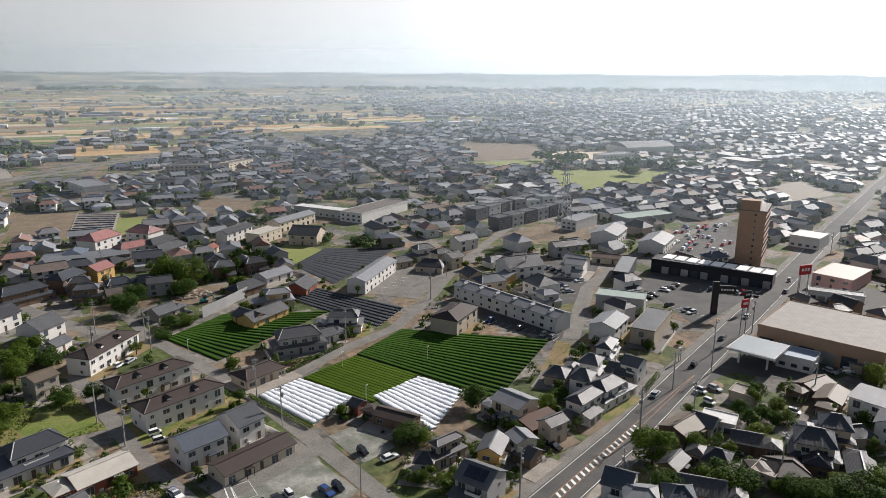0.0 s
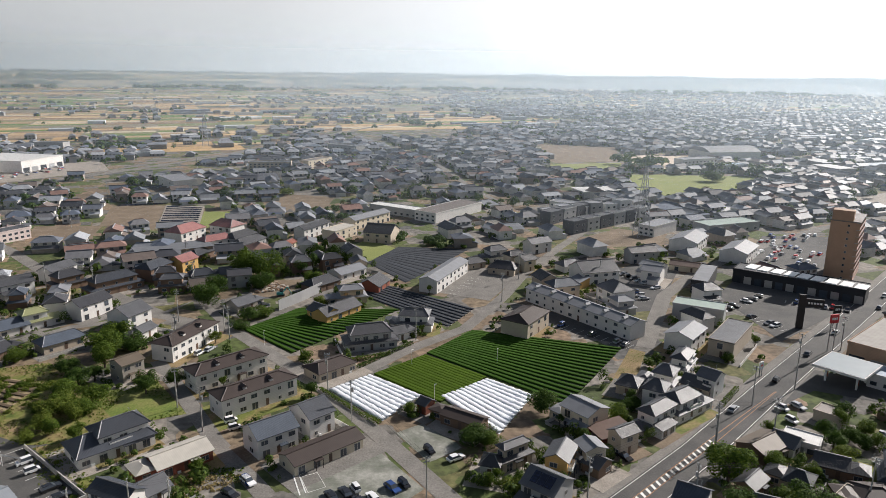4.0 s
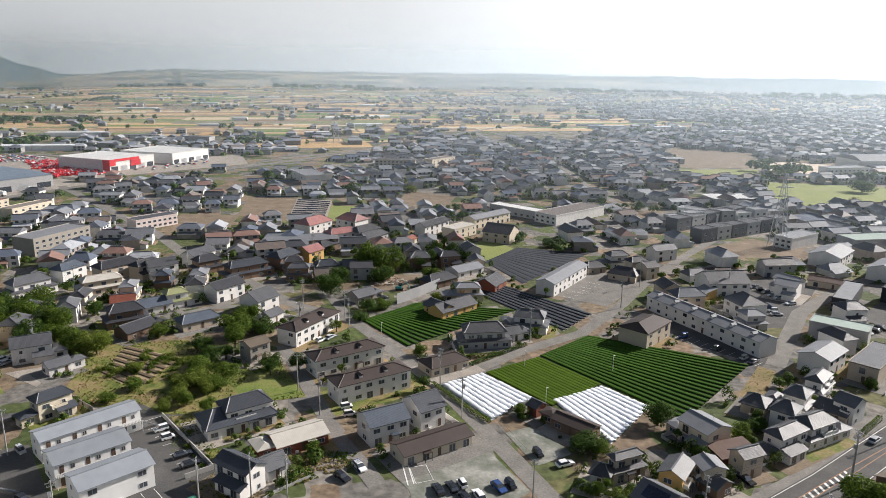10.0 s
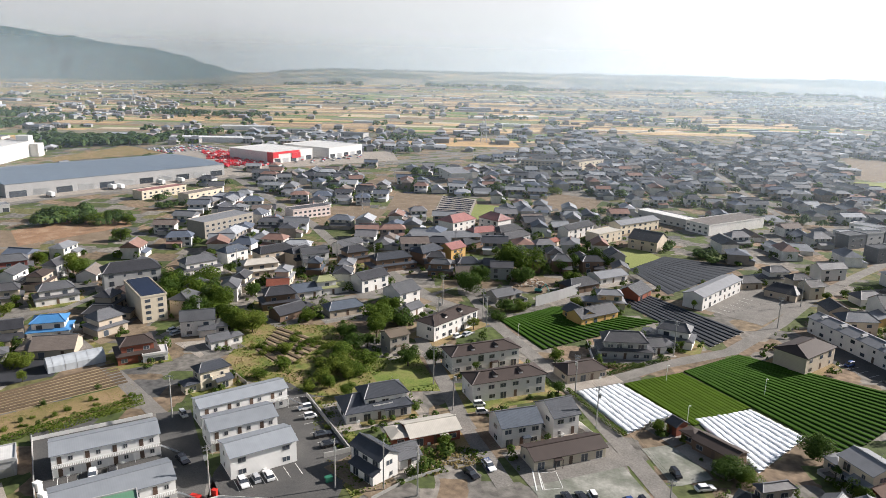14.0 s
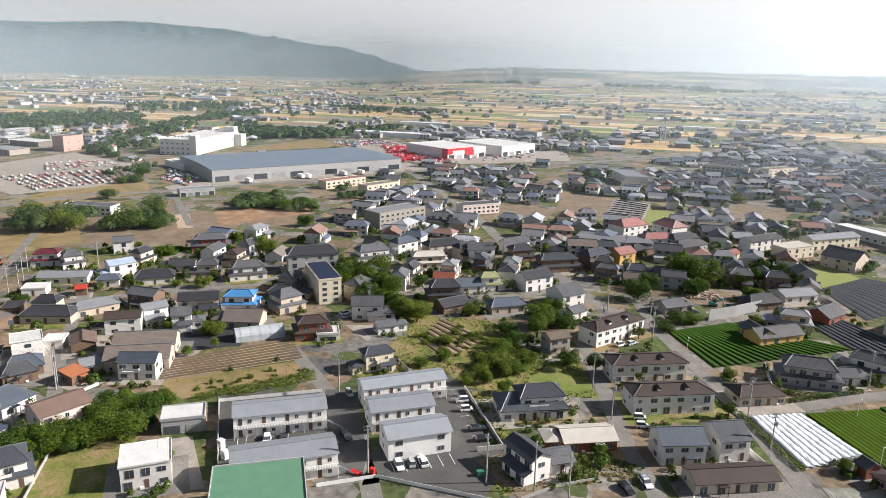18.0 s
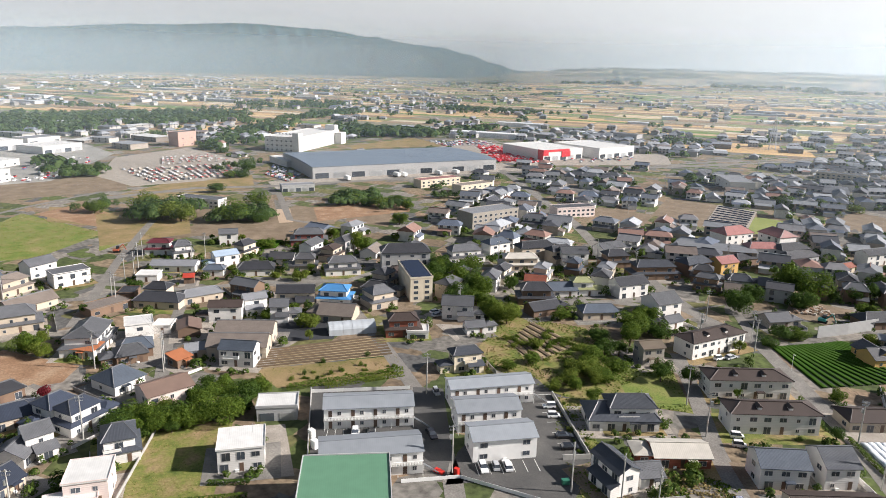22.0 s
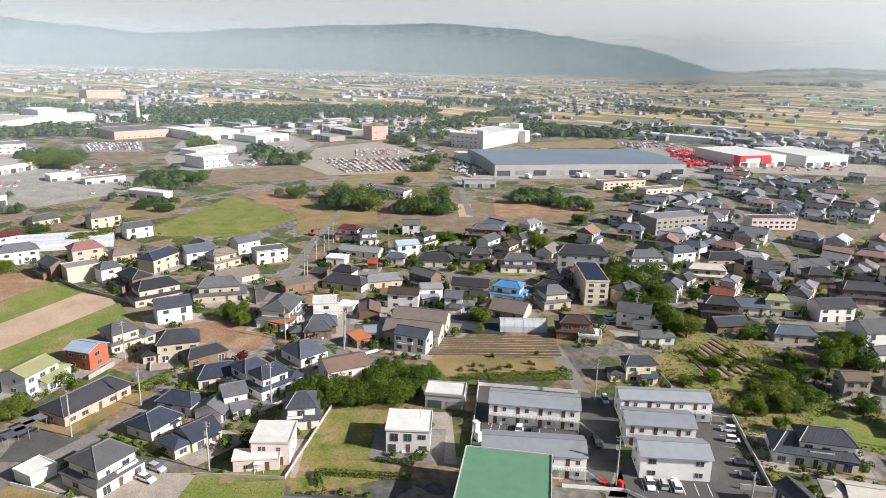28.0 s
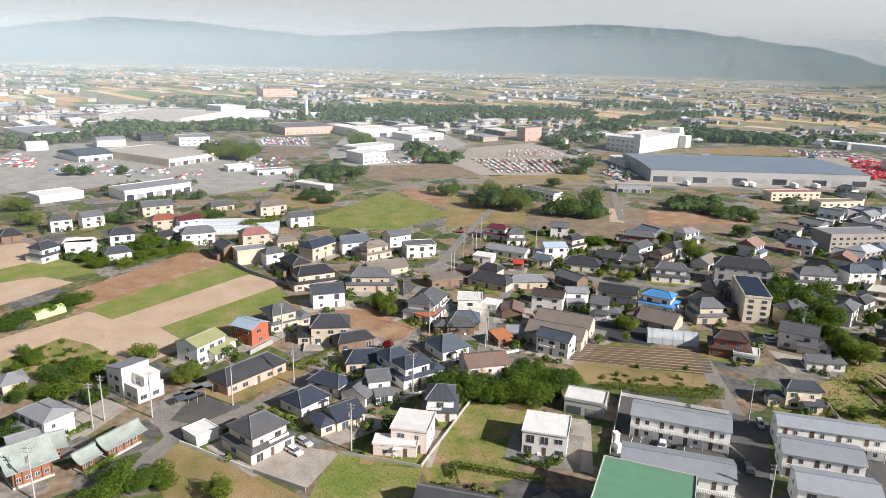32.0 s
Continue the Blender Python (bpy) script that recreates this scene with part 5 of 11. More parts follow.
house(-191.2, -68.2, 118.9, 6.7, 8.0, 1, 'H', 'lgrey', 'beige')
house(-165.4, -52.5, 46.5, 10.8, 8.0, 2, 'H', 'lgrey', 'white', side=-1)
house(-159.6, -56.1, 120.7, 7.2, 5.0, 1, 'G', 'lgrey', 'white')
house(-186.4, -8.3, 129.8, 20.5, 10.0, 1, 'H', 'dark', 'pinkbrick')
house(-150.4, -4.6, 127.0, 12.6, 12.0, 2, 'K', 'dgrey', 'cream')
house(-167.3, 6.5, 128.3, 9.9, 9.0, 1, 'H', 'navy', 'white')
house(-175.9, 13.6, 50.1, 10.4, 7.6, 1, 'H', 'navy', 'white', side=-1)
house(-169.1, 21.0, 140.4, 8.0, 8.2, 1, 'G', 'grey', 'white')
house(-170.7, 25.5, 94.0, 6.7, 7.0, 2, 'G', 'grey', 'white')
house(-158.5, 15.2, 118.0, 8.8, 8.8, 1, 'G', 'navy', 'beige', side=-1)
house(-177.5, 35.9, 113.1, 11.0, 9.0, 2, 'K', 'navy', 'white', side=1)
house(-158.0, 39.9, 75.6, 9.2, 10.1, 2, 'K', 'slate', 'white')
house(-145.5, 30.5, 65.8, 8.4, 9.0, 2, 'F', 'white', 'pinkwhite')
house(-142.2, 25.9, 72.5, 9.8, 4.0, 1, 'F', 'white', 'pinkwhite')
house(-117.8, 33.6, 62.1, 15.8, 9.0, 1, 'G', 'dgrey', 'beige')
house(-189.0, 23.9, 89.7, 11.2, 9.0, 1, 'H', 'navy', 'beige')
house(-183.2, 32.3, 112.7, 8.4, 8.0, 2, 'H', 'navy', 'white', side=-1)
house(98.1, 158.9, -23.7, 9.1, 10.1, 2, 'K', 'slate', 'beige', side=-1)
house(53.8, 145.3, 49.4, 8.0, 5.3, 1, 'G', 'dgrey', 'brown')
house(64.8, 147.4, -32.3, 6.2, 7.0, 1, 'H', 'dark', 'beige', side=-1)
house(87.6, 146.5, -116.2, 8.0, 6.3, 1, 'H', 'dark', 'brown')
house(95.9, 143.0, -113.7, 9.0, 6.6, 1, 'G', 'dgrey', 'beige', side=-1)
house(68.0, 164.8, -39.9, 6.8, 7.0, 1, 'G', 'grey', 'white')
house(113.1, 160.5, 50.2, 9.0, 6.6, 2, 'G', 'grey', 'white')
house(132.4, 202.9, -43.1, 9.2, 8.0, 1, 'G', 'grey', 'beige', near=False)
house(20.6, 149.1, -41.1, 5.6, 6.0, 1, 'G', 'grey', 'brown')
house(27.9, 159.4, 38.9, 7.0, 5.1, 2, 'G', 'dgrey', 'beige')
house(34.5, 193.9, -23.2, 6.8, 8.0, 1, 'H', 'dgrey', 'beige', side=-1)
house(57.7, 196.0, -40.2, 6.3, 7.0, 2, 'G', 'grey', 'white', side=1)
house(-40.6, 225.3, 38.0, 8.6, 7.0, 1, 'G', 'grey', 'white', side=1)
house(-221.2, 80.2, 159.2, 10.0, 7.8, 1, 'G', 'rust', 'brown', near=False)
house(-202.3, 74.8, 73.4, 6.6, 7.0, 1, 'G', 'lgrey', 'beige')
house(-398.9, -63.2, 111.0, 16.5, 9.0, 2, 'G', 'grey', 'beige', near=False)
house(-364.1, -54.5, 108.9, 12.2, 8.0, 2, 'H', 'redbrown', 'beige', near=False)
house(-363.5, -42.7, 116.0, 12.2, 8.0, 2, 'G', 'maroon', 'white', near=False)
house(-336.8, -68.8, 105.7, 11.1, 9.0, 2, 'H', 'slate', 'white', near=False)
house(-320.1, -81.8, 104.4, 12.1, 9.0, 2, 'F', 'white', 'white', near=False)
house(-391.4, -2.8, 113.6, 15.9, 8.0, 2, 'H', 'lbrown', 'beige', near=False)
house(-341.2, -39.3, 107.0, 11.0, 8.0, 1, 'H', 'dgrey', 'white', near=False)
house(-329.5, -10.3, 107.2, 13.2, 9.0, 2, 'H', 'pink', 'beige', near=False)
house(-376.5, -90.6, 119.8, 11.3, 8.0, 2, 'G', 'grey', 'white', near=False)
house(-369.3, -102.9, 113.1, 10.4, 9.0, 2, 'H', 'dgrey', 'white', near=False)
house(-406.6, -30.7, 118.1, 14.4, 8.0, 1, 'H', 'grey', 'beige', near=False)
house(-363.8, 11.9, 108.7, 13.4, 8.0, 2, 'G', 'dgrey', 'white', near=False)
house(91.5, 375.4, 63.0, 24.0, 14.9, 2, 'G', 'lgrey', 'white', near=False)
house(111.7, 355.8, 60.0, 24.0, 13.7, 2, 'G', 'lgrey', 'white', near=False)
house(61.3, 309.4, -23.6, 9.3, 10.0, 2, 'G', 'lgrey', 'white', near=False, side=1)
house(80.0, 330.2, -20.5, 13.9, 8.0, 1, 'G', 'rust', 'cream', near=False)

# ---- special buildings ----
def keep_house(x, y, rz, w, d):
    c, s = math.cos(radians(rz)), math.sin(radians(rz))
    keep([(x + c * a - s * b, y + s * a + c * b) for a, b in ((-w / 2, -d / 2), (w / 2, -d / 2), (w / 2, d / 2), (-w / 2, d / 2))], 1.0)


def block(x, y, rz, w, d, h, wall, roof, name, label, rows=0, cols=0, shutters=0, curve=0.0):
    """A flat-roofed building of any size: walls, roof slab, parapet, windows in rows and shutters."""
    keep_house(x, y, rz, w, d)
    e = new(name)
    e.matrix_basis = pose(x, y, 0, 0, 0, rz)
    tagged(e, label, name.replace("_", " "))
    bm = bmesh.new()
    box(bm, -w / 2, -d / 2, 0, w / 2, d / 2, h)
    part("wall", bm, wall, e)
    bm = bmesh.new()
    if curve:
        n = 8
        prof = [(-d / 2 - 0.3 + (d + 0.6) * i / n, h + 0.05 + curve * (1 - (2 * i / n - 1) ** 2)) for i in range(n + 1)]
        for (y0, z0), (y1, z1) in zip(prof, prof[1:]):
            hull(bm, [(-w / 2 - .3, y0, z0), (w / 2 + .3, y0, z0), (w / 2 + .3, y1, z1), (-w / 2 - .3, y1, z1)], ((0, 1, 2, 3),))
        for s in (-1, 1):
            pts = [(s * (w / 2 + .3), yy, zz) for yy, zz in prof] + [(s * (w / 2 + .3), d / 2 + .3, h), (s * (w / 2 + .3), -d / 2 - .3, h)]
            bm.faces.new([bm.verts.new(q) for q in (pts if s > 0 else pts[::-1])])
        part("roof", bm, roof, e)
    else:
        box(bm, -w / 2, -d / 2, h, w / 2, d / 2, h + 0.12)
        part("roof", bm, roof, e)
        bm = bmesh.new()
        for q in ((-w / 2 - .2, -d / 2 - .2, w / 2 + .2, -d / 2), (-w / 2 - .2, d / 2, w / 2 + .2, d / 2 + .2),
                  (-w / 2 - .2, -d / 2, -w / 2, d / 2), (w / 2, -d / 2, w / 2 + .2, d / 2)):
            box(bm, q[0], q[1], h - 0.3, q[2], q[3], h + 0.4)
        part("parapet", bm, wall, e)
    for i in range(rows):
        for j in range(cols):
            z = 1.0 + (h - 1.0) * i / max(1, rows)
            window(e, "wide", pose(-w / 2 + w * (j + 0.5) / cols, -d / 2, z), False)
    for j in range(shutters):
        bm = bmesh.new()
        c = -w / 2 + w * (j + 0.5) / shutters
        box(bm, c - w / shutters * 0.36, -d / 2 - 0.08, 0, c + w / shutters * 0.36, -d / 2, min(4.2, h * 0.55))
        part("shutter", bm, STEEL if j % 2 else GLASS, e)
    return e


GREYROOF = ROOF["bluegrey"]
WHITEROOF = ROOF["white"]
block(-494.1, 359.8, 76.1, 161.7, 90.0, 9, WALL["grey"], material("warehouse_roof", (0.16, 0.20, 0.25), rough=0.45, vary=0.15, grain=0.3, stain=0.2, lines=((0, 1.2, 0.1),), bump=0.2),
      "warehouse", "huge low warehouse with shallow blue-grey metal roof and loading bays", shutters=11, curve=1.2)
tall = block(-655.5, 367.5, 33.5, 36.0, 94.0, 14, WALL["white"], WHITEROOF, "factory", "tall white factory with bands of windows", rows=3, cols=7)
for name, x0, y0, x1, y1, z1 in (("stair_tower", 12.0, -48.2, 19.2, -40.0, 18.5), ("lift_tower", 6.0, 38.0, 17.5, 46.5, 19.5), ("loading_tower", 18.2, 36.0, 26.0, 48.0, 12.0)):
    bm = bmesh.new()
    box(bm, x0, y0, 0 if name != "lift_tower" else 14.2, x1, y1, z1)
    part(name, bm, WALL["white"], tall)
bm = bmesh.new()
for q in range(9):
    box(bm, -12 + q * 2.4, -30 + (q * 7) % 5, 14.45, -10.6 + q * 2.4, -28.5 + (q * 7) % 5, 15.6)
part("roof_machinery", bm, STEEL, tall)
block(-551.6, 289.9, -4.5, 36.6, 11.8, 5, WALL["white"], WHITEROOF, "annex", "low white annex beside the warehouse")
depot = block(-473.1, 532.4, 83.3, 50.5, 62.0, 10, WALL["white"], WHITEROOF, "depot_hall", "white depot hall with red facade panel", shutters=5)
HALLRED = material("hall_red", (0.55, 0.02, 0.03), rough=0.4, vary=0.08)
hv = depot.children[0].data.vertices
hw, hd = max(v.co.x for v in hv), max(v.co.y for v in hv)
for x0, y0, x1, y1, z0, z1 in ((-hw - 0.1, -hd - 0.32, -hw * 0.75, -hd - 0.21, 5.0, 10.5), (-hw - 0.34, -hd - 0.3, -hw - 0.22, -hd * 0.75, 1.0, 10.5), (-hw * 0.75, -hd - 0.32, hw * 0.3, -hd - 0.21, 8.4, 10.5), (-hw * 0.1, -hd - 0.32, hw * 0.35, -hd - 0.21, 3.0, 8.3)):
    bm = bmesh.new()
    box(bm, x0, y0, z0, x1, y1, z1)
    part("facade_panel", bm, HALLRED, depot, "red facade panel")
block(-456.7, 593.4, 86.0, 52.0, 62.0, 10, WALL["white"], WHITEROOF, "depot_hall", "plain white depot hall with shutters", shutters=5)
block(-516.0, 735.2, 0.5, 34.0, 12.0, 9, WALL["grey"], ROOF["grey"], "office_block", "small grey office block", rows=2, cols=4)
block(-722.0, 265.5, 111.2, 23.0, 14.0, 14, WALL["pinkbrick"], ROOF["lbrown"], "concrete_tower", "brownish concrete plant tower", rows=2, cols=2)
block(131.4, 222.3, -41.9, 37.2, 34.2, 8, WALL["tan"], STOREROOF, "store", "large store with cream flat roof and beige wall", shutters=6)
block(83.0, 306.6, -22.0, 6.7, 29.4, 5.5, WALL["black"], ROOF["lgrey"], "shop", "black-fronted shop with silver roof", cols=3, rows=1)
block(122.0, 305.3, -31.4, 51.5, 12.0, 6, WALL["black"], ROOF["dgrey"], "shop", "long black shop row with glazed fronts and silver roof lights", shutters=12)
block(69.9, 260.7, -21.6, 18.1, 9.0, 6, WALL["grey"], ROOF["copper"], "workshop", "workshop with pale green flat roof")
block(197.2, 366.7, -43.3, 14.7, 18.0, 6, WALL["white"], ROOF["white"], "shop", "white roadside shop with red fascia", rows=1, cols=4)
block(159.7, 271.4, -27.7, 19.9, 6.0, 4, WALL["white"], ROOF["grey"], "shop", "low white shop front with grey canopy", shutters=6)
block(112.5, 206.5, -38.5, 10.5, 9.0, 4.2, WALL["white"], ROOF["lblue"], "kiosk", "white flat-roofed kiosk of the filling station", rows=1, cols=3)
block(72.7, 167.1, -30.0, 8.3, 6.0, 2.6, WALL["white"], ROOF["white"], "shed", "low white storage shed with shutters", shutters=3)
block(85.8, 182.4, -40.9, 6.9, 6.0, 2.8, WALL["beige"], ROOF["lbrown"], "shed", "low brown shed beside the garden")
block(73.9, 141.9, -43.4, 4.9, 6.0, 3, WALL["beige"], ROOF["lbrown"], "shed", "brown outbuilding with a flat roof")
block(-74.4, 440.2, -27.5, 42.7, 10.0, 5, WALL["grey"], WHITEROOF, "hall", "long low hall with bright white roof", rows=1, cols=9)
block(-42.9, 441.2, -30.7, 16.4, 50.0, 6, WALL["white"], ROOF["lbrown"], "workshop", "white two-storey workshop with brown roof", rows=2, cols=4)
block(-193.5, 781.1, -30.0, 43.5, 14.0, 8, WALL["grey"], ROOF["dgrey"], "office_block", "grey two-storey office block", rows=2, cols=7)
block(-225.3, 622.1, 14.1, 37.7, 10.0, 8, WALL["beige"], ROOF["dgrey"], "apartment_block", "long beige apartment block", rows=3, cols=10)
block(-190.1, 648.8, 69.0, 36.2, 10.0, 8, WALL["cream"], ROOF["lbrown"], "apartment_block", "cream apartment block with three storeys", rows=3, cols=6)
block(-264.3, 521.1, -45.2, 36.2, 17.9, 7, WALL["white"], ROOF["lgrey"], "house", "tall white two-storey house with orange side wall", rows=2, cols=2)
block(-283.3, 276.6, 85.9, 33.5, 14.0, 8.5, WALL["concrete"], ROOF["lgrey"], "apartment_block", "three-storey brown apartment block with solar roof", rows=3, cols=9)
block(-417.2, 163.0, 32.6, 29.5, 9.0, 5.6, WALL["white"], ROOF["grey"], "apartment_block", "two-storey white apartment row", rows=2, cols=9)
block(-397.0, 333.2, 85.7, 35.3, 10.0, 5.6, WALL["cream"], ROOF["pink"], "apartment_block", "cream apartment row with reddish roof", rows=2, cols=8)
block(-365.3, 340.1, 89.2, 30.2, 10.0, 5.6, WALL["cream"], ROOF["lbrown"], "apartment_block", "ochre apartment row with two storeys", rows=2, cols=6)
block(-433.7, 237.4, 72.2, 22.5, 9.0, 4.5, WALL["grey"], ROOF["lgrey"], "shed", "long grey shed beside the road", shutters=5)
block(-269.6, 334.4, 69.1, 25.6, 10.0, 6, WALL["pinkwhite"], ROOF["grey"], "apartment_block", "pale two-storey apartment block with bands of windows", rows=2, cols=8)
block(-460.7, 23.6, 46.5, 26.1, 8.0, 4.5, WALL["white"], WHITEROOF, "garage_hall", "white open garage hall", shutters=4)
block(-608.6, -91.6, 136.8, 49.0, 82.1, 5.6, WALL["cream"], STOREROOF, "supermarket", "supermarket with pale flat roof and cream fascia", shutters=8)
block(-612.3, -148.5, 128.5, 26.7, 36.6, 4.5, WALL["white"], ROOF["bluegrey"], "shop", "shop with arched blue-grey roof", shutters=5, curve=3.4)
block(-668.3, -200.2, 113.9, 16.1, 19.6, 5.0, WALL["white"], WHITEROOF, "shed", "white shed with a low arched roof", curve=2.0)
block(-690.0, -146.0, 113.9, 24.0, 16.0, 6.0, WALL["white"], ROOF["lgrey"], "shop", "pale shop with a barrel roof", curve=2.6)
block(-765.4, -222.9, 126.6, 43.2, 70.0, 6.5, WALL["white"], ROOF["lgrey"], "warehouse", "long pale grey warehouse with flat metal roof", shutters=6)
block(-731.9, -118.2, 113.6, 20.7, 18.0, 6.5, WALL["black"], ROOF["dark"], "office_block", "dark cubic office block", rows=2, cols=5)
block(-701.7, -76.2, 105.4, 27.1, 26.7, 7.5, WALL["white"], ROOF["lgrey"], "office_block", "white and grey two-storey office", rows=2, cols=5)
block(-904.0, -127.7, 156.3, 102.6, 102.3, 11.0, WALL["white"], STOREROOF, "factory", "very large factory with white side wall and open bays", shutters=3)
block(-956.8, -60.9, 119.9, 32.7, 40.0, 17.0, WALL["white"], WHITEROOF, "factory", "tall white factory block with a plain wall")
block(-970.2, -32.1, 119.5, 39.6, 30.0, 9.5, WALL["white"], WHITEROOF, "factory", "low white factory wing", rows=1, cols=6)
block(-966.0, 14.0, 100.0, 24.0, 20.0, 11.0, WALL["grey"], ROOF["lgrey"], "plant_building", "grey plant building beside the chimney", rows=2, cols=4)
block(-985.0, 58.0, 100.0, 30.0, 18.0, 7.0, WALL["white"], ROOF["lgrey"], "plant_building", "low pale plant building", rows=1, cols=5)
block(-806.7, 26.7, 111.0, 56.0, 52.0, 7.5, WALL["pinkbrick"], ROOF["grey"], "factory", "long red brick factory building", rows=1, cols=10)
block(-790.0, 76.0, 111.0, 20.0, 30.0, 8.0, WALL["white"], WHITEROOF, "factory", "white wing of the brick factory", rows=1, cols=3)
block(-1439.5, -0.1, 115.7, 62.6, 30.0, 14.0, WALL["pinkbrick"], ROOF["redbrown"], "apartment_block", "large red brick apartment block on the plain", rows=4, cols=12)
block(-768.8, 100.8, 112.0, 50.0, 32.0, 8.5, WALL["white"], WHITEROOF, "hall", "white workshop hall with steel shutters", shutters=4)
block(-736.6, 146.8, 118.0, 42.0, 34.0, 6.5, WALL["white"], WHITEROOF, "hall", "white workshop hall with steel shutters", shutters=4)
block(-806.0, 150.0, 112.0, 34.0, 24.0, 6.5, WALL["white"], ROOF["lgrey"], "hall", "pale workshop hall behind the white ones", shutters=3)
block(-580.0, 72.5, 118.0, 22.5, 24.0, 8.5, WALL["white"], WHITEROOF, "office_block", "white two-storey office with window bands", rows=2, cols=4)
block(-650.8, 83.5, 123.7, 44.7, 20.0, 5.0, WALL["white"], WHITEROOF, "hall", "low white hall with a flat roof", rows=1, cols=5)
block(-545.3, -27.0, 109.7, 19.0, 12.0, 3.6, WALL["white"], WHITEROOF, "shop", "low white roadside shop", shutters=4)
block(-527.0, -2.0, 109.7, 26.0, 9.0, 3.4, WALL["white"], ROOF["lgrey"], "garage_hall", "long low white garage with open bays", shutters=6)
block(-458.2, -75.2, 127.4, 42.8, 20.0, 5.6, WALL["white"], ROOF["lgrey"], "hall", "long white hall with shutters", shutters=7)
block(-447.3, -125.6, 128.4, 24.8, 16.0, 4.2, WALL["white"], WHITEROOF, "hall", "long low white storage shed")
bm = bmesh.new()
tube(bm, 2.2, 0, 0, 0, 26, 16, 1.9)
tower_stack = tagged(part("chimney", bm, WHITE, at=pose(-949.7, 40.1, 0)), "slender white factory chimney", "chimney")
block(-301.2, -11.1, 106.7, 12.6, 8.0, 6, WALL["beige"], ROOF["lgrey"], "building_shell", "building wrapped in beige scaffold netting")
solar_block = block(-210.5, 166.8, 64.5, 8.6, 23.6, 9.6, WALL["cream"], ROOF["lgrey"], "apartment_block", "four-storey cream apartment block with solar roof", rows=4, cols=2)
sb = solar_block.children[0].data
half_w, half_d = max(v.co.x for v in sb.vertices), max(v.co.y for v in sb.vertices)
for q in range(5):
    bm = bmesh.new()
    y0 = -half_d + 0.7 + q * (2 * half_d - 1.2) / 5
    dy = (2 * half_d - 1.2) / 5 - 0.35
    hull(bm, [(-half_w + .8, y0, 9.86), (half_w - .8, y0, 9.86), (half_w - .8, y0 + dy, 10.1), (-half_w + .8, y0 + dy, 10.1), (-half_w + .8, y0, 9.92), (half_w - .8, y0, 9.92), (half_w - .8, y0 + dy, 10.16), (-half_w + .8, y0 + dy, 10.16)],
         ((0, 1, 5, 4), (1, 2, 6, 5), (2, 3, 7, 6), (3, 0, 4, 7), (4, 5, 6, 7), (3, 2, 1, 0)))
    part("solar_panel", bm, SOLAR, solar_block)
house(-239.7, 184.0, 59.0, 22.0, 11.0, 3, "H", "dark", "grey", near=False, label="three-storey grey apartment house with dark hipped roof")
block(-173.7, 139.3, 53.4, 7.1, 6.0, 2.6, WALL["white"], WHITEROOF, "garage", "small white garage with metal roof", shutters=1)
block(-156.3, -17.7, 127.4, 5.7, 5.6, 2.5, WALL["white"], WHITEROOF, "shed", "low white shed with a flat roof")
block(-152.9, 77.2, 57.6, 10.0, 7.0, 4.0, WALL["grey"], WHITEROOF, "garage", "white-roofed garage with shutter", shutters=2)
for q, k in ((-5.2, 4.0), (4.9, 4.4)):
    c, n = math.cos(radians(52.6)), math.sin(radians(52.6))
    house(-199.9 - n * q, 89.5 + c * q, 52.6, 18.8, 10.0, 1, "G", "lbrown", "beige", label="old wide workshop under a weathered grey-brown roof", eave=k)
    keep_house(*PLOTS[-1])


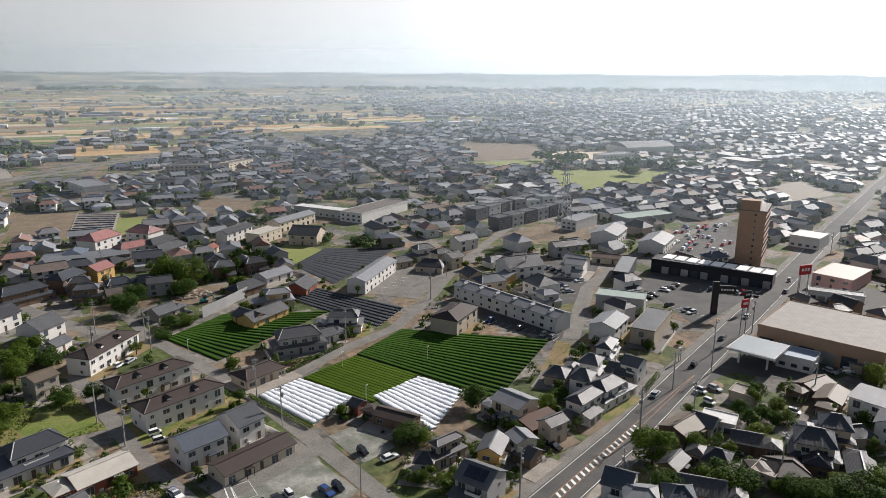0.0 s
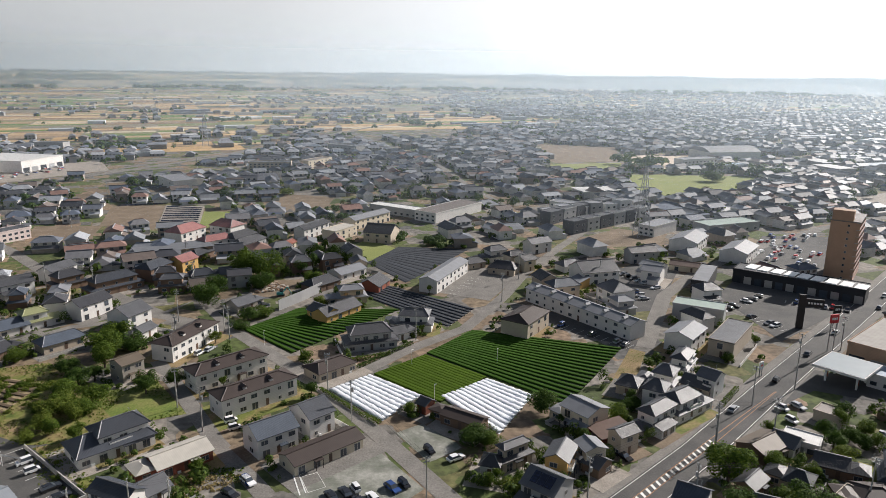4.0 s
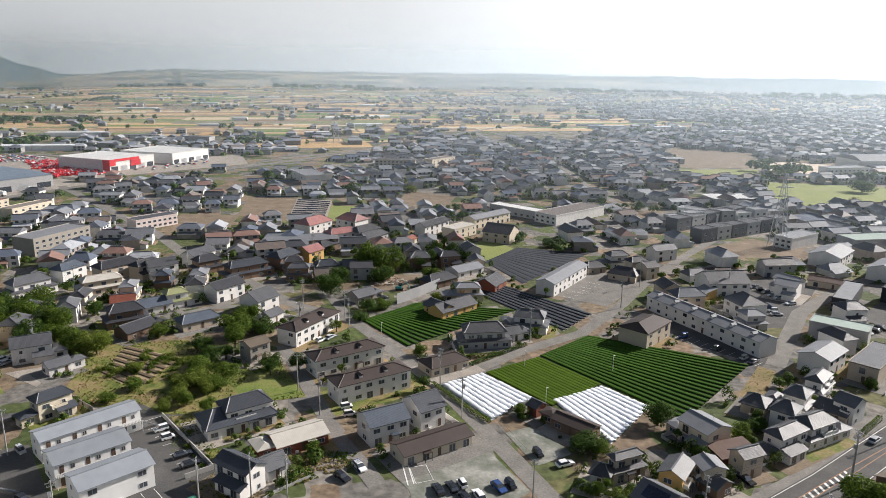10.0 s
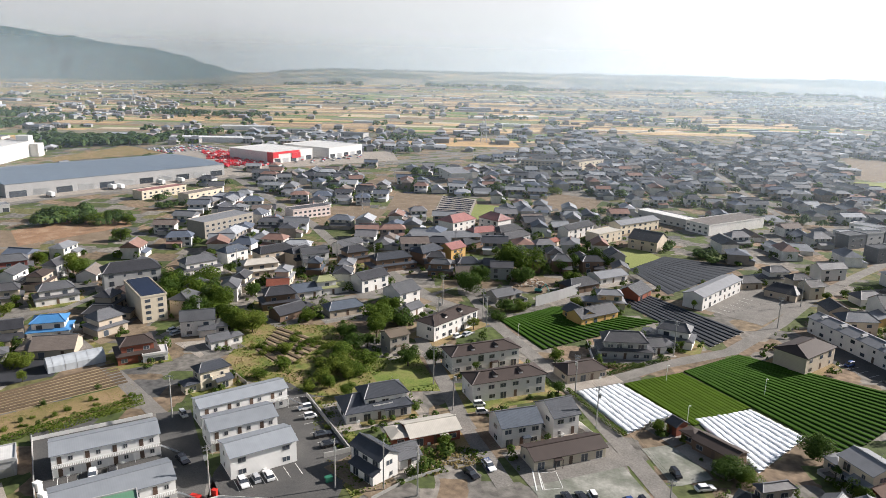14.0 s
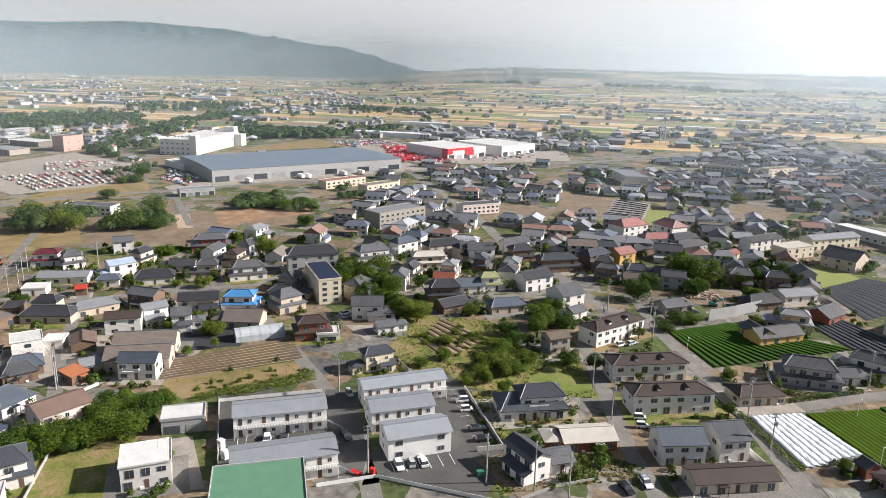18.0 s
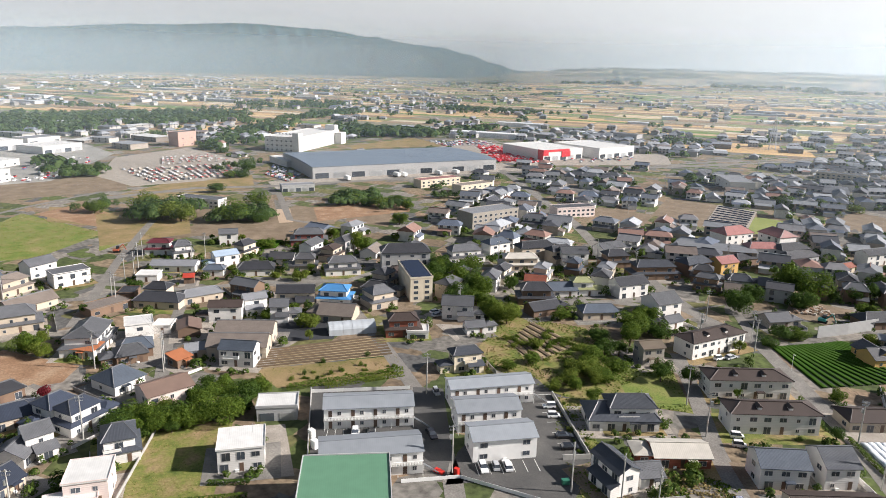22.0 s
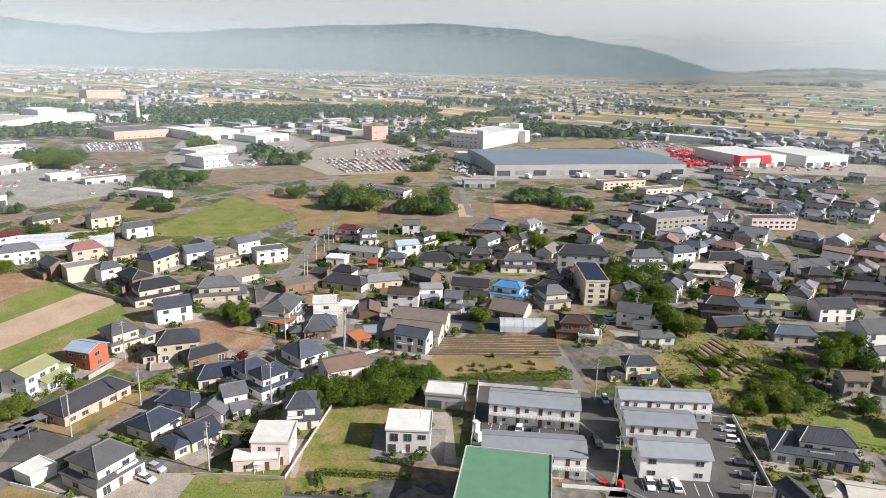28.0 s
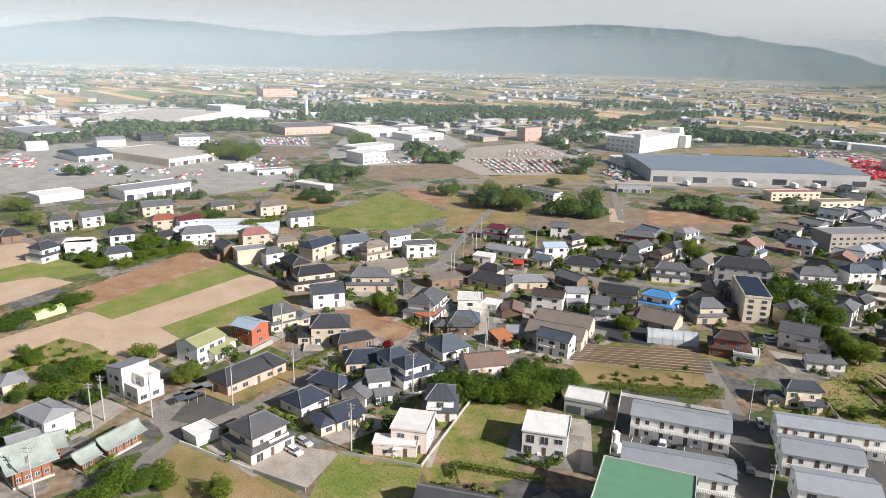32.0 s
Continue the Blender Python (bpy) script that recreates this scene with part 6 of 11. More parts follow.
def modern_house(x, y, rz, w, d):
    """White plastered house: tall half under a single pitch, lower half with a roof terrace."""
    keep_house(x, y, rz, w, d)
    e = tagged(new("house"), "white plastered modern house with pitched top and terrace", "house", "houses of the town")
    e.matrix_basis = pose(x, y, 0, 0, 0, rz)
    xm = w * 0.05
    bm = bmesh.new()
    hull(bm, [(-w / 2, -d / 2, 0), (xm, -d / 2, 0), (xm, d / 2, 0), (-w / 2, d / 2, 0), (-w / 2, -d / 2, 6.6), (xm, -d / 2, 8.2), (xm, d / 2, 8.2), (-w / 2, d / 2, 6.6)],
         ((0, 1, 5, 4), (1, 2, 6, 5), (2, 3, 7, 6), (3, 0, 4, 7), (4, 5, 6, 7), (3, 2, 1, 0)))
    part("wall", bm, WALL["white"], e)
    bm = bmesh.new()
    box(bm, xm + 0.003, -d / 2 + 0.4, 0, w / 2, d / 2, 3.2)
    part("lower_wall", bm, WALL["white"], e)
    bm = bmesh.new()
    box(bm, xm + 0.003, -d * 0.12, 3.2, w / 2 - 0.8, d / 2 - 0.3, 6.3)
    part("upper_wall", bm, WALL["white"], e)
    bm = bmesh.new()
    box(bm, xm + 0.01, -d * 0.12 - 0.2, 6.3, w / 2 - 0.6, d / 2 - 0.1, 6.5)
    part("roof", bm, ROOF["white"], e)
    bm = bmesh.new()
    hull(bm, [(-w / 2 - .2, -d / 2 - .2, 6.58), (xm + .2, -d / 2 - .2, 8.24), (xm + .2, d / 2 + .2, 8.24), (-w / 2 - .2, d / 2 + .2, 6.58),
              (-w / 2 - .2, -d / 2 - .2, 6.75), (xm + .2, -d / 2 - .2, 8.41), (xm + .2, d / 2 + .2, 8.41), (-w / 2 - .2, d / 2 + .2, 6.75)],
         ((0, 1, 5, 4), (1, 2, 6, 5), (2, 3, 7, 6), (3, 0, 4, 7), (4, 5, 6, 7), (3, 2, 1, 0)))
    part("pitched_roof", bm, ROOF["lgrey"], e)
    for q in ((xm + 0.01, -d / 2 + 0.4, w / 2, -d / 2 + 0.55), (w / 2 - 0.15, -d / 2 + 0.56, w / 2, d / 2)):
        bm = bmesh.new()
        box(bm, q[0], q[1], 3.2, q[2], q[3], 4.2)
        part("parapet", bm, WALL["white"], e)
    for u, z, k in ((-w * 0.35, 0.9, "small"), (-w * 0.15, 4.2, "wide"), (-w * 0.35, 4.2, "small"), (-w * 0.15, 0.8, "tall")):
        window(e, k, pose(u, -d / 2, z), True)
    for u, z, k in ((w * 0.2, 0.9, "wide"), (w * 0.38, 0.9, "small")):
        window(e, k, pose(u, -d / 2 + 0.4, z), True)
    window(e, "tall", pose(w * 0.22, -d * 0.12, 3.4), True)
    for v in (-d * 0.25, d * 0.2):
        window(e, "small", pose(-w / 2, v, 4.2, 0, 0, -90), True)
        window(e, "wide", pose(w / 2, v, 0.9, 0, 0, 90), True)


modern_house(-183.4, -36.5, 41.2, 13.4, 7.7)

block(-103.6, 66.0, 55.5, 18.0, 26.0, 8, WALL["grey"], HALLGREEN, "hall", "hall with wide green metal roof")


def apartment_tower(x, y, rz, w, d, storeys=8):
    """Brown tower: plain end wall, stacked balconies along one side, lift core above the roof."""
    keep_house(x, y, rz, w, d)
    h = storeys * 3.0
    e = tagged(new("apartment_tower"), "brown apartment tower with stacked balconies and a lift core", "apartment building")
    e.matrix_basis = pose(x, y, 0, 0, 0, rz)
    bm = bmesh.new()
    box(bm, -w / 2, -d / 2, 0, w / 2 - 1.4, d / 2, h)
    part("wall", bm, WALL["tan"], e)
    bm = bmesh.new()
    box(bm, -w / 2 - 0.1, -d / 2 - 0.1, h, w / 2 + 0.1, d / 2 + 0.1, h + 0.5)
    part("roof", bm, ROOF["lbrown"], e)
    bm = bmesh.new()
    box(bm, -w / 2 + 0.3, -d / 2 + 0.2, h + 0.5, w / 2 - 3, -d / 2 + 5, h + 5)
    part("lift_core", bm, WALL["tan"], e)
    for s in range(storeys):
        bm = bmesh.new()
        z = 3.0 * s
        box(bm, w / 2 - 1.4, -d / 2, z + 2.75, w / 2, d / 2, z + 2.95)
        fl = part("balcony", bm, CONCRETE, e)
        bm = bmesh.new()
        box(bm, w / 2 - 0.12, -d / 2, z + 2.95 if s else 0.0, w / 2, d / 2, z + 3.95 if s < storeys - 1 else z + 3.0)
        part("balustrade", bm, WALL["pinkbrick"], fl)
        n = max(3, int(d / 5))
        for i in range(n + 1):
            bm = bmesh.new()
            yy = -d / 2 + d * i / n
            box(bm, w / 2 - 1.4, min(max(yy - 0.08, -d / 2), d / 2 - 0.16), z, w / 2 - 0.13, min(max(yy - 0.08, -d / 2), d / 2 - 0.16) + 0.16, z + 2.75)
            part("partition", bm, WALL["tan"], fl)
        window(e, "small", pose(w * 0.12, -d / 2, z + 1.0), False)
    return e


apartment_tower(151.1, 332.8, -29.6, 11.7, 24.0, 9)
for sx in range(9):
    a, b = Vector((106.3, 317.1)), Vector((141.4, 291.3))
    p = a.lerp(b, sx / 8)
    bm = bmesh.new()
    box(bm, -2.2, -4, 0, 2.2, 4, 0.35)
    tagged(part("roof_light", bm, WHITE, None, "", pose(p.x, p.y, 6.13, 0, 0, math.degrees(math.atan2(b.y - a.y, b.x - a.x)))), "white raised roof light on the shop row", "roof light", "roof lights")



def walkup(x, y, rz, w, d, gallery=True):
    """Two-storey rental block: white walls, grey metal roof, open gallery with doors on the front."""
    keep_house(x, y, rz, w, d)
    H = 5.5
    e = tagged(new("apartment_row"), "white two-storey rental apartments with grey metal roof and gallery" if gallery else
               "white two-storey rental apartments with grey metal roof", "apartment building", "apartment rows")
    e.matrix_basis = pose(x, y, 0, 0, 0, rz)
    f = -d / 2 + (0.2 if gallery else 0.4)
    gy = -d / 2 - 0.85
    rise = d / 2 * 0.3
    bm = bmesh.new()
    hull(bm, [(-w / 2, f, 0), (w / 2, f, 0), (w / 2, d / 2, 0), (-w / 2, d / 2, 0), (-w / 2, f, H), (w / 2, f, H), (w / 2, d / 2, H), (-w / 2, d / 2, H),
              (-w / 2, (f + d / 2) / 2, H + rise * 0.8), (w / 2, (f + d / 2) / 2, H + rise * 0.8)],
         ((3, 2, 1, 0), (0, 1, 5, 4), (2, 3, 7, 6), (1, 2, 6, 9, 5), (3, 0, 4, 8, 7), (4, 5, 9, 8), (6, 7, 8, 9)))
    part("wall", bm, NEWWHITE, e)
    bm = bmesh.new()
    a = w / 2 + 0.3
    for q in (-1, 1):
        yb = q * (d / 2 + 0.25)
        pts = [(-a, yb, H), (a, yb, H), (a, 0, H + rise + .1), (-a, 0, H + rise + .1)]
        pts += [(p[0], p[1], p[2] + 0.15) for p in pts]
        fc = ((0, 1, 5, 4), (1, 2, 6, 5), (3, 0, 4, 7), (4, 5, 6, 7), (3, 2, 1, 0))
        hull(bm, pts, fc if q < 0 else [k[::-1] for k in fc])
    part("roof", bm, RENTROOF, e)
    bm = bmesh.new()
    ridge_cap(bm, a, H + rise + 0.25)
    part("ridge", bm, RENTROOF, e)
    n = max(2, round(w / 5.2))
    for s in range(2):
        for i in range(n):
            u = -w / 2 + w * (i + 0.5) / n
            if gallery:
                part("door", DOORMESH, None, e, at=pose(u - 1.2, f, 0.15 + 2.8 * s))
                window(e, "small", pose(u + 1.0, f, 0.95 + 2.8 * s), True)
                if s == 0 and i % 2 == 0:
                    part("air_conditioner", ACMESH, None, e, at=pose(u + 0.1, f, 0.05))
            elif i in (0, n - 1):
                window(e, "wide", pose(u, f, 0.9 + 2.8 * s), True)
            elif s == 0:
                part("air_conditioner", ACMESH, None, e, at=pose(u, f, 0.05))
        for side in (-1, 1):
            window(e, "small", pose(side * w / 2, 0.8, 1.0 + 2.8 * s, 0, 0, 90 * side), True)
    if gallery:
        bm = bmesh.new()
        box(bm, -w / 2, gy, 2.65, w / 2, f, 2.8)
        g = part("gallery_floor", bm, CONCRETE, e)
        bm = bmesh.new()
        for k in range(int(w / 0.35)):
            u = -w / 2 + 0.35 * k
            box(bm, u, gy + 0.02, 2.8, u + 0.16, gy + 0.06, 3.65)
        box(bm, -w / 2, gy, 3.6, w / 2, gy + 0.1, 3.74)
        part("railing", bm, WHITE, g)
        for i in range(n + 1):
            u = -w / 2 + 0.1 + (w - 0.2) * i / n
            bm = bmesh.new()
            box(bm, u - 0.06, gy + 0.02, 0, u + 0.06, gy + 0.14, 2.65)
            part("post", bm, WHITE, e)
        bm = bmesh.new()
        hull(bm, [(w / 2 + 0.1, gy, 2.55), (w / 2 + 4.0, gy, 0), (w / 2 + 4.3, gy, 0), (w / 2 + 0.1, gy, 2.8),
                  (w / 2 + 0.1, gy + 0.1, 2.55), (w / 2 + 4.0, gy + 0.1, 0), (w / 2 + 4.3, gy + 0.1, 0), (w / 2 + 0.1, gy + 0.1, 2.8)],
             ((0, 1, 2, 3), (7, 6, 5, 4), (3, 2, 6, 7), (0, 4, 5, 1)))
        fl = part("stringer", bm, STEEL, e)
        for k in range(13):
            bm = bmesh.new()
            box(bm, w / 2 + 0.1 + 0.28 * k, gy + 0.1, 2.7 - 0.2 * (k + 1) - 0.05, w / 2 + 0.38 + 0.28 * k, gy + 1.1, 2.7 - 0.2 * (k + 1))
            part("step", bm, STEEL, fl)
    return e


RENTROOF = material("rental_roof", (0.245, 0.265, 0.29), rough=0.6, spec=0.3, vary=0.15, grain=0.6, stain=0.15, bump=0.06, lines=((0, 0.45, 0.035),))
walkup(-125.6, 126.3, 62.2, 23.0, 7.2)
walkup(-116.7, 116.6, 59.4, 16.2, 8.8)
walkup(-104.8, 110.1, 60.8, 15.3, 8.9, gallery=False)
walkup(-136.3, 94.0, 57.2, 22.3, 8.4)
walkup(-118.4, 82.3, 60.2, 22.6, 9.3)

for plot in PLOTS:
    keep_house(*plot)


# ---- shrine ----
COPPER = material("copper_sheet", (0.27, 0.305, 0.285), rough=0.55, vary=0.3, grain=0.7, stain=0.35, bump=0.4, lines=((0, 0.5, 0.15), (1, 0.45, 0.12)))


def shrine_hall(x, y, rz, w, d, h, label):
    """Vermilion hall under a flared copper roof with open posts."""
    keep_house(x, y, rz, w, d)
    e = tagged(new("shrine_hall"), label, "shrine", "shrine halls")
    e.matrix_basis = pose(x, y, 0, 0, 0, rz)
    bm = bmesh.new()
    box(bm, -w / 2 + 0.5, -d / 2 + 0.5, 0, w / 2 - 0.5, d / 2 - 0.5, 0.5)
    part("plinth", bm, CONCRETE, e)
    bm = bmesh.new()
    box(bm, -w / 2 + 0.9, -d / 2 + 0.9, 0.5, w / 2 - 0.9, d / 2 - 0.9, h)
    part("wall", bm, SHRINERED, e)
    n = max(2, int(w / 2.2))
    for i in range(n + 1):
        bm = bmesh.new()
        tube(bm, 0.14, -w / 2 + 0.8 + (w - 1.6) * i / n, -d / 2 + 0.7, 0.5, h, 8)
        part("post", bm, SHRINERED, e)
    for i in range(n):
        window(e, "small", pose(-w / 2 + 0.9 + (w - 1.8) * (i + 0.5) / n, -d / 2 + 0.9, 1.2), True)
    bm = bmesh.new()
    m = 8
    prof = []
    for i in range(m + 1):
        k = i / m
        prof.append((-(d / 2 + 0.6) * (1 - k), h + 0.1 + (d * 0.32) * (k ** 1.6)))
    for s in (-1, 1):
        for (y0, z0), (y1, z1) in zip(prof, prof[1:]):
            a0 = w / 2 + 0.6
            pts = [(-a0, s * -y0, z0), (a0, s * -y0, z0), (a0, s * -y1, z1), (-a0, s * -y1, z1)]
            pts += [(p[0], p[1], p[2] + 0.2) for p in pts]
            f = ((0, 1, 5, 4), (1, 2, 6, 5), (3, 0, 4, 7), (4, 5, 6, 7), (3, 2, 1, 0))
            hull(bm, pts, f if s < 0 else [k[::-1] for k in f])
    bmesh.ops.remove_doubles(bm, verts=bm.verts[:], dist=0.002)
    part("roof", bm, COPPER, e)
    bm = bmesh.new()
    box(bm, -w / 2 - 0.7, -0.25, prof[-1][1] + 0.1, w / 2 + 0.7, 0.25, prof[-1][1] + 0.65)
    part("ridge", bm, COPPER, e)
    return e


shrine_hall(-154.9, -35.1, 139.2, 9.6, 5.0, 3.0, "long vermilion shrine hall under green copper roof")
shrine_hall(-147.9, -40.6, 138.6, 4.3, 4.1, 3.0, "small vermilion shrine gate under copper roof")
shrine_hall(-154.1, -48.3, 113.3, 4.0, 6.0, 3.5, "square shrine hall with steep copper roof")
shrine_hall(-148.2, -51.9, 122.6, 8.9, 10.0, 4.0, "main vermilion shrine hall with broad copper roof")


def canopy(x, y, rz, w, d):
    """Filling-station canopy on columns with pumps below."""
    keep_house(x, y, rz, w, d)
    e = tagged(new("filling_station_canopy"), "blue-grey filling station canopy on white columns", "canopy")
    e.matrix_basis = pose(x, y, 0, 0, 0, rz)
    bm = bmesh.new()
    box(bm, -w / 2, -d / 2, 4.9, w / 2, d / 2, 5.6)
    part("fascia", bm, WALL["white"], e)
    bm = bmesh.new()
    box(bm, -w / 2 + 0.3, -d / 2 + 0.3, 5.6, w / 2 - 0.3, d / 2 - 0.3, 5.66)
    part("roof", bm, STATIONROOF, e)
    for sx in (-0.3, 0.3):
        for sy in (-0.25, 0.25):
            bm = bmesh.new()
            box(bm, sx * w - 0.25, sy * d - 0.25, 0, sx * w + 0.25, sy * d + 0.25, 4.9)
            part("column", bm, WHITE, e)
        bm = bmesh.new()
        box(bm, sx * w - 1.2, -0.3, 0.1, sx * w - 0.6, 0.3, 1.7)
        part("fuel_pump", bm, WALL["redorange"], e)


canopy(100.7, 208.8, -42.1, 14.5, 15.3)


def greenhouse(x, y, rz, w, d, h, label, spans=1, mat=None):
    """Arched plastic tunnels side by side on a low base."""
    keep_house(x, y, rz, w, d)
    e = tagged(new("greenhouse"), label, "greenhouse")
    e.matrix_basis = pose(x, y, 0, 0, 0, rz)
    along = w >= d or spans > 1
    sd = (d if along else w) / spans
    ln = w if along else d
    for s in range(spans):
        bm = bmesh.new()
        n = 10
        c = -((d if along else w) / 2) + sd * (s + 0.5)
        rings = []
        for xx in (-ln / 2, ln / 2):
            ring = []
            for i in range(n + 1):
                a = math.pi * i / n
                px, pz = c - math.cos(a) * sd / 2, h * (0.35 + 0.65 * math.sin(a)) if 0 < i < n else 0.0
                ring.append(bm.verts.new((xx, px, pz) if along else (px, xx, pz)))
            rings.append(ring)
        for i in range(n):
            bm.faces.new((rings[0][i], rings[1][i], rings[1][i + 1], rings[0][i + 1]))
        bm.faces.new(rings[0])
        bm.faces.new(rings[1][::-1])
        bmesh.ops.recalc_face_normals(bm, faces=bm.faces[:])
        tn = part("tunnel", bm, mat or VINYL, e)
        for k in range(max(2, int(ln / 3))):
            t = -ln / 2 + ln * (k + 0.5) / max(2, int(ln / 3))
            bm = bmesh.new()
            pr = []
            for i in range(n + 1):
                a = math.pi * i / n
                px, pz = c - math.cos(a) * sd / 2 * 1.01, h * 1.01 * (0.35 + 0.65 * math.sin(a)) if 0 < i < n else 0.0
                pr.append([bm.verts.new((t + o, px, pz) if along else (px, t + o, pz)) for o in (-0.06, 0.06)])
            for i in range(n):
                bm.faces.new((pr[i][0], pr[i][1], pr[i + 1][1], pr[i + 1][0]))
            bmesh.ops.recalc_face_normals(bm, faces=bm.faces[:])
            part("hoop", bm, STEEL, tn)
    return e


VINYL = material("vinyl_sheet", (0.42, 0.45, 0.48), rough=0.3, vary=0.15, grain=0.6, stain=0.15, lines=((0, 2.0, 0.08),))
GREENVINYL = material("green_vinyl", (0.42, 0.52, 0.24), rough=0.4, vary=0.15, grain=0.6)
greenhouse(-190.4, 124.0, 65.1, 15.8, 7.0, 3.6, "arched greenhouse under grey-white plastic")
greenhouse(-247.0, -75.1, 135.7, 10.2, 4.5, 2.6, "arched tunnel under pale green plastic", 1, GREENVINYL)
greenhouse(-361.4, -23.4, 86.6, 49.7, 24.0, 3.0, "multi-span greenhouse with grey glazing", 5)
for q in range(11):
    greenhouse(-562.0 + 7.2 * q, 1192.0 + 8.0 * q, -44.0, 7.0, 34.0, 5.5, "white plastic tunnel in a row on the plain", 1, WHITE)


# ---- trees and shrubs ----
def crown_mesh(name, mat, seed, n, leaf, squash=0.8, lumps=9):
    """A crown of unit radius: many leaf clumps set in uneven lumps with gaps."""
    r = random.Random(seed)
    centres = []
    for _ in range(lumps):
        v = Vector((r.gauss(0, 1), r.gauss(0, 1), r.gauss(0, 0.8))).normalized() * r.uniform(0.25, 0.72)
        centres.append((Vector((v.x, v.y, v.z * squash)), r.uniform(0.28, 0.5)))
    verts, faces = [], []
    for _ in range(n):
        c, rad = r.choice(centres)
        v = Vector((r.gauss(0, 1), r.gauss(0, 1), r.gauss(0, 1))).normalized()
        p = c + v * rad * r.uniform(0.75, 1.05)
        nn = (v + Vector((r.gauss(0, .5), r.gauss(0, .5), r.gauss(0, .5) + 0.3))).normalized()
        u = nn.orthogonal().normalized()
        w = nn.cross(u)
        a = r.uniform(0, 6.28)
        u, w = u * math.cos(a) + w * math.sin(a), w * math.cos(a) - u * math.sin(a)
        s = leaf * r.uniform(0.6, 1.3)
        k = len(verts)
        verts += [p - u * s, p + w * s * 0.7, p + u * s, p - w * s * 0.7 + nn * s * 0.3]
        faces.append((k, k + 1, k + 2, k + 3))
    me = bpy.data.meshes.new(name)
    me.from_pydata([tuple(v) for v in verts], [], faces)
    me.materials.append(mat)
    return me


CROWNS = {k: [crown_mesh("crown", LEAF[k], 10 * i + j, 5200, 0.043, 0.8, 14) for j in range(3)] for i, k in enumerate(("dark", "green", "light"))}
CROWNS["red"] = [crown_mesh("crown", LEAF["red"], 77, 1400, 0.07)]
SHRUBS = {k: [crown_mesh("shrub", LEAF[k], 300 + 10 * i + j, 1100, 0.065, 0.7, 9) for j in range(2)] for i, k in enumerate(("dark", "green", "light"))}
bm = bmesh.new()
tube(bm, 0.09, 0, 0, 0, 0.62, 7, 0.05)
for k in range(4):
    a = k * 1.57 + 0.4
    v0, v1 = Vector((0, 0, 0.38 + 0.05 * k)), Vector((math.cos(a) * 0.42, math.sin(a) * 0.42, 0.72))
    for s in range(3):
        p, q = v0.lerp(v1, s / 3), v0.lerp(v1, (s + 1) / 3)
        o = Vector((-math.sin(a), math.cos(a), 0)) * 0.03
        up = Vector((0, 0, 0.03))
        hull(bm, [p - o, p + o, p + up, q - o * .7, q + o * .7, q + up * .7], ((0, 3, 5, 2), (1, 2, 5, 4), (0, 1, 4, 3)))
bm.normal_update()
TRUNK = bpy.data.meshes.new("trunk")
bm.to_mesh(TRUNK)
bm.free()
TRUNK.materials.append(BARK)
TREEWORD = {"dark": "dense dark green broadleaf tree", "green": "leafy green broadleaf tree", "light": "yellow-green leafy tree", "red": "small dark red maple tree"}


def tree(p, r, h, tone="green"):
    rr = random.Random(int(p[0] * 31 + p[1] * 17))
    e = tagged(new("tree"), TREEWORD[tone] + " with an uneven crown", "tree", "trees of the town")
    e.matrix_basis = pose(p[0], p[1], 0, 0, 0, rr.uniform(0, 360))
    part("trunk", TRUNK, None, e, at=Matrix.Diagonal((h * 0.5, h * 0.5, h * 0.95, 1)))
    part("crown", rr.choice(CROWNS[tone]), None, e, at=Matrix.Translation((0, 0, h - min(r * 0.72, h * 0.5))) @ Matrix.Diagonal((r * 1.05, r * rr.uniform(0.9, 1.1), min(r * 0.95, h * 0.62), 1)))
    return e


def shrub(p, r, tone="green", h=None):
    rr = random.Random(int(p[0] * 31 + p[1] * 17))
    h = h or r * 0.9
    o = new("shrub", rr.choice(SHRUBS[tone]))
    o.matrix_basis = pose(p[0], p[1], h * 0.42, 0, 0, rr.uniform(0, 360)) @ Matrix.Diagonal((r, r * rr.uniform(0.85, 1.15), h, 1))
    return tagged(o, "rounded %s garden shrub with small leaves" % {"dark": "dark green", "green": "green", "light": "light green"}[tone], "shrub", "garden shrubs")


tree((-217.1, 180.6), 6, 9, 'dark')
tree((-202.0, 175.2), 5.5, 8.5, 'green')
tree((-196.1, 185.6), 6, 9, 'dark')
tree((-212.7, 197.3), 6.5, 10, 'green')
tree((-227.0, 194.0), 5.5, 9, 'dark')
tree((-172.0, 172.8), 5.5, 7.5, 'green')
tree((-166.8, 175.8), 4.5, 6, 'light')
tree((-219.6, 188.6), 7, 10, 'dark')
tree((-204.6, 183.1), 7, 10, 'green')
tree((-202.7, 189.7), 6.5, 10, 'dark')
tree((-190.8, 184.7), 6, 9, 'green')
tree((-191.7, 173.0), 6, 8, 'dark')
tree((-179.5, 171.3), 6, 8, 'green')
tree((-169.4, 170.6), 6, 7, 'light')
tree((-163.2, 171.0), 5, 7, 'light')
tree((-190.5, 200.4), 3.5, 6, 'dark')
tree((-154.7, 190.1), 3.5, 5, 'green')
tree((-131.3, 198.6), 7, 9, 'green')
tree((-130.9, 208.0), 6, 8, 'green')
tree((-123.6, 205.0), 5, 7, 'dark')
tree((-124.5, 176.2), 5, 6, 'dark')
tree((-133.4, 185.0), 4, 5, 'dark')
tree((-121.4, 160.5), 6, 5, 'light')
tree((-114.6, 161.4), 5, 4, 'green')
tree((-114.6, 168.6), 5, 5, 'green')
tree((-119.0, 152.2), 4, 3.5, 'light')
tree((-123.9, 168.8), 5, 6, 'green')
tree((-135.7, 153.2), 3.5, 3.5, 'green')
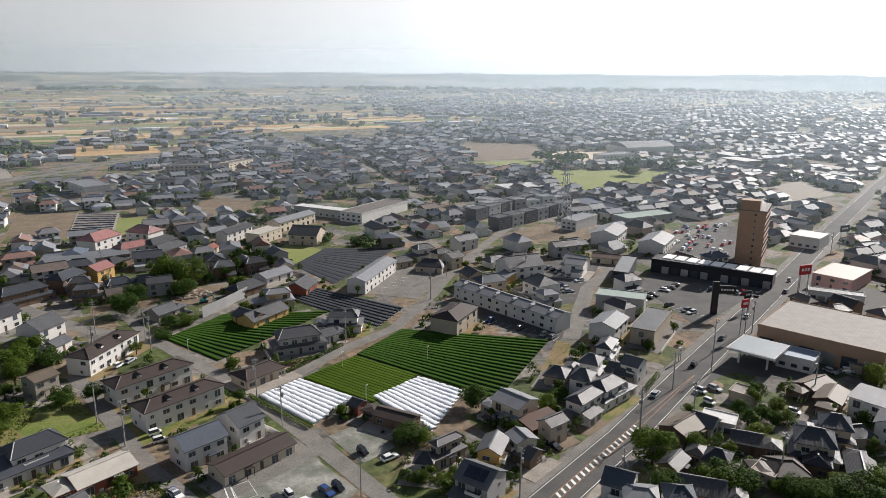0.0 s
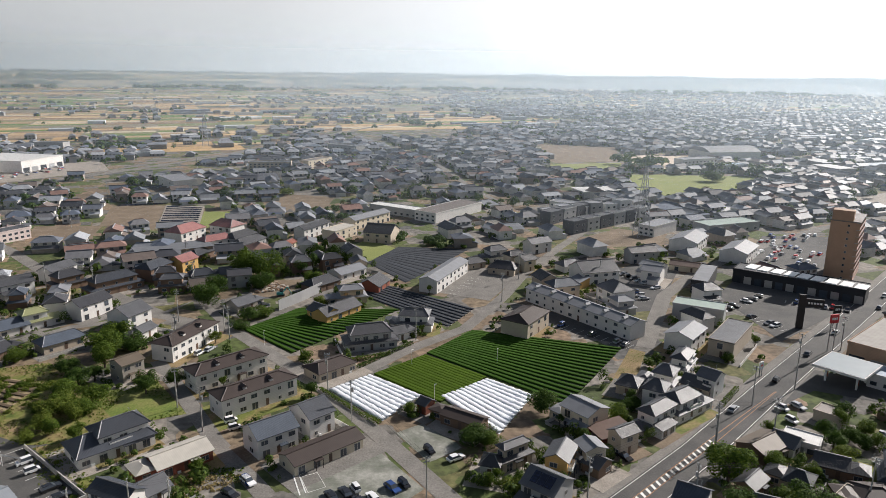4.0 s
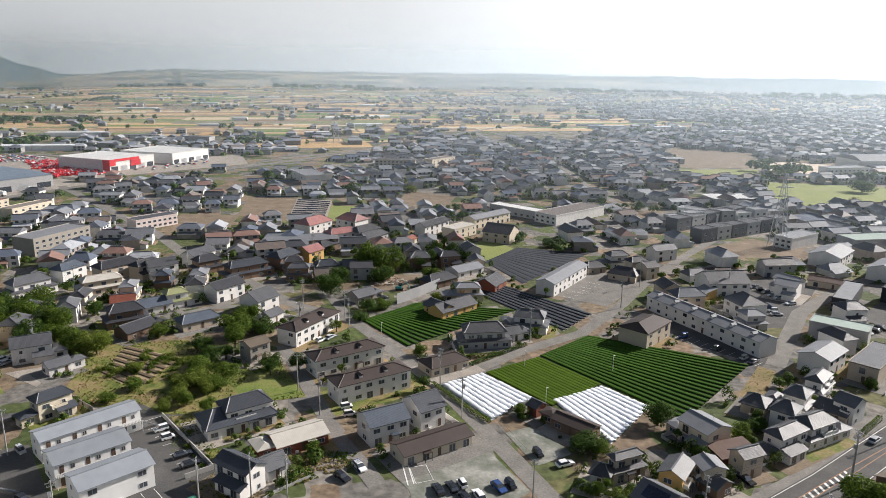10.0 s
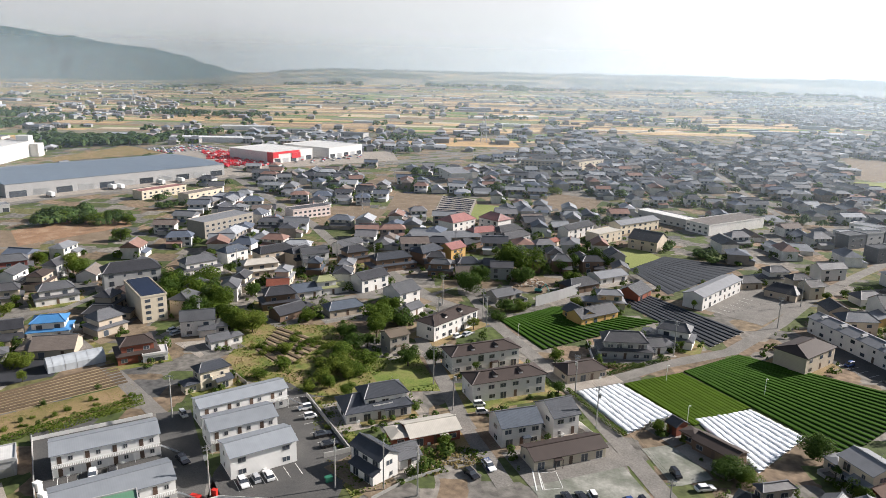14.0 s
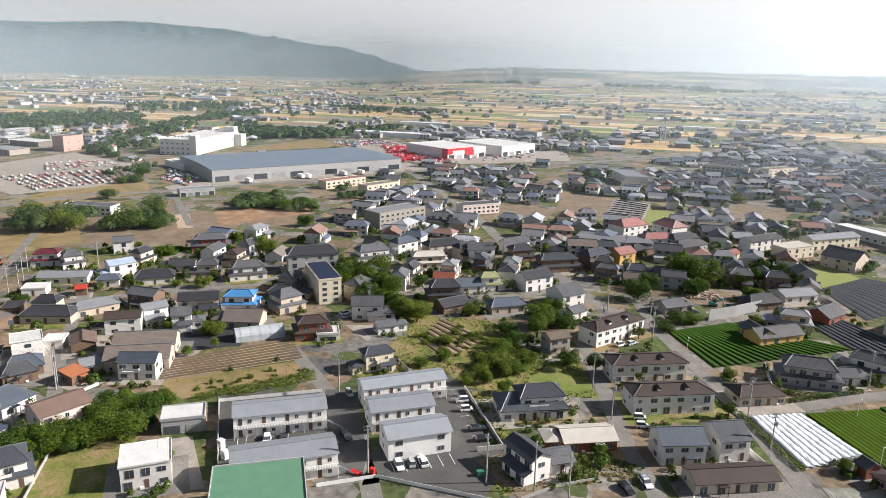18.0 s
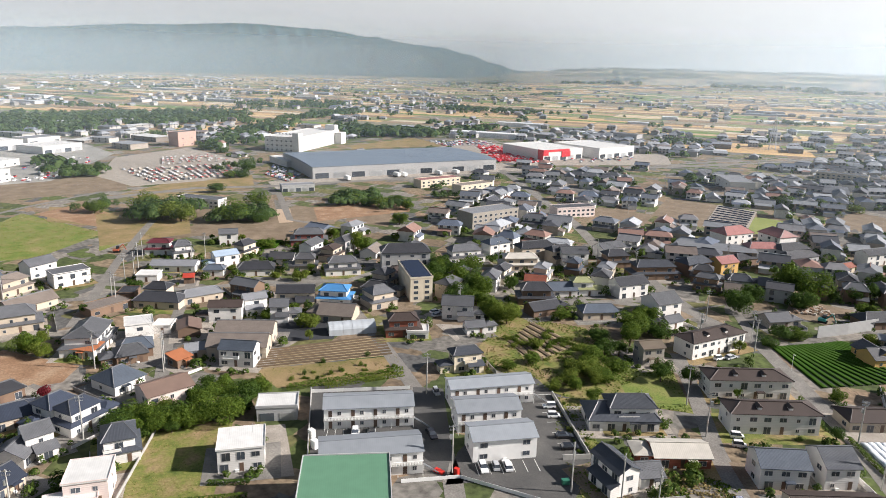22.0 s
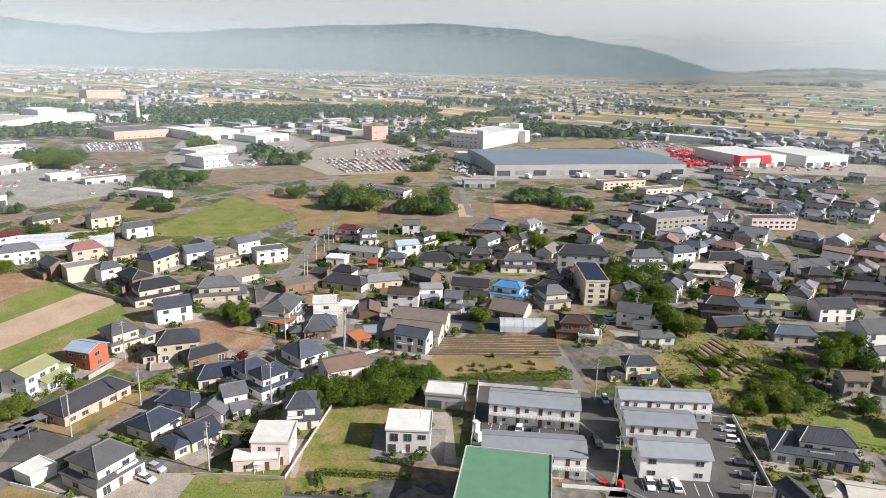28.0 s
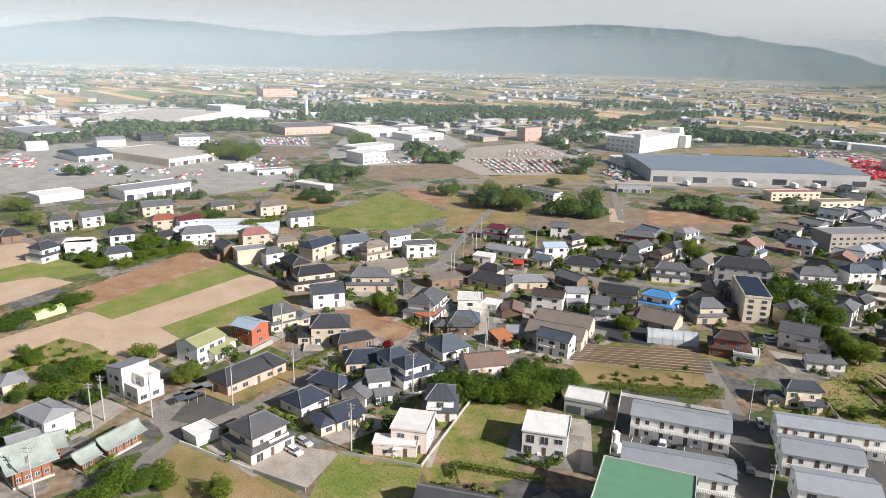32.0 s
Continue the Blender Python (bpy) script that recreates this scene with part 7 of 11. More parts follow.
tree((-142.2, 163.1), 3, 3.5, 'light')
tree((-136.0, 144.6), 3, 3, 'green')
tree((-96.2, 179.3), 3.5, 6, 'dark')
tree((-119.1, 251.2), 6, 9, 'dark')
tree((-121.3, 265.5), 5, 8, 'dark')
tree((-117.3, 291.7), 8, 12, 'green')
tree((-109.1, 290.2), 8, 12, 'green')
tree((-106.4, 275.3), 6, 9, 'dark')
tree((-109.4, 320.6), 5, 7, 'dark')
tree((-96.7, 299.4), 4.5, 8, 'dark')
tree((-93.0, 305.7), 4, 8, 'dark')
tree((-99.5, 332.5), 5, 6, 'dark')
tree((-88.1, 308.7), 4, 7, 'dark')
tree((-87.8, 326.3), 4, 7, 'dark')
tree((-80.0, 319.6), 4, 7, 'dark')
tree((-86.1, 282.5), 5, 6, 'green')
tree((-68.6, 266.9), 5, 6, 'dark')
tree((-75.4, 257.7), 3.5, 3.5, 'light')
tree((-97.0, 236.5), 4.5, 5, 'dark')
tree((-92.7, 241.3), 4, 4, 'green')
tree((-96.0, 227.4), 4, 4, 'dark')
tree((-65.0, 202.6), 2.5, 4, 'green')
tree((-168.2, 42.9), 5, 6, 'dark')
tree((-169.2, 48.0), 5, 6, 'green')
tree((-164.9, 50.7), 5, 6, 'green')
tree((-165.3, 54.6), 5, 6, 'dark')
tree((-160.4, 56.5), 4.5, 6, 'green')
tree((-160.7, 60.8), 5, 7, 'green')
tree((-161.8, 64.4), 5, 7, 'dark')
tree((-157.0, 66.0), 5, 7, 'green')
tree((-161.2, 70.4), 4.5, 6, 'dark')
tree((-169.1, 69.0), 4.5, 6, 'green')
tree((-165.2, 74.1), 4.5, 6, 'dark')
tree((-166.6, 78.9), 3.5, 4, 'green')
tree((-170.5, 63.3), 4.5, 6, 'dark')
tree((-163.9, 46.7), 4, 5, 'dark')
tree((-278.3, 80.5), 4, 5, 'dark')
tree((-216.5, 106.3), 3.5, 5, 'green')
tree((-202.9, 114.1), 4.5, 5, 'light')
tree((-217.9, 116.3), 3, 4, 'green')
tree((-263.3, 117.6), 2.5, 3, 'light')
tree((-258.2, 130.2), 2.5, 3.5, 'light')
tree((-249.5, 137.6), 4, 5, 'light')
tree((-302.7, 184.8), 4, 6, 'green')
tree((-278.4, 184.9), 5, 9, 'light')
tree((-269.7, 182.0), 4, 8, 'green')
tree((-287.3, 172.2), 4, 5, 'dark')
tree((-295.3, 166.6), 4, 4, 'green')
tree((-305.5, 149.6), 5, 5, 'green')
tree((-418.2, 130.0), 10, 12, 'light')
tree((-392.2, 130.9), 11, 12, 'light')
tree((-383.8, 137.9), 9, 11, 'light')
tree((-368.6, 161.6), 11, 12, 'green')
tree((-398.4, 190.1), 8, 10, 'green')
tree((-359.5, 172.5), 7, 9, 'dark')
tree((-455.7, 188.3), 6, 7, 'dark')
tree((-678.8, 273.6), 9, 10, 'dark')
tree((-646.5, 275.1), 7, 8, 'dark')
tree((-506.3, 230.3), 7, 8, 'dark')
tree((-506.8, 220.1), 6, 6, 'green')
tree((-529.0, 246.1), 7, 8, 'dark')
tree((-387.3, 243.7), 7, 7, 'dark')
tree((-373.7, 245.0), 7, 7, 'green')
tree((-363.5, 248.4), 7, 7, 'dark')
tree((-354.9, 252.7), 7, 7, 'green')
tree((-361.2, 268.0), 6, 7, 'dark')
tree((-340.0, 260.5), 5, 6, 'green')
tree((-309.7, 261.6), 6, 8, 'dark')
tree((-308.6, 232.5), 6, 7, 'green')
tree((-207.5, 475.9), 8, 9, 'dark')
tree((-226.9, 485.3), 9, 6, 'light')
tree((-192.9, 471.4), 6, 5, 'light')
tree((-168.5, 499.6), 7, 5, 'light')
tree((49.8, 148.2), 6.5, 9, 'green')
tree((49.5, 136.7), 4.5, 6, 'dark')
tree((64.9, 139.1), 6, 8, 'dark')
tree((61.1, 137.9), 5, 6, 'green')
tree((62.2, 155.3), 3.5, 5, 'green')
tree((80.2, 172.2), 3, 5, 'dark')
tree((86.1, 179.0), 3, 5, 'green')
tree((85.7, 170.8), 2.8, 4.5, 'dark')
tree((87.6, 168.2), 2.8, 4, 'dark')
tree((91.7, 169.2), 3, 4, 'green')
tree((80.7, 160.9), 3.5, 4, 'light')
tree((89.9, 184.0), 3, 5, 'dark')
tree((80.1, 166.5), 3, 5, 'dark')
tree((91.7, 175.7), 3, 4, 'green')
tree((89.7, 133.6), 6, 7, 'dark')
tree((97.5, 138.2), 5, 6, 'green')
tree((77.5, 135.6), 4, 5, 'dark')
tree((81.4, 133.5), 4, 5, 'dark')
tree((129.6, 192.8), 5, 7, 'light')
tree((88.5, 139.6), 3, 3, 'light')
tree((8.7, 177.3), 4.5, 7, 'dark')
tree((-7.6, 158.2), 4.8, 5, 'dark')
tree((-5.0, 157.9), 3.5, 4, 'green')
tree((23.0, 155.2), 3.2, 4.5, 'green')
tree((28.7, 174.9), 3.5, 5, 'green')
tree((33.3, 182.0), 3, 4, 'dark')
tree((1.2, 138.0), 3, 4, 'light')
tree((-104.4, 178.2), 3.6, 6, 'dark')
tree((119.2, 683.7), 11, 11, 'dark')
tree((109.6, 674.6), 9, 9, 'dark')
tree((167.3, 625.0), 10, 10, 'dark')
tree((222.4, 662.5), 11, 9, 'dark')
tree((233.0, 654.6), 12, 10, 'dark')
tree((119.5, 777.7), 8, 8, 'dark')
tree((-7.8, 1158.7), 14, 10, 'dark')
tree((95.5, 1248.3), 10, 8, 'dark')
tree((24.3, 333.9), 4, 5, 'dark')
tree((86.9, 491.1), 6, 6, 'dark')
tree((-234.4, 35.8), 5.5, 6, 'green')
tree((-228.1, 37.8), 4, 5, 'light')
tree((-206.5, -67.3), 3.5, 5, 'green')
tree((-182.9, -53.9), 4.5, 5, 'green')
tree((-184.3, -59.0), 4, 4, 'green')
tree((-195.2, -50.0), 5, 5, 'green')
tree((-195.0, -59.1), 5, 5, 'dark')
tree((-179.7, -45.8), 4, 6, 'dark')
tree((-186.3, -64.2), 3.5, 3, 'light')
tree((-163.4, -59.5), 4, 5, 'dark')
tree((-201.1, -55.8), 4, 4, 'dark')
tree((-140.1, -30.6), 5.5, 5, 'green')
tree((-140.5, -25.2), 4, 4, 'green')
tree((-134.9, -34.4), 4.5, 4, 'green')
tree((-131.7, -12.1), 3.5, 5, 'light')
tree((-137.9, -23.2), 3, 3, 'green')
tree((-198.0, 32.6), 2.5, 4, 'red')
tree((-186.4, -24.9), 4, 5, 'light')
tree((-189.7, -22.3), 3, 4, 'light')
tree((-204.6, -37.8), 4.5, 5, 'light')
tree((-239.5, -81.9), 5, 5, 'dark')
tree((-234.8, -83.6), 5, 5, 'dark')
tree((-245.8, -79.7), 4, 4, 'green')
tree((-247.8, -75.1), 4, 4, 'green')
tree((-254.2, -71.5), 5, 5, 'dark')
tree((-258.1, -67.1), 5, 4, 'green')
tree((-304.3, -68.3), 4, 4, 'green')
tree((-301.7, -61.3), 4, 4, 'light')
tree((-309.4, -56.0), 4, 4, 'green')
tree((-314.8, -50.1), 4, 4, 'light')
tree((-318.5, -43.6), 4, 4, 'green')
tree((-325.6, -39.7), 4, 4, 'light')
tree((-326.4, -55.1), 6, 8, 'green')
tree((-324.7, -63.2), 5, 6, 'dark')
tree((-324.7, -88.4), 4, 4, 'dark')
tree((-310.0, -78.2), 4, 4, 'green')
tree((-300.7, -71.8), 4, 4, 'green')
tree((-600.6, -43.8), 12, 12, 'light')
tree((-617.1, -35.8), 14, 13, 'light')
tree((-593.1, -25.7), 13, 12, 'light')
tree((-624.9, -20.1), 10, 11, 'green')
tree((-630.4, -55.1), 10, 10, 'green')
tree((-530.0, 29.5), 9, 8, 'dark')
tree((-521.4, 39.3), 9, 8, 'dark')
tree((-515.4, 49.1), 9, 8, 'dark')
tree((-508.9, 56.6), 7, 6, 'dark')
tree((-669.2, 76.7), 14, 16, 'light')
tree((-432.4, 106.0), 7, 8, 'green')
tree((-372.2, -42.0), 8, 7, 'green')
tree((-379.9, -31.6), 7, 6, 'dark')
tree((-415.0, -136.1), 9, 8, 'light')
tree((-384.0, -120.2), 8, 6, 'light')
tree((-360.4, -11.0), 7, 5, 'light')
tree((-365.7, -2.6), 6, 5, 'light')
tree((-428.3, 18.8), 7, 6, 'dark')
tree((-418.7, 28.3), 7, 6, 'dark')
tree((-529.3, -139.8), 6, 8, 'dark')
tree((-528.5, -128.9), 6, 8, 'dark')
tree((-530.2, -105.6), 5, 7, 'dark')
tree((-169.5, 49.1), 3, 5, 'green')
tree((-169.1, 53.2), 3, 5, 'light')
tree((-160.8, 54.6), 3.2, 5, 'green')
tree((-168.0, 62.0), 3, 5.5, 'green')
tree((-168.7, 66.6), 3, 5.5, 'green')
tree((-161.2, 65.8), 3, 5, 'light')
tree((-166.2, 71.1), 2.8, 5, 'green')
tree((-167.5, 76.1), 2.6, 4.5, 'green')
tree((-176.0, 68.0), 2.6, 5, 'dark')
tree((-175.2, 72.6), 2.6, 4.5, 'green')
tree((-160.2, 52.4), 2.4, 4, 'dark')
tree((-164.2, 46.0), 2.8, 4.5, 'green')
tree((-168.4, 43.5), 2.6, 4.5, 'light')
tree((-169.0, 79.8), 2.2, 4, 'light')
tree((-233.4, 34.9), 3.2, 6, 'green')
tree((-238.0, 40.5), 2.6, 5, 'light')
tree((-259.4, 57.5), 1.8, 4, 'dark')
tree((-212.4, 50.2), 1.6, 3, 'light')
tree((-204.9, 114.2), 2, 4, 'green')
tree((-191.8, 108.6), 1.8, 3.5, 'light')
tree((-217.3, 107.5), 1.8, 3.5, 'green')
tree((-219.0, 187.8), 4.5, 8, 'green')
tree((-212.6, 192.8), 4.5, 8, 'dark')
tree((-196.4, 187.7), 4.2, 7.5, 'green')
tree((-193.0, 178.5), 3.5, 6, 'green')
tree((-204.0, 178.9), 3.6, 6, 'dark')
tree((-171.9, 169.2), 3, 5.5, 'light')
tree((-124.5, 189.4), 4.4, 8, 'green')
tree((-121.9, 180.0), 3, 6, 'dark')
tree((-122.0, 162.2), 3, 5, 'green')
tree((-113.9, 157.7), 3, 4.5, 'light')
tree((-114.7, 150.0), 2.6, 4, 'green')
tree((-106.2, 147.9), 2.6, 4, 'green')
tree((-118.2, 145.4), 2.4, 3.5, 'light')
tree((-102.9, 174.1), 2.6, 5.5, 'dark')
tree((-200.3, -69.8), 2.2, 3.6, 'green')
tree((-204.6, -66.9), 2, 3.4, 'light')
tree((-195.1, -59.7), 2.2, 3.5, 'dark')
tree((-199.5, -56.6), 1.8, 3, 'green')
tree((-191.0, -50.6), 2, 3.2, 'light')
tree((-185.6, -60.1), 1.8, 3, 'green')
tree((-182.1, -64.2), 2, 3.4, 'dark')
tree((-181.7, -53.5), 1.6, 2.6, 'light')
tree((-214.0, -72.6), 1.8, 3, 'green')
tree((-168.3, -60.9), 2, 3.4, 'green')
tree((-137.8, -27.0), 2.4, 4, 'green')
tree((-136.4, -29.4), 2, 3.4, 'dark')


# clipped shrubs of the ornamental garden beside the shrine, of house gardens and of the young orchard
gr = random.Random(5)
GA, GB, GC, GD = (Vector(p) for p in ((-209.7, -75.4), (-222.5, -64.5), (-203.9, -47.0), (-188.0, -60.0)))
for _ in range(60):
    p = GA.lerp(GB, gr.random()).lerp(GD.lerp(GC, gr.random()), gr.random())
    shrub((p.x, p.y), gr.uniform(0.5, 1.3), gr.choice(("dark", "green", "light", "green")))
for p in ((-183.8, -10.2), (-181.4, -8.7), (-185.6, -4.6), (-186.3, -2.5), (-187.8, -0.3), (-192.5, 8.9), (-193.5, 10.8), (-195.0, 13.8), (-198.0, 17.2), (-179.9, -13.5), (-180.5, -12.1), (-168.3, -4.5), (-165.7, -2.6), (-164.3, -0.6), (-167.0, 4.7), (-191.6, -25.2), (-190.0, -26.8), (-189.1, -28.3), (-190.9, 11.9), (-190.0, 7.3)):
    shrub(p, gr.uniform(0.8, 1.5), gr.choice(("green", "light", "light")))
for p in ((-169.8, 94.4), (-173.5, 103.0), (-165.1, 103.9), (-165.1, 110.6), (-156.3, 114.5), (-156.4, 117.9), (-165.3, 100.3), (-163.8, 95.0), (-169.7, 116.3)):
    shrub(p, gr.uniform(0.7, 1.2), gr.choice(("green", "dark")), 1.6)

# garden shrubs round the houses
sr = random.Random(21)
made = 0
YARDS = (LANE, GRAVEL, GRAVEL, SOIL, DRYGRASS, WILD, LANE)


def free_of_houses(x, y):
    return all(math.hypot(x - q[0], y - q[1]) > max(q[3], q[4]) * 0.6 for q in PLOTS)


def carport(p, rz):
    e = tagged(new("carport"), "metal carport with a flat sheet roof", "carport", "carports")
    e.matrix_basis = pose(p[0], p[1], 0, 0, 0, rz)
    bm = bmesh.new()
    box(bm, -1.5, -2.6, 2.3, 1.5, 2.6, 2.4)
    part("roof", bm, sr.choice((STEEL, ROOF["bluegrey"], ROOF["lbrown"])), e)
    for sx, sy in ((-1.4, -2.3), (1.4, -2.3), (-1.4, 2.3), (1.4, 2.3)):
        bm = bmesh.new()
        box(bm, sx - 0.05, sy - 0.05, 0, sx + 0.05, sy + 0.05, 2.3)
        part("post", bm, STEEL, e)


def garden_shed(p, rz):
    e = tagged(new("garden_shed"), "small metal garden shed beside a house", "shed", "garden sheds")
    e.matrix_basis = pose(p[0], p[1], 0, 0, 0, rz)
    w, d, h = sr.uniform(1.4, 2.6), sr.uniform(1.0, 1.8), sr.uniform(1.8, 2.2)
    bm = bmesh.new()
    box(bm, -w / 2, -d / 2, 0, w / 2, d / 2, h)
    part("body", bm, sr.choice((WALL["cream"], WALL["grey"], WALL["beige"], WALL["brown"])), e)
    bm = bmesh.new()
    box(bm, -w / 2 - 0.1, -d / 2 - 0.1, h, w / 2 + 0.1, d / 2 + 0.1, h + 0.1)
    part("roof", bm, sr.choice((ROOF["lgrey"], ROOF["rust"], ROOF["bluegrey"])), e)


def garden(x, y, rz, w, d):
    """Yard surface under a house and low block walls on its open sides."""
    c, s = math.cos(radians(rz)), math.sin(radians(rz))
    def at(a, b):
        return (x + c * a - s * b, y + s * a + c * b)
    a, b = w / 2 + sr.uniform(1.5, 3.5), d / 2 + sr.uniform(1.5, 2.5)
    f = d / 2 + sr.uniform(2.5, 5.0)
    patch("yard", sr.choice(YARDS), 0.004, at(-a, -f), at(a, -f), at(a, b), at(-a, b), label="paved or planted yard of a house")
    spot = at(sr.choice((-1, 1)) * (w / 2 + 2.6), sr.uniform(-0.3, 0.2) * d)
    if free(*spot, 2.0):
        if sr.random() < 0.45:
            carport(spot, rz)
            keep([(spot[0] - 2, spot[1] - 2), (spot[0] + 2, spot[1] - 2), (spot[0] + 2, spot[1] + 2), (spot[0] - 2, spot[1] + 2)])
        else:
            garden_shed(spot, rz + sr.choice((0, 90)))
    for p, q in (((-a, -f), (a, -f)), ((-a, -f), (-a, b)), ((a, -f), (a, b))):
        p, q = Vector(at(*p)), Vector(at(*q))
        if sr.random() < 0.6 and all(free(*p.lerp(q, k / 5), 0.3) for k in range(6)):
            hh = sr.choice((0.8, 1.1, 1.5))
            wall_line("garden_wall", sr.choice((BLOCK, BLOCK, CONCRETE, WALL["white"])), hh, 0.14, p, q.lerp(p, sr.choice((0, 0, 0.3))))


def wall_line(name, mat, h, thick, *pts, label=""):
    bm = bmesh.new()
    for p, q in zip(pts, pts[1:]):
        p, q = Vector(p), Vector(q)
        dd = (q - p).normalized()
        n = Vector((-dd.y, dd.x)) * thick / 2
        v = [p - n - dd * thick / 2, q - n + dd * thick / 2, q + n + dd * thick / 2, p + n - dd * thick / 2]
        hull(bm, [(k.x, k.y, 0) for k in v] + [(k.x, k.y, h) for k in v], ((0, 1, 5, 4), (1, 2, 6, 5), (2, 3, 7, 6), (3, 0, 4, 7), (4, 5, 6, 7)))
    return tagged(part(name, bm, mat), label or "low block wall along a yard", name.replace("_", " "), "garden walls")


for plot in list(PLOTS):
    if math.hypot(plot[0], plot[1]) < 330:
        garden(*plot)


def hedge(a, b, h=1.2, thick=0.9, tone="dark"):
    """Clipped hedge of many small leaves."""
    a, b = Vector(a), Vector(b)
    ln = (b - a).length
    r = random.Random(int(ln * 100))
    verts, faces = [], []
    for _ in range(int(ln * 70)):
        face = r.choice((0, 0, 1, 2))
        u = r.uniform(-ln / 2, ln / 2)
        if face == 0:
            p, n = Vector((u, r.uniform(-.5, .5) * thick, h)), Vector((0, 0, 1))
        else:
            sgn = 1 if face == 1 else -1
            p, n = Vector((u, sgn * thick / 2, r.uniform(0, h))), Vector((0, sgn, 0))
        n = (n + Vector((r.gauss(0, .4), r.gauss(0, .4), r.gauss(0, .4)))).normalized()
        p += n * r.uniform(-0.08, 0.08)
        e1 = n.orthogonal().normalized() * r.uniform(0.1, 0.2)
        e2 = n.cross(e1)
        k = len(verts)
        verts += [tuple(p - e1), tuple(p + e2), tuple(p + e1), tuple(p - e2)]
        faces.append((k, k + 1, k + 2, k + 3))
    me = bpy.data.meshes.new("hedge")
    me.from_pydata(verts, [], faces)
    me.materials.append(LEAF[tone])
    o = new("hedge", me)
    m = (a + b) / 2
    o.matrix_basis = pose(m.x, m.y, 0, 0, 0, math.degrees(math.atan2(b.y - a.y, b.x - a.x)))
    return tagged(o, "clipped %s hedge along a plot" % {"dark": "dark green", "green": "green", "light": "light green"}[tone], "hedge", "hedges")


def weeds(n, size, tones, *corners):
    """Tufts of grass and weeds over a plot."""
    r = random.Random(int(corners[0][0] * 7 + n))
    pts = [Vector(c) for c in corners]
    lo = [min(p[i] for p in pts) for i in (0, 1)]
    hi = [max(p[i] for p in pts) for i in (0, 1)]
    for tone in tones:
        verts, faces = [], []
        for _ in range(n):
            x, y = r.uniform(lo[0], hi[0]), r.uniform(lo[1], hi[1])
            inside = False
            for p, q in zip(pts, pts[1:] + pts[:1]):
                if (p.y > y) != (q.y > y) and x < (q.x - p.x) * (y - p.y) / (q.y - p.y) + p.x:
                    inside = not inside
            if not inside or noise.noise((x * 0.11, y * 0.11, len(tone))) < -0.12:
                continue
            s0 = size * r.uniform(0.5, 1.6)
            for k in range(4):
                v = Vector((r.gauss(0, 1), r.gauss(0, 1), r.uniform(0.2, 1.6))).normalized()
                p = Vector((x, y, 0.03)) + Vector((v.x, v.y, v.z)) * s0 * 0.5
                u = v.orthogonal().normalized() * s0 * 0.4
                w = v.cross(u) * 0.7
                i = len(verts)
                verts += [tuple(p - u), tuple(p - w), tuple(p + u), tuple(p + w)]
                faces.append((i, i + 1, i + 2, i + 3))
        me = bpy.data.meshes.new("weeds")
        me.from_pydata(verts, [], faces)
        me.materials.append(LEAF[tone])
        tagged(new("weeds", me), "tufts of %s weeds on open ground" % {"dry": "dry straw-coloured", "green": "green", "light": "light green", "dark": "dark green"}[tone], "weeds", "", "stuff")


weeds(2400, 0.4, ("light", "dry", "green"), (-154.3, 149.2), (-168.3, 177.5), (-143.9, 190.8), (-96.0, 162.2), (-104.8, 148.6), (-114.4, 144.0), (-138.7, 141.3))
weeds(1300, 0.4, ("light", "dry", "green"), (-117.2, 141.2), (-104.8, 148.6), (-101.6, 138.0), (-73.8, 118.3), (-77.6, 108.9), (-92.9, 119.1))
weeds(1800, 0.2, ("dry", "light"), (-181.4, 84.4), (-164.6, 123.5), (-152.3, 118.4), (-166.5, 83.9))
weeds(2200, 0.16, ("light", "dry"), (-135.6, 29.8), (-163.3, 49.1), (-156.4, 66.5), (-126.6, 48.4), (-128.0, 30.7))
weeds(2400, 0.16, ("light",), (-127.9, 5.5), (-144.8, 11.9), (-134.9, 30.3), (-121.0, 26.4))
weeds(2000, 0.16, ("dry", "light"), (-148.9, -28.2), (-155.0, -22.7), (-140.3, -5.9), (-127.9, 5.5), (-129.4, -21.1))
weeds(900, 0.5, ("green", "dry"), (-73.0, 128.4), (-72.0, 139.5), (-60.8, 140.3), (-59.6, 135.1), (-70.2, 121.8))
weeds(900, 0.4, ("green", "light"), (-118.1, 171.3), (-104.6, 183.2), (-86.0, 164.0), (-100.1, 155.4))
weeds(1000, 0.2, ("dry", "light"), (26.2, 188.3), (39.6, 227.0), (44.4, 224.4), (33.6, 188.4))
weeds(2600, 0.35, ("light", "dry"), (-365.7, 8.7), (-452.9, 72.8), (-379.3, 96.9), (-347.0, 59.2))
for q in range(70):
    u, v = sr.random(), sr.random()
    p = Vector((-154.6, 157.2)).lerp(Vector((-100.7, 157.7)), u).lerp(Vector((-148.9, 185.7)), v * 0.7)
    if free_of_houses(p.x, p.y):
        shrub(p, sr.uniform(0.7, 2.2), sr.choice(("green", "light", "light", "green")))
for q in range(18):
    p = Vector((-105.7, 138.3)).lerp(Vector((-77.9, 114.4)), sr.random())
    shrub((p.x + sr.gauss(0, 2), p.y + sr.gauss(0, 2)), sr.uniform(0.5, 1.3), sr.choice(("green", "light", "dark")))
for q in range(24):
    p = Vector((-208.7, -71.2)).lerp(Vector((-182.6, -43.4)), sr.random())
    shrub((p.x + sr.gauss(0, 6), p.y + sr.gauss(0, 6)), sr.uniform(0.8, 2.0), sr.choice(("green", "light", "dark")))
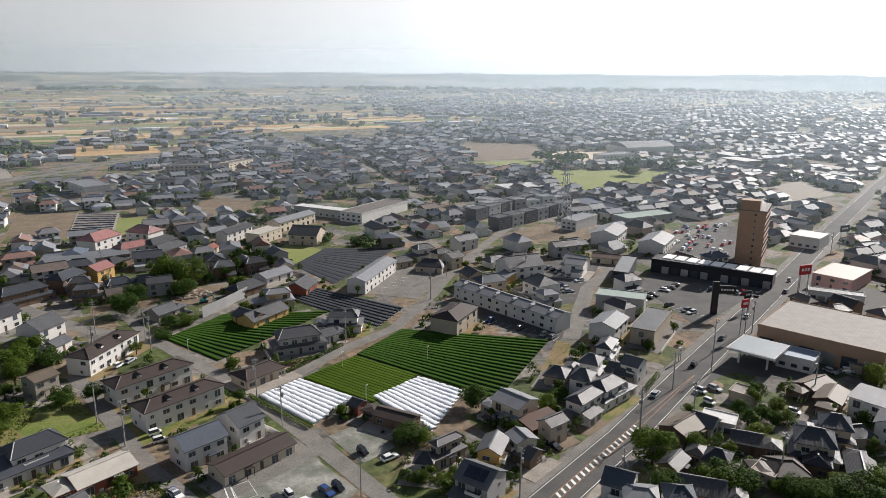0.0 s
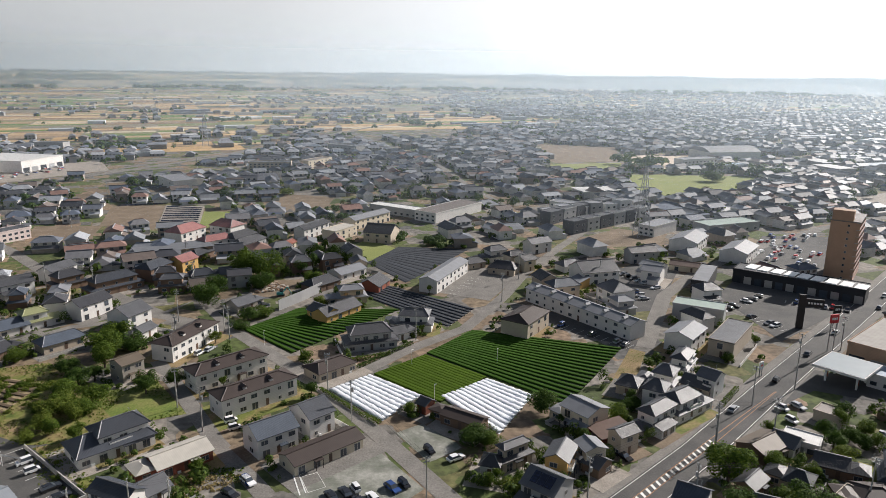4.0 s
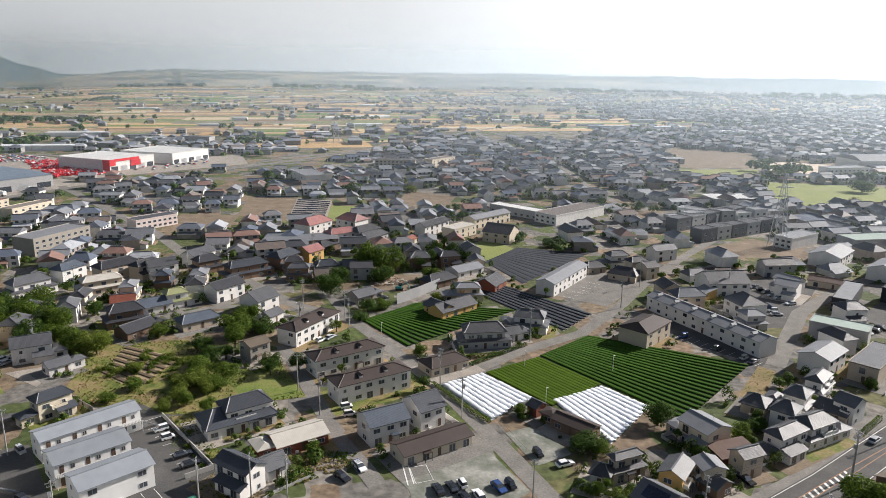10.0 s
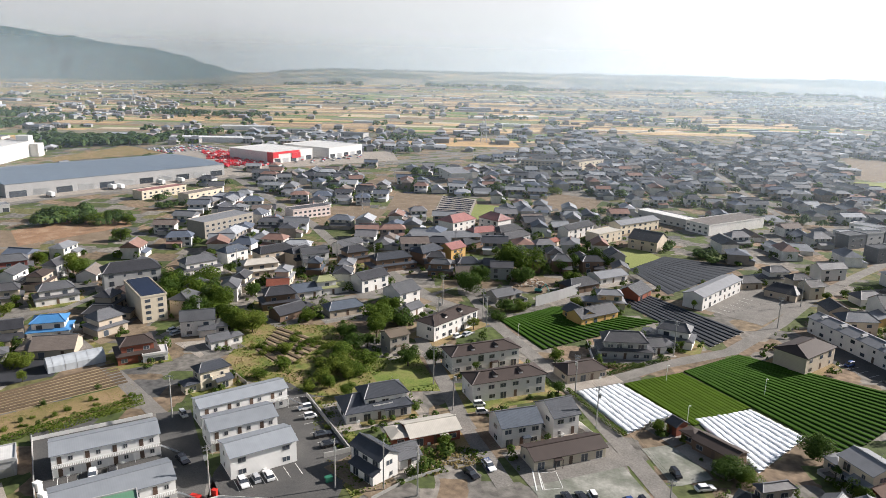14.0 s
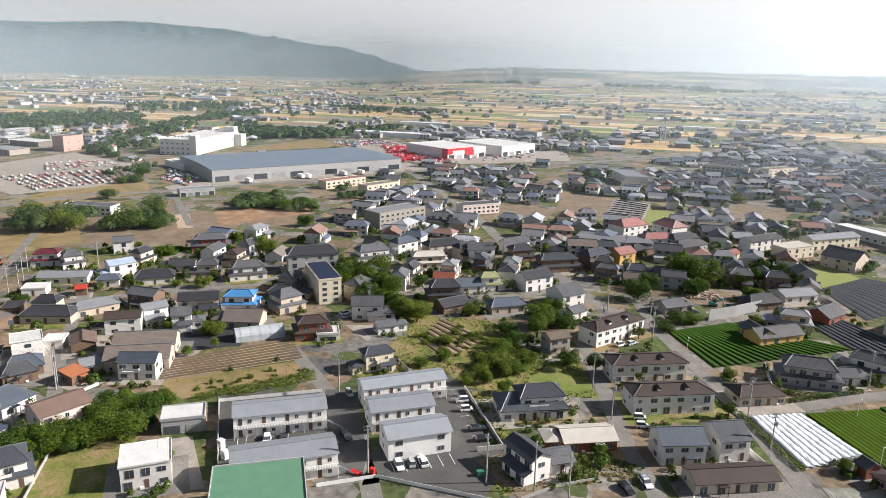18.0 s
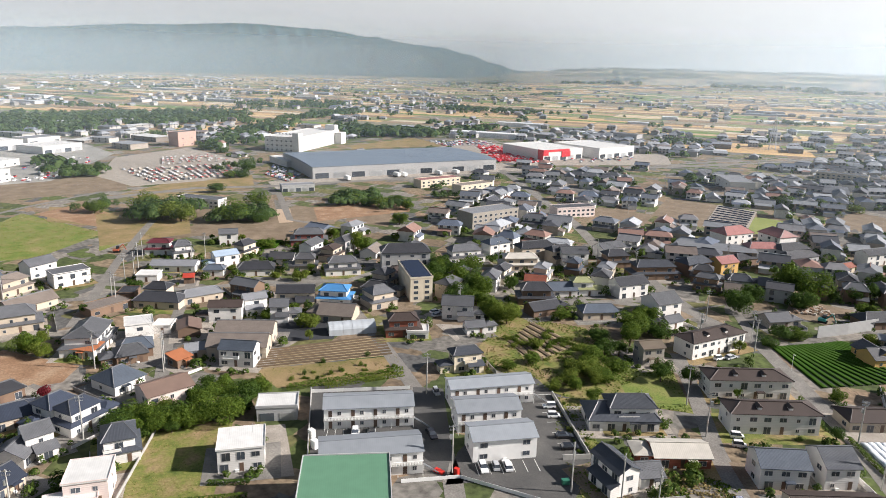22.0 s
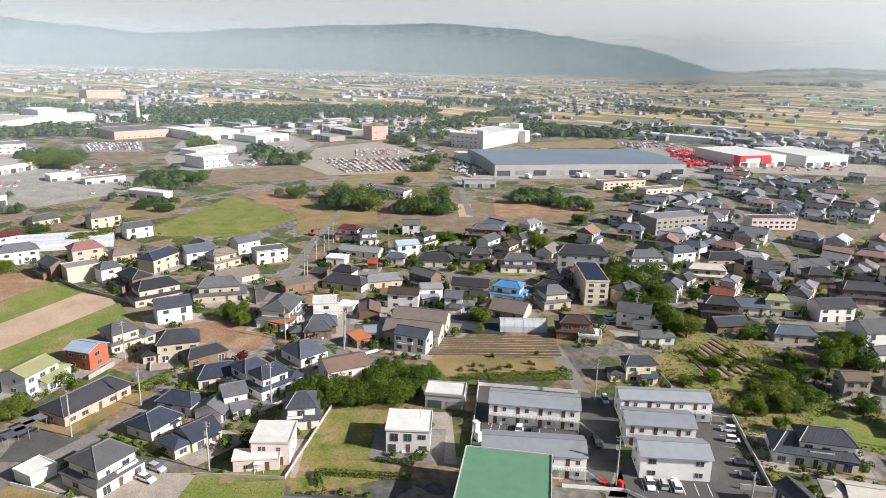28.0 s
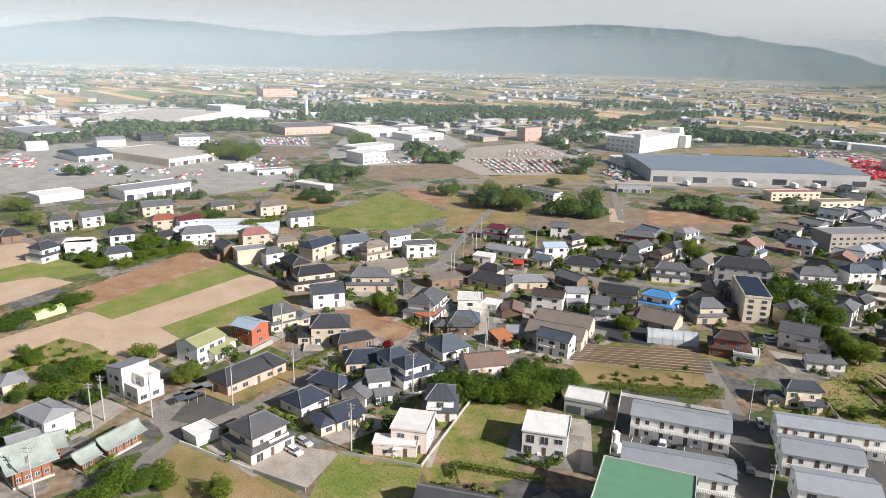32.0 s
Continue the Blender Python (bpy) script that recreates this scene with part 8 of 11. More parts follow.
for q in range(16):
    p = Vector((-170.2, 87.5)).lerp(Vector((-157.5, 118.5)), sr.random())
    shrub((p.x + sr.gauss(0, 1.5), p.y + sr.gauss(0, 1.5)), sr.uniform(0.5, 1.0), sr.choice(("light", "green")))
hedge((-134.1, 36.8), (-124.1, 55.2), 1.3, 1.1, "green")
hedge((-134.0, 50.4), (-128.7, 57.9), 1.0, 0.9)
hedge((-128.9, 36.5), (-133.6, 36.7), 1.2, 1.0)
hedge((-164.2, 85.5), (-153.9, 118.4), 1.3, 2.0, "green")
hedge((-159.0, 94.5), (-152.0, 117.0), 0.9, 2.0, "light")
hedge((-319.3, -25.9), (-314.4, -86.1), 2.2, 2.5, "green")
hedge((-294.9, -63.4), (-325.4, -36.2), 2.0, 2.5, "green")
hedge((-191.6, 4.3), (-200.8, 16.3), 1.2, 1.2, "light")
hedge((-144.7, -40.0), (-150.9, -35.1), 1.2, 1.2, "light")
hedge((-162.2, -47.7), (-167.4, -43.4), 1.1, 1.0, "green")
hedge((-47.7, 198.5), (-33.6, 221.4), 1.0, 1.2, "dark")
hedge((-67.2, 203.3), (-57.8, 194.3), 1.2, 1.2, "dark")
hedge((-39.0, 168.9), (-33.5, 165.0), 1.0, 1.2, "green")
hedge((-54.7, 183.1), (-39.0, 168.9), 0.8, 1.0, "green")
hedge((58.7, 186.8), (66.3, 198.6), 1.3, 1.2, "green")
hedge((-58.6, 199.4), (-39.2, 211.1), 1.1, 1.0, "green")
wall_line("apartment_wall", CONCRETE, 1.3, 0.25, (-116.4, 142.0), (-89.3, 124.3), (-92.9, 119.1), label="pale concrete wall round the apartment car park")
wall_line("apartment_wall", CONCRETE, 1.6, 0.2, (-158.3, 90.0), (-124.4, 69.3), label="pale concrete wall beside the apartments")
wall_line("apartment_fence", WHITE, 1.0, 0.08, (-158.3, 90.0), (-143.7, 113.0), label="white fence behind the apartment rows")
wall_line("apartment_fence", WHITE, 0.9, 0.08, (-108.8, 83.8), (-102.2, 95.0), (-87.3, 101.8), (-74.9, 107.4), label="white fence along the lane")
wall_line("panel_wall", WALL["grey"], 4.2, 0.2, (-89.3, 248.3), (-84.2, 260.3), (-79.5, 274.0), label="tall grey site hoarding of ribbed panels")
wall_line("retaining_wall", BLOCK, 1.3, 0.3, (-312.7, -25.4), (-285.6, -11.4), (-266.5, 3.0), (-254.7, 14.2), label="dark retaining wall beside the field")
wall_line("plot_wall", CONCRETE, 0.9, 0.2, (-134.9, 30.3), (-163.2, 49.6), label="low concrete edging of the empty plot")
wall_line("plot_wall", BLOCK, 0.7, 0.2, (-143.9, 13.1), (-134.9, 30.3), label="low block wall of the empty plot")
wall_line("plot_wall", WHITE, 0.9, 0.15, (-154.9, -22.3), (-139.5, -5.3), label="white fence along the garden plot")
wall_line("plot_wall", BLOCK, 1.0, 0.2, (-139.5, -5.3), (-130.9, 5.1), label="block wall along the garden plot")


# small things beside the apartments and at the clearing
def box_thing(name, p, rz, w, d, h, mat, label, category, lid=None):
    e = tagged(new(name), label, category)
    e.matrix_basis = pose(p[0], p[1], 0, 0, 0, rz)
    bm = bmesh.new()
    box(bm, -w / 2, -d / 2, 0.05, w / 2, d / 2, h)
    bmesh.ops.bevel(bm, geom=bm.edges[:], offset=0.04, segments=1, affect="EDGES")
    part("body", bm, mat, e)
    bm = bmesh.new()
    box(bm, -w / 2 - 0.06, -d / 2 - 0.06, h, w / 2 + 0.06, d / 2 + 0.06, h + 0.09)
    part("lid", bm, lid or mat, e)
    for s in (-1, 1):
        bm = bmesh.new()
        box(bm, s * w * 0.4 - 0.08, -d / 2, 0, s * w * 0.4 + 0.08, d / 2, 0.05)
        part("foot", bm, STEEL, e)
    return e


CRATERED = material("vending_red", (0.55, 0.03, 0.02), rough=0.4, vary=0.08)
BINGREEN = material("skip_green", (0.03, 0.16, 0.10), rough=0.5, vary=0.2, stain=0.25)
TEAL = material("excavator_teal", (0.05, 0.30, 0.28), rough=0.45, vary=0.15, stain=0.2)
box_thing("storage_box", (-137.6, 78.2), 5, 1.6, 1.2, 2.0, WHITE, "white metal storage box beside the apartments", "storage box")
box_thing("storage_box", (-132.7, 76.2), 5, 1.6, 1.2, 2.2, WHITE, "white metal storage box beside the apartments", "storage box")
box_thing("vending_machine", (-103.4, 95.1), 12, 1.1, 0.8, 1.8, CRATERED, "red vending machine at the car park edge", "vending machine")
# The red mat is built as a low raised box with feet.
box_thing("rubbish_rack", (-106.8, 92.9), 12, 2.4, 1.1, 0.5, CRATERED, "red mat beside the driveway, built as a low box", "rack")
box_thing("rubbish_skip", (-86.1, 111.8), 60, 1.6, 1.0, 1.2, BINGREEN, "green metal rubbish skip by the wall", "skip")


def excavator(p, rz, paint):
    """Small tracked digger with its arm folded down."""
    e = tagged(new("excavator"), "small teal excavator at rest on the cleared plot", "excavator")
    e.matrix_basis = pose(p[0], p[1], 0, 0, 0, rz)
    for s in (-1, 1):
        bm = bmesh.new()
        box(bm, -1.6, s * 0.9 - 0.25, 0, 1.6, s * 0.9 + 0.25, 0.7)
        bmesh.ops.bevel(bm, geom=bm.edges[:], offset=0.2, segments=2, affect="EDGES")
        part("track", bm, BLACKP, e)
    bm = bmesh.new()
    box(bm, -1.7, -1.1, 0.7, 1.0, 1.1, 1.6)
    bmesh.ops.bevel(bm, geom=bm.edges[:], offset=0.15, segments=2, affect="EDGES")
    body = part("body", bm, paint, e)
    bm = bmesh.new()
    box(bm, -0.4, 0.1, 1.6, 1.0, 1.05, 2.8)
    part("cab", bm, GLASS, body)
    bm = bmesh.new()
    hull(bm, [(0.8, -0.5, 1.4), (0.8, -0.1, 1.4), (2.8, -0.1, 3.6), (2.8, -0.5, 3.6), (0.8, -0.5, 1.9), (0.8, -0.1, 1.9), (2.6, -0.1, 4.0), (2.6, -0.5, 4.0)],
         ((0, 1, 2, 3), (7, 6, 5, 4), (0, 4, 5, 1), (1, 5, 6, 2), (2, 6, 7, 3), (3, 7, 4, 0)))
    boom = part("boom", bm, paint, e)
    bm = bmesh.new()
    hull(bm, [(2.6, -0.45, 3.9), (2.6, -0.15, 3.9), (4.0, -0.15, 1.2), (4.0, -0.45, 1.2), (3.0, -0.45, 3.9), (3.0, -0.15, 3.9), (4.3, -0.15, 1.2), (4.3, -0.45, 1.2)],
         ((0, 1, 2, 3), (7, 6, 5, 4), (0, 4, 5, 1), (1, 5, 6, 2), (2, 6, 7, 3), (3, 7, 4, 0)))
    part("arm", bm, paint, boom)
    bm = bmesh.new()
    hull(bm, [(3.4, -0.7, 0.2), (4.4, -0.7, 0.2), (4.4, 0.1, 0.2), (3.4, 0.1, 0.2), (3.8, -0.7, 1.2), (4.4, -0.7, 1.2), (4.4, 0.1, 1.2), (3.8, 0.1, 1.2)],
         ((0, 1, 5, 4), (1, 2, 6, 5), (2, 3, 7, 6), (3, 0, 4, 7), (4, 5, 6, 7), (3, 2, 1, 0)))
    part("bucket", bm, STEEL, boom)


BLACKP = material("black_panel", (0.018, 0.018, 0.02), rough=0.4, vary=0.08)
excavator((-94.6, 265.9), 15, TEAL)
excavator((-337.8, 91.0), 60, WALL["redorange"])
verts, faces = [], []
for _ in range(260):
    p = Vector((-107.7, 266.0)).lerp(Vector((-92.0, 275.4)), sr.random()).lerp(Vector((-105.2, 285.5)), sr.random() * 0.8)
    z, q = sr.uniform(0.1, 0.5), sr.uniform(0.2, 0.8)
    k = len(verts)
    for _c in range(8):
        i = _c
        verts.append((p.x + (q if i & 1 else -q) * sr.uniform(0.6, 1), p.y + (q * 0.6 if i & 2 else -q * 0.6) * sr.uniform(0.6, 1), z + 0.2 if i & 4 else 0.03))
    for fc in ((0, 1, 5, 4), (1, 3, 7, 5), (3, 2, 6, 7), (2, 0, 4, 6), (4, 5, 7, 6)):
        faces.append(tuple(k + m for m in fc))
me = bpy.data.meshes.new("rubble")
me.from_pydata(verts, [], faces)
me.materials.append(island_material("rubble_mix", ((0.35, 0.24, 0.16), (0.45, 0.38, 0.30), (0.30, 0.19, 0.12), (0.5, 0.47, 0.43), (0.22, 0.16, 0.12))))
tagged(new("rubble", me), "heap of broken timber and concrete rubble", "rubble", "", "stuff")


def street_lamp(p):
    """Slim field lamp on a pale post with a small head."""
    e = tagged(new("street_lamp"), "slim pale lamp post beside a tea field", "street lamp", "field lamps")
    e.matrix_basis = pose(p[0], p[1], 0)
    bm = bmesh.new()
    tube(bm, 0.06, 0, 0, 0, 5.2, 6)
    post = part("post", bm, WHITE, e)
    bm = bmesh.new()
    box(bm, -0.05, -0.1, 5.2, 0.55, 0.1, 5.32)
    part("head", bm, WHITE, post)


for p in ((-31.0, 203.7), (-4.4, 208.5), (-21.0, 179.9), (-197.0, 223.3), (-82.4, 213.3)):
    street_lamp(p)


for p, k in (((-174.0, -22.9), 30), ((-176.7, -21.2), 30), ((-179.3, -19.6), 30)):
    carport(p, k)


def signboard(p, rz, post_h, w, h, panel, label, stripe=None):
    """Roadside sign: two posts, a framed panel, plain bars for lettering."""
    e = tagged(new("roadside_sign"), label, "sign")
    e.matrix_basis = pose(p[0], p[1], 0, 0, 0, rz)
    for s in (-0.35, 0.35):
        bm = bmesh.new()
        tube(bm, 0.16, s * w, 0, 0, post_h + h, 8)
        part("post", bm, STEEL, e)
    bm = bmesh.new()
    box(bm, -w / 2, -0.25, post_h, w / 2, 0.25, post_h + h)
    b = part("panel", bm, panel, e)
    for k in range(3):
        bm = bmesh.new()
        box(bm, -w * 0.36 + k * w * 0.25, -0.29, post_h + h * 0.38, -w * 0.36 + k * w * 0.25 + w * 0.17, -0.25, post_h + h * 0.66)
        part("bar", bm, stripe or WHITE, b)
    return e


RED = material("red_panel", (0.50, 0.02, 0.03), rough=0.4, vary=0.08)
BLACKP = material("black_panel", (0.018, 0.018, 0.02), rough=0.4, vary=0.08)
signboard((146.5, 272.3), 20, 11.0, 6.0, 4.0, RED, "tall red roadside sign on two posts")
signboard((106.4, 233.8), 20, 10.0, 3.2, 3.0, RED, "roadside sign with red panel")
signboard((211.3, 359.9), 20, 9.0, 6.0, 3.6, BLACKP, "dark roadside sign on two posts")
signboard((76.2, 209.4), 40, 2.5, 1.6, 2.4, WHITE, "white upright sign beside the road", RED)
signboard((117.9, 258.0), 20, 5.5, 3.0, 3.0, BLACKP, "black car park sign on posts")


def pylon_sign(p, rz):
    e = tagged(new("pylon_sign"), "black angular pylon sign of the shops", "sign")
    e.matrix_basis = pose(p[0], p[1], 0, 0, 0, rz)
    bm = bmesh.new()
    box(bm, -1.2, -0.5, 0, 1.2, 0.5, 13)
    part("slab", bm, BLACKP, e)
    bm = bmesh.new()
    box(bm, 1.2, -0.4, 8.6, 7.2, 0.4, 11.6)
    a = part("arm", bm, BLACKP, e)
    for k in range(5):
        bm = bmesh.new()
        box(bm, 1.8 + k, -0.44, 9.7, 2.5 + k, -0.4, 10.4)
        part("bar", bm, WHITE, a)


pylon_sign((104.2, 255.2), -10)


def lattice_pylon(p, h, rz):
    """Steel transmission tower of braced legs and arms."""
    e = tagged(new("transmission_tower"), "grey steel lattice transmission tower with three cross-arms", "tower")
    e.matrix_basis = pose(p[0], p[1], 0, 0, 0, rz)
    def beam(bm, a, b, t=0.1):
        a, b = Vector(a), Vector(b)
        dd = (b - a).normalized()
        u = dd.orthogonal().normalized() * t
        v = dd.cross(u)
        hull(bm, [a - u - v, a + u - v, a + u + v, a - u + v, b - u - v, b + u - v, b + u + v, b - u + v], ((0, 1, 5, 4), (1, 2, 6, 5), (2, 3, 7, 6), (3, 0, 4, 7)))
    def half(z):
        return 3.2 * (1 - z / h) + 0.5
    for sx, sy in ((-1, -1), (1, -1), (1, 1), (-1, 1)):
        bm = bmesh.new()
        beam(bm, (sx * half(0), sy * half(0), 0), (sx * half(h), sy * half(h), h), 0.14)
        part("leg", bm, STEEL, e)
    lv = [h * k / 9 for k in range(10)]
    for z0, z1 in zip(lv, lv[1:]):
        for (ax, ay), (bx, by) in (((-1, -1), (1, -1)), ((1, -1), (1, 1)), ((1, 1), (-1, 1)), ((-1, 1), (-1, -1))):
            bm = bmesh.new()
            beam(bm, (ax * half(z0), ay * half(z0), z0), (bx * half(z1), by * half(z1), z1), 0.07)
            part("brace", bm, STEEL, e)
    for z in (h * 0.68, h * 0.8, h * 0.92):
        bm = bmesh.new()
        beam(bm, (-4.5, 0, z + 0.6), (4.5, 0, z + 0.6), 0.12)
        beam(bm, (-4.5, 0, z + 0.6), (0, 0, z + 1.6), 0.08)
        beam(bm, (4.5, 0, z + 0.6), (0, 0, z + 1.6), 0.08)
        part("cross_arm", bm, STEEL, e)


lattice_pylon((71.1, 400.1), 40, 15)
lattice_pylon((-997.9, 798.4), 45, 30)
lattice_pylon((-370.7, 807.0), 42, 30)


def solar_field(a, b, c, d, rows_n):
    """Ground-mounted solar tables in parallel rows."""
    a, b, c, d = (Vector(v) for v in (a, b, c, d))
    e = tagged(new("solar_farm"), "rows of dark solar tables on a fenced plot", "solar panels")
    for i in range(rows_n):
        p, q = a.lerp(d, (i + .5) / rows_n), b.lerp(c, (i + .5) / rows_n)
        u = (q - p).normalized()
        n = Vector((-u.y, u.x)) * 0.65
        bm = bmesh.new()
        hull(bm, [(*(p - n), 0.5), (*(q - n), 0.5), (*(q + n), 0.85), (*(p + n), 0.85), (*(p - n), 0.58), (*(q - n), 0.58), (*(q + n), 0.93), (*(p + n), 0.93)],
             ((0, 1, 5, 4), (1, 2, 6, 5), (2, 3, 7, 6), (3, 0, 4, 7), (4, 5, 6, 7), (3, 2, 1, 0)))
        t = part("table", bm, SOLAR, e)
        bm = bmesh.new()
        for k in range(5):
            m = p.lerp(q, (k + 0.5) / 5)
            tube(bm, 0.08, m.x, m.y, 0, 0.7, 6)
        part("support", bm, STEEL, t)


field(GRAVEL, "pale gravel under solar tables", (-205.1, 373.9), (-235.2, 444.6), (-208.0, 444.8), (-182.7, 380.6))
solar_field((-205.3, 376.2), (-186.3, 385.6), (-207.2, 439.8), (-232.5, 441.3), 9)
solar_field((-263.3, 431.9), (-234.7, 445.2), (-243.7, 468.6), (-267.6, 462.4), 3)
solar_field((-295.4, 503.1), (-264.2, 511.2), (-276.2, 541.7), (-305.8, 543.5), 4)


def town_row(p, q, n, h, d, label):
    """A terrace of dark town houses side by side, each with its own flat roof."""
    p, q = Vector(p), Vector(q)
    rz = math.degrees(math.atan2(q.y - p.y, q.x - p.x))
    for i in range(n):
        m = p.lerp(q, (i + 0.5) / n)
        w = (q - p).length / n
        block(m.x, m.y, rz, w - 1.2, d, h, WALL["grey"] if i % 2 else DARKSIDING, ROOF["dgrey"], "town_house", label, rows=2, cols=2)


DARKSIDING = material("dark_siding", (0.10, 0.105, 0.12), rough=0.6, vary=0.15, lines=((0, 0.4, 0.2),))
white_a, white_b = Vector((14.4, 438.3)), Vector((85.2, 483.8))
for i in range(7):
    m = white_a.lerp(white_b, (i + 0.5) / 7)
    block(m.x, m.y, math.degrees(math.atan2((white_b - white_a).y, (white_b - white_a).x)), 9.5, 8, 6.2 + 1.6 * (i % 2), NEWWHITE if i % 3 else WALL["grey"], ROOF["lgrey"],
          "town_house", "white modern terraced town house with flat roof", rows=2, cols=2)
block(224.8, 803.9, 20.0, 62.0, 40.0, 9, WALL["white"], ROOF["lgrey"], "school_hall", "large school sports hall with a shallow grey roof", curve=4.5)
block(172.3, 708.6, 30.0, 42.0, 14.0, 10, WALL["white"], ROOF["lgrey"], "school", "white three-storey school building with long window rows", rows=3, cols=9)
block(197.5, 690.5, 30.0, 36.0, 13.0, 7, WALL["white"], ROOF["lblue"], "school", "white two-storey school wing beside the rice field", rows=2, cols=7)
town_row((29.4, 399.1), (81.9, 456.2), 6, 7.5, 8, "dark grey terraced town house")
town_row((17.2, 424.1), (61.9, 482.0), 5, 7.5, 8, "dark grey terraced town house")
block(82.0, 410.3, -39.6, 9.7, 25.7, 6, WALL["white"], ROOF["lgrey"], "apartment_block", "white two-storey apartment block beside the terrace", rows=2, cols=3)
block(36.0, 468.1, -26.8, 26.6, 10.0, 6, WALL["white"], ROOF["lgrey"], "apartment_block", "white two-storey apartment block behind the terrace", rows=2, cols=6)
block(124.2, 424.5, 28.1, 38.1, 14.0, 5, WALL["grey"], ROOF["copper"], "hall", "low hall with pale green roof", rows=1, cols=6)
for x, y, rz, w, d in list(PLOTS):
    if math.hypot(x, y) > 360:
        continue
    for _ in range(6):
        side = sr.choice((-1, 1))
        if sr.random() < 0.6:
            lx, ly = sr.uniform(-0.6, 0.6) * w, -d / 2 - sr.uniform(1.2, 3.5)
        else:
            lx, ly = side * (w / 2 + sr.uniform(1.0, 3.0)), sr.uniform(-0.5, 0.5) * d
        c, s = math.cos(radians(rz)), math.sin(radians(rz))
        p = (x + c * lx - s * ly, y + s * lx + c * ly)
        if free(p[0], p[1], 0.4) and made < 190:
            made += 1
            if sr.random() < 0.3:
                tree(p, sr.uniform(1.3, 2.2), sr.uniform(3, 5), sr.choice(("dark", "green", "green", "light")))
            else:
                shrub(p, sr.uniform(0.6, 1.6), sr.choice(("dark", "dark", "green", "light")))


# ---- cars ----
def car_kit(color, van):
    bm = bmesh.new()
    L, W = (4.6, 1.75) if not van else (3.4, 1.48)
    hb = 0.85 if not van else 0.95
    x = L / 2
    prof = [(-x, 0.3), (-x, hb * 0.95), (-x + 0.15, hb), (x - 1.1, hb), (x - 0.1, hb * 0.8), (x, 0.55), (x, 0.3)]
    for s in (-1, 1):
        f = [bm.verts.new((p, s * W / 2, z)) for p, z in prof]
        bm.faces.new(f if s < 0 else f[::-1])
    bm.verts.ensure_lookup_table()
    n = len(prof)
    for i in range(n):
        j = (i + 1) % n
        bm.faces.new((bm.verts[j], bm.verts[i], bm.verts[n + i], bm.verts[n + j]))
    top = 1.45 if not van else 1.75
    c0, c1, t0, t1 = (-x + 0.25, x - 1.25, -x + 0.7, x - 2.0) if not van else (-x + 0.08, x - 0.7, -x + 0.2, x - 1.15)
    bm2 = bmesh.new()
    a, b = W / 2 - 0.06, W / 2 - 0.2
    hull(bm2, [(c0, -a, hb), (c1, -a, hb), (c1, a, hb), (c0, a, hb), (t0, -b, top - .06), (t1, -b, top - .06), (t1, b, top - .06), (t0, b, top - .06)],
         ((0, 1, 5, 4), (1, 2, 6, 5), (2, 3, 7, 6), (3, 0, 4, 7), (4, 5, 6, 7)))
    bmesh.ops.recalc_face_normals(bm, faces=bm.faces[:])
    bm3 = bmesh.new()
    hull(bm3, [(t0 - .04, -b - .03, top - .06), (t1 + .04, -b - .03, top - .06), (t1 + .04, b + .03, top - .06), (t0 - .04, b + .03, top - .06),
               (t0 + .06, -b + .05, top), (t1 - .06, -b + .05, top), (t1 - .06, b - .05, top), (t0 + .06, b - .05, top)],
         ((0, 1, 5, 4), (1, 2, 6, 5), (2, 3, 7, 6), (3, 0, 4, 7), (4, 5, 6, 7), (3, 2, 1, 0)))
    out = []
    for name, q, m in (("body", bm, color), ("glazing", bm2, GLASS), ("roof_panel", bm3, color)):
        metre_uv(q)
        me = bpy.data.meshes.new(name)
        q.to_mesh(me)
        q.free()
        me.materials.append(m)
        out.append(me)
    return out, L, W


bm = bmesh.new()
bmesh.ops.create_cone(bm, cap_ends=True, segments=12, radius1=0.31, radius2=0.31, depth=0.2, matrix=Matrix.Rotation(math.pi / 2, 4, "X"))
WHEEL = bpy.data.meshes.new("wheel")
bm.to_mesh(WHEEL)
bm.free()
WHEEL.materials.append(material("tyre", (0.02, 0.02, 0.02), rough=0.8))
CARCOL = {"white": (0.80, 0.80, 0.80), "silver": (0.45, 0.46, 0.48), "black": (0.015, 0.015, 0.018), "blue": (0.03, 0.07, 0.22), "red": (0.42, 0.02, 0.02), "grey": (0.14, 0.14, 0.15)}
CARMAT = {k: material("car_paint_" + k, c, rough=0.25, spec=0.6, vary=0.05, coat=0.6) for k, c in CARCOL.items()}
CARS = {}
for k in CARCOL:
    for van in (False, True):
        CARS[k, van] = car_kit(CARMAT[k], van)


def car(p, rz, color="white", van=False, state="parked"):
    (mb, mg, mt), L, W = CARS[color, van]
    e = tagged(new("car"), "%s %s %s on the asphalt" % (state, color, "kei van" if van else "hatchback car"), "car", "cars")
    e.matrix_basis = pose(p[0], p[1], 0.07, 0, 0, rz)
    part("body", mb, None, e)
    part("glazing", mg, None, e)
    part("roof_panel", mt, None, e)
    for sx in (-0.3, 0.31):
        for sy in (-1, 1):
            part("wheel", WHEEL, None, e, at=Matrix.Translation((sx * L, sy * (W / 2 - 0.1), 0.31)))
    return e


cr = random.Random(5)


def heading(a, b):
    return math.degrees(math.atan2(b[1] - a[1], b[0] - a[0]))


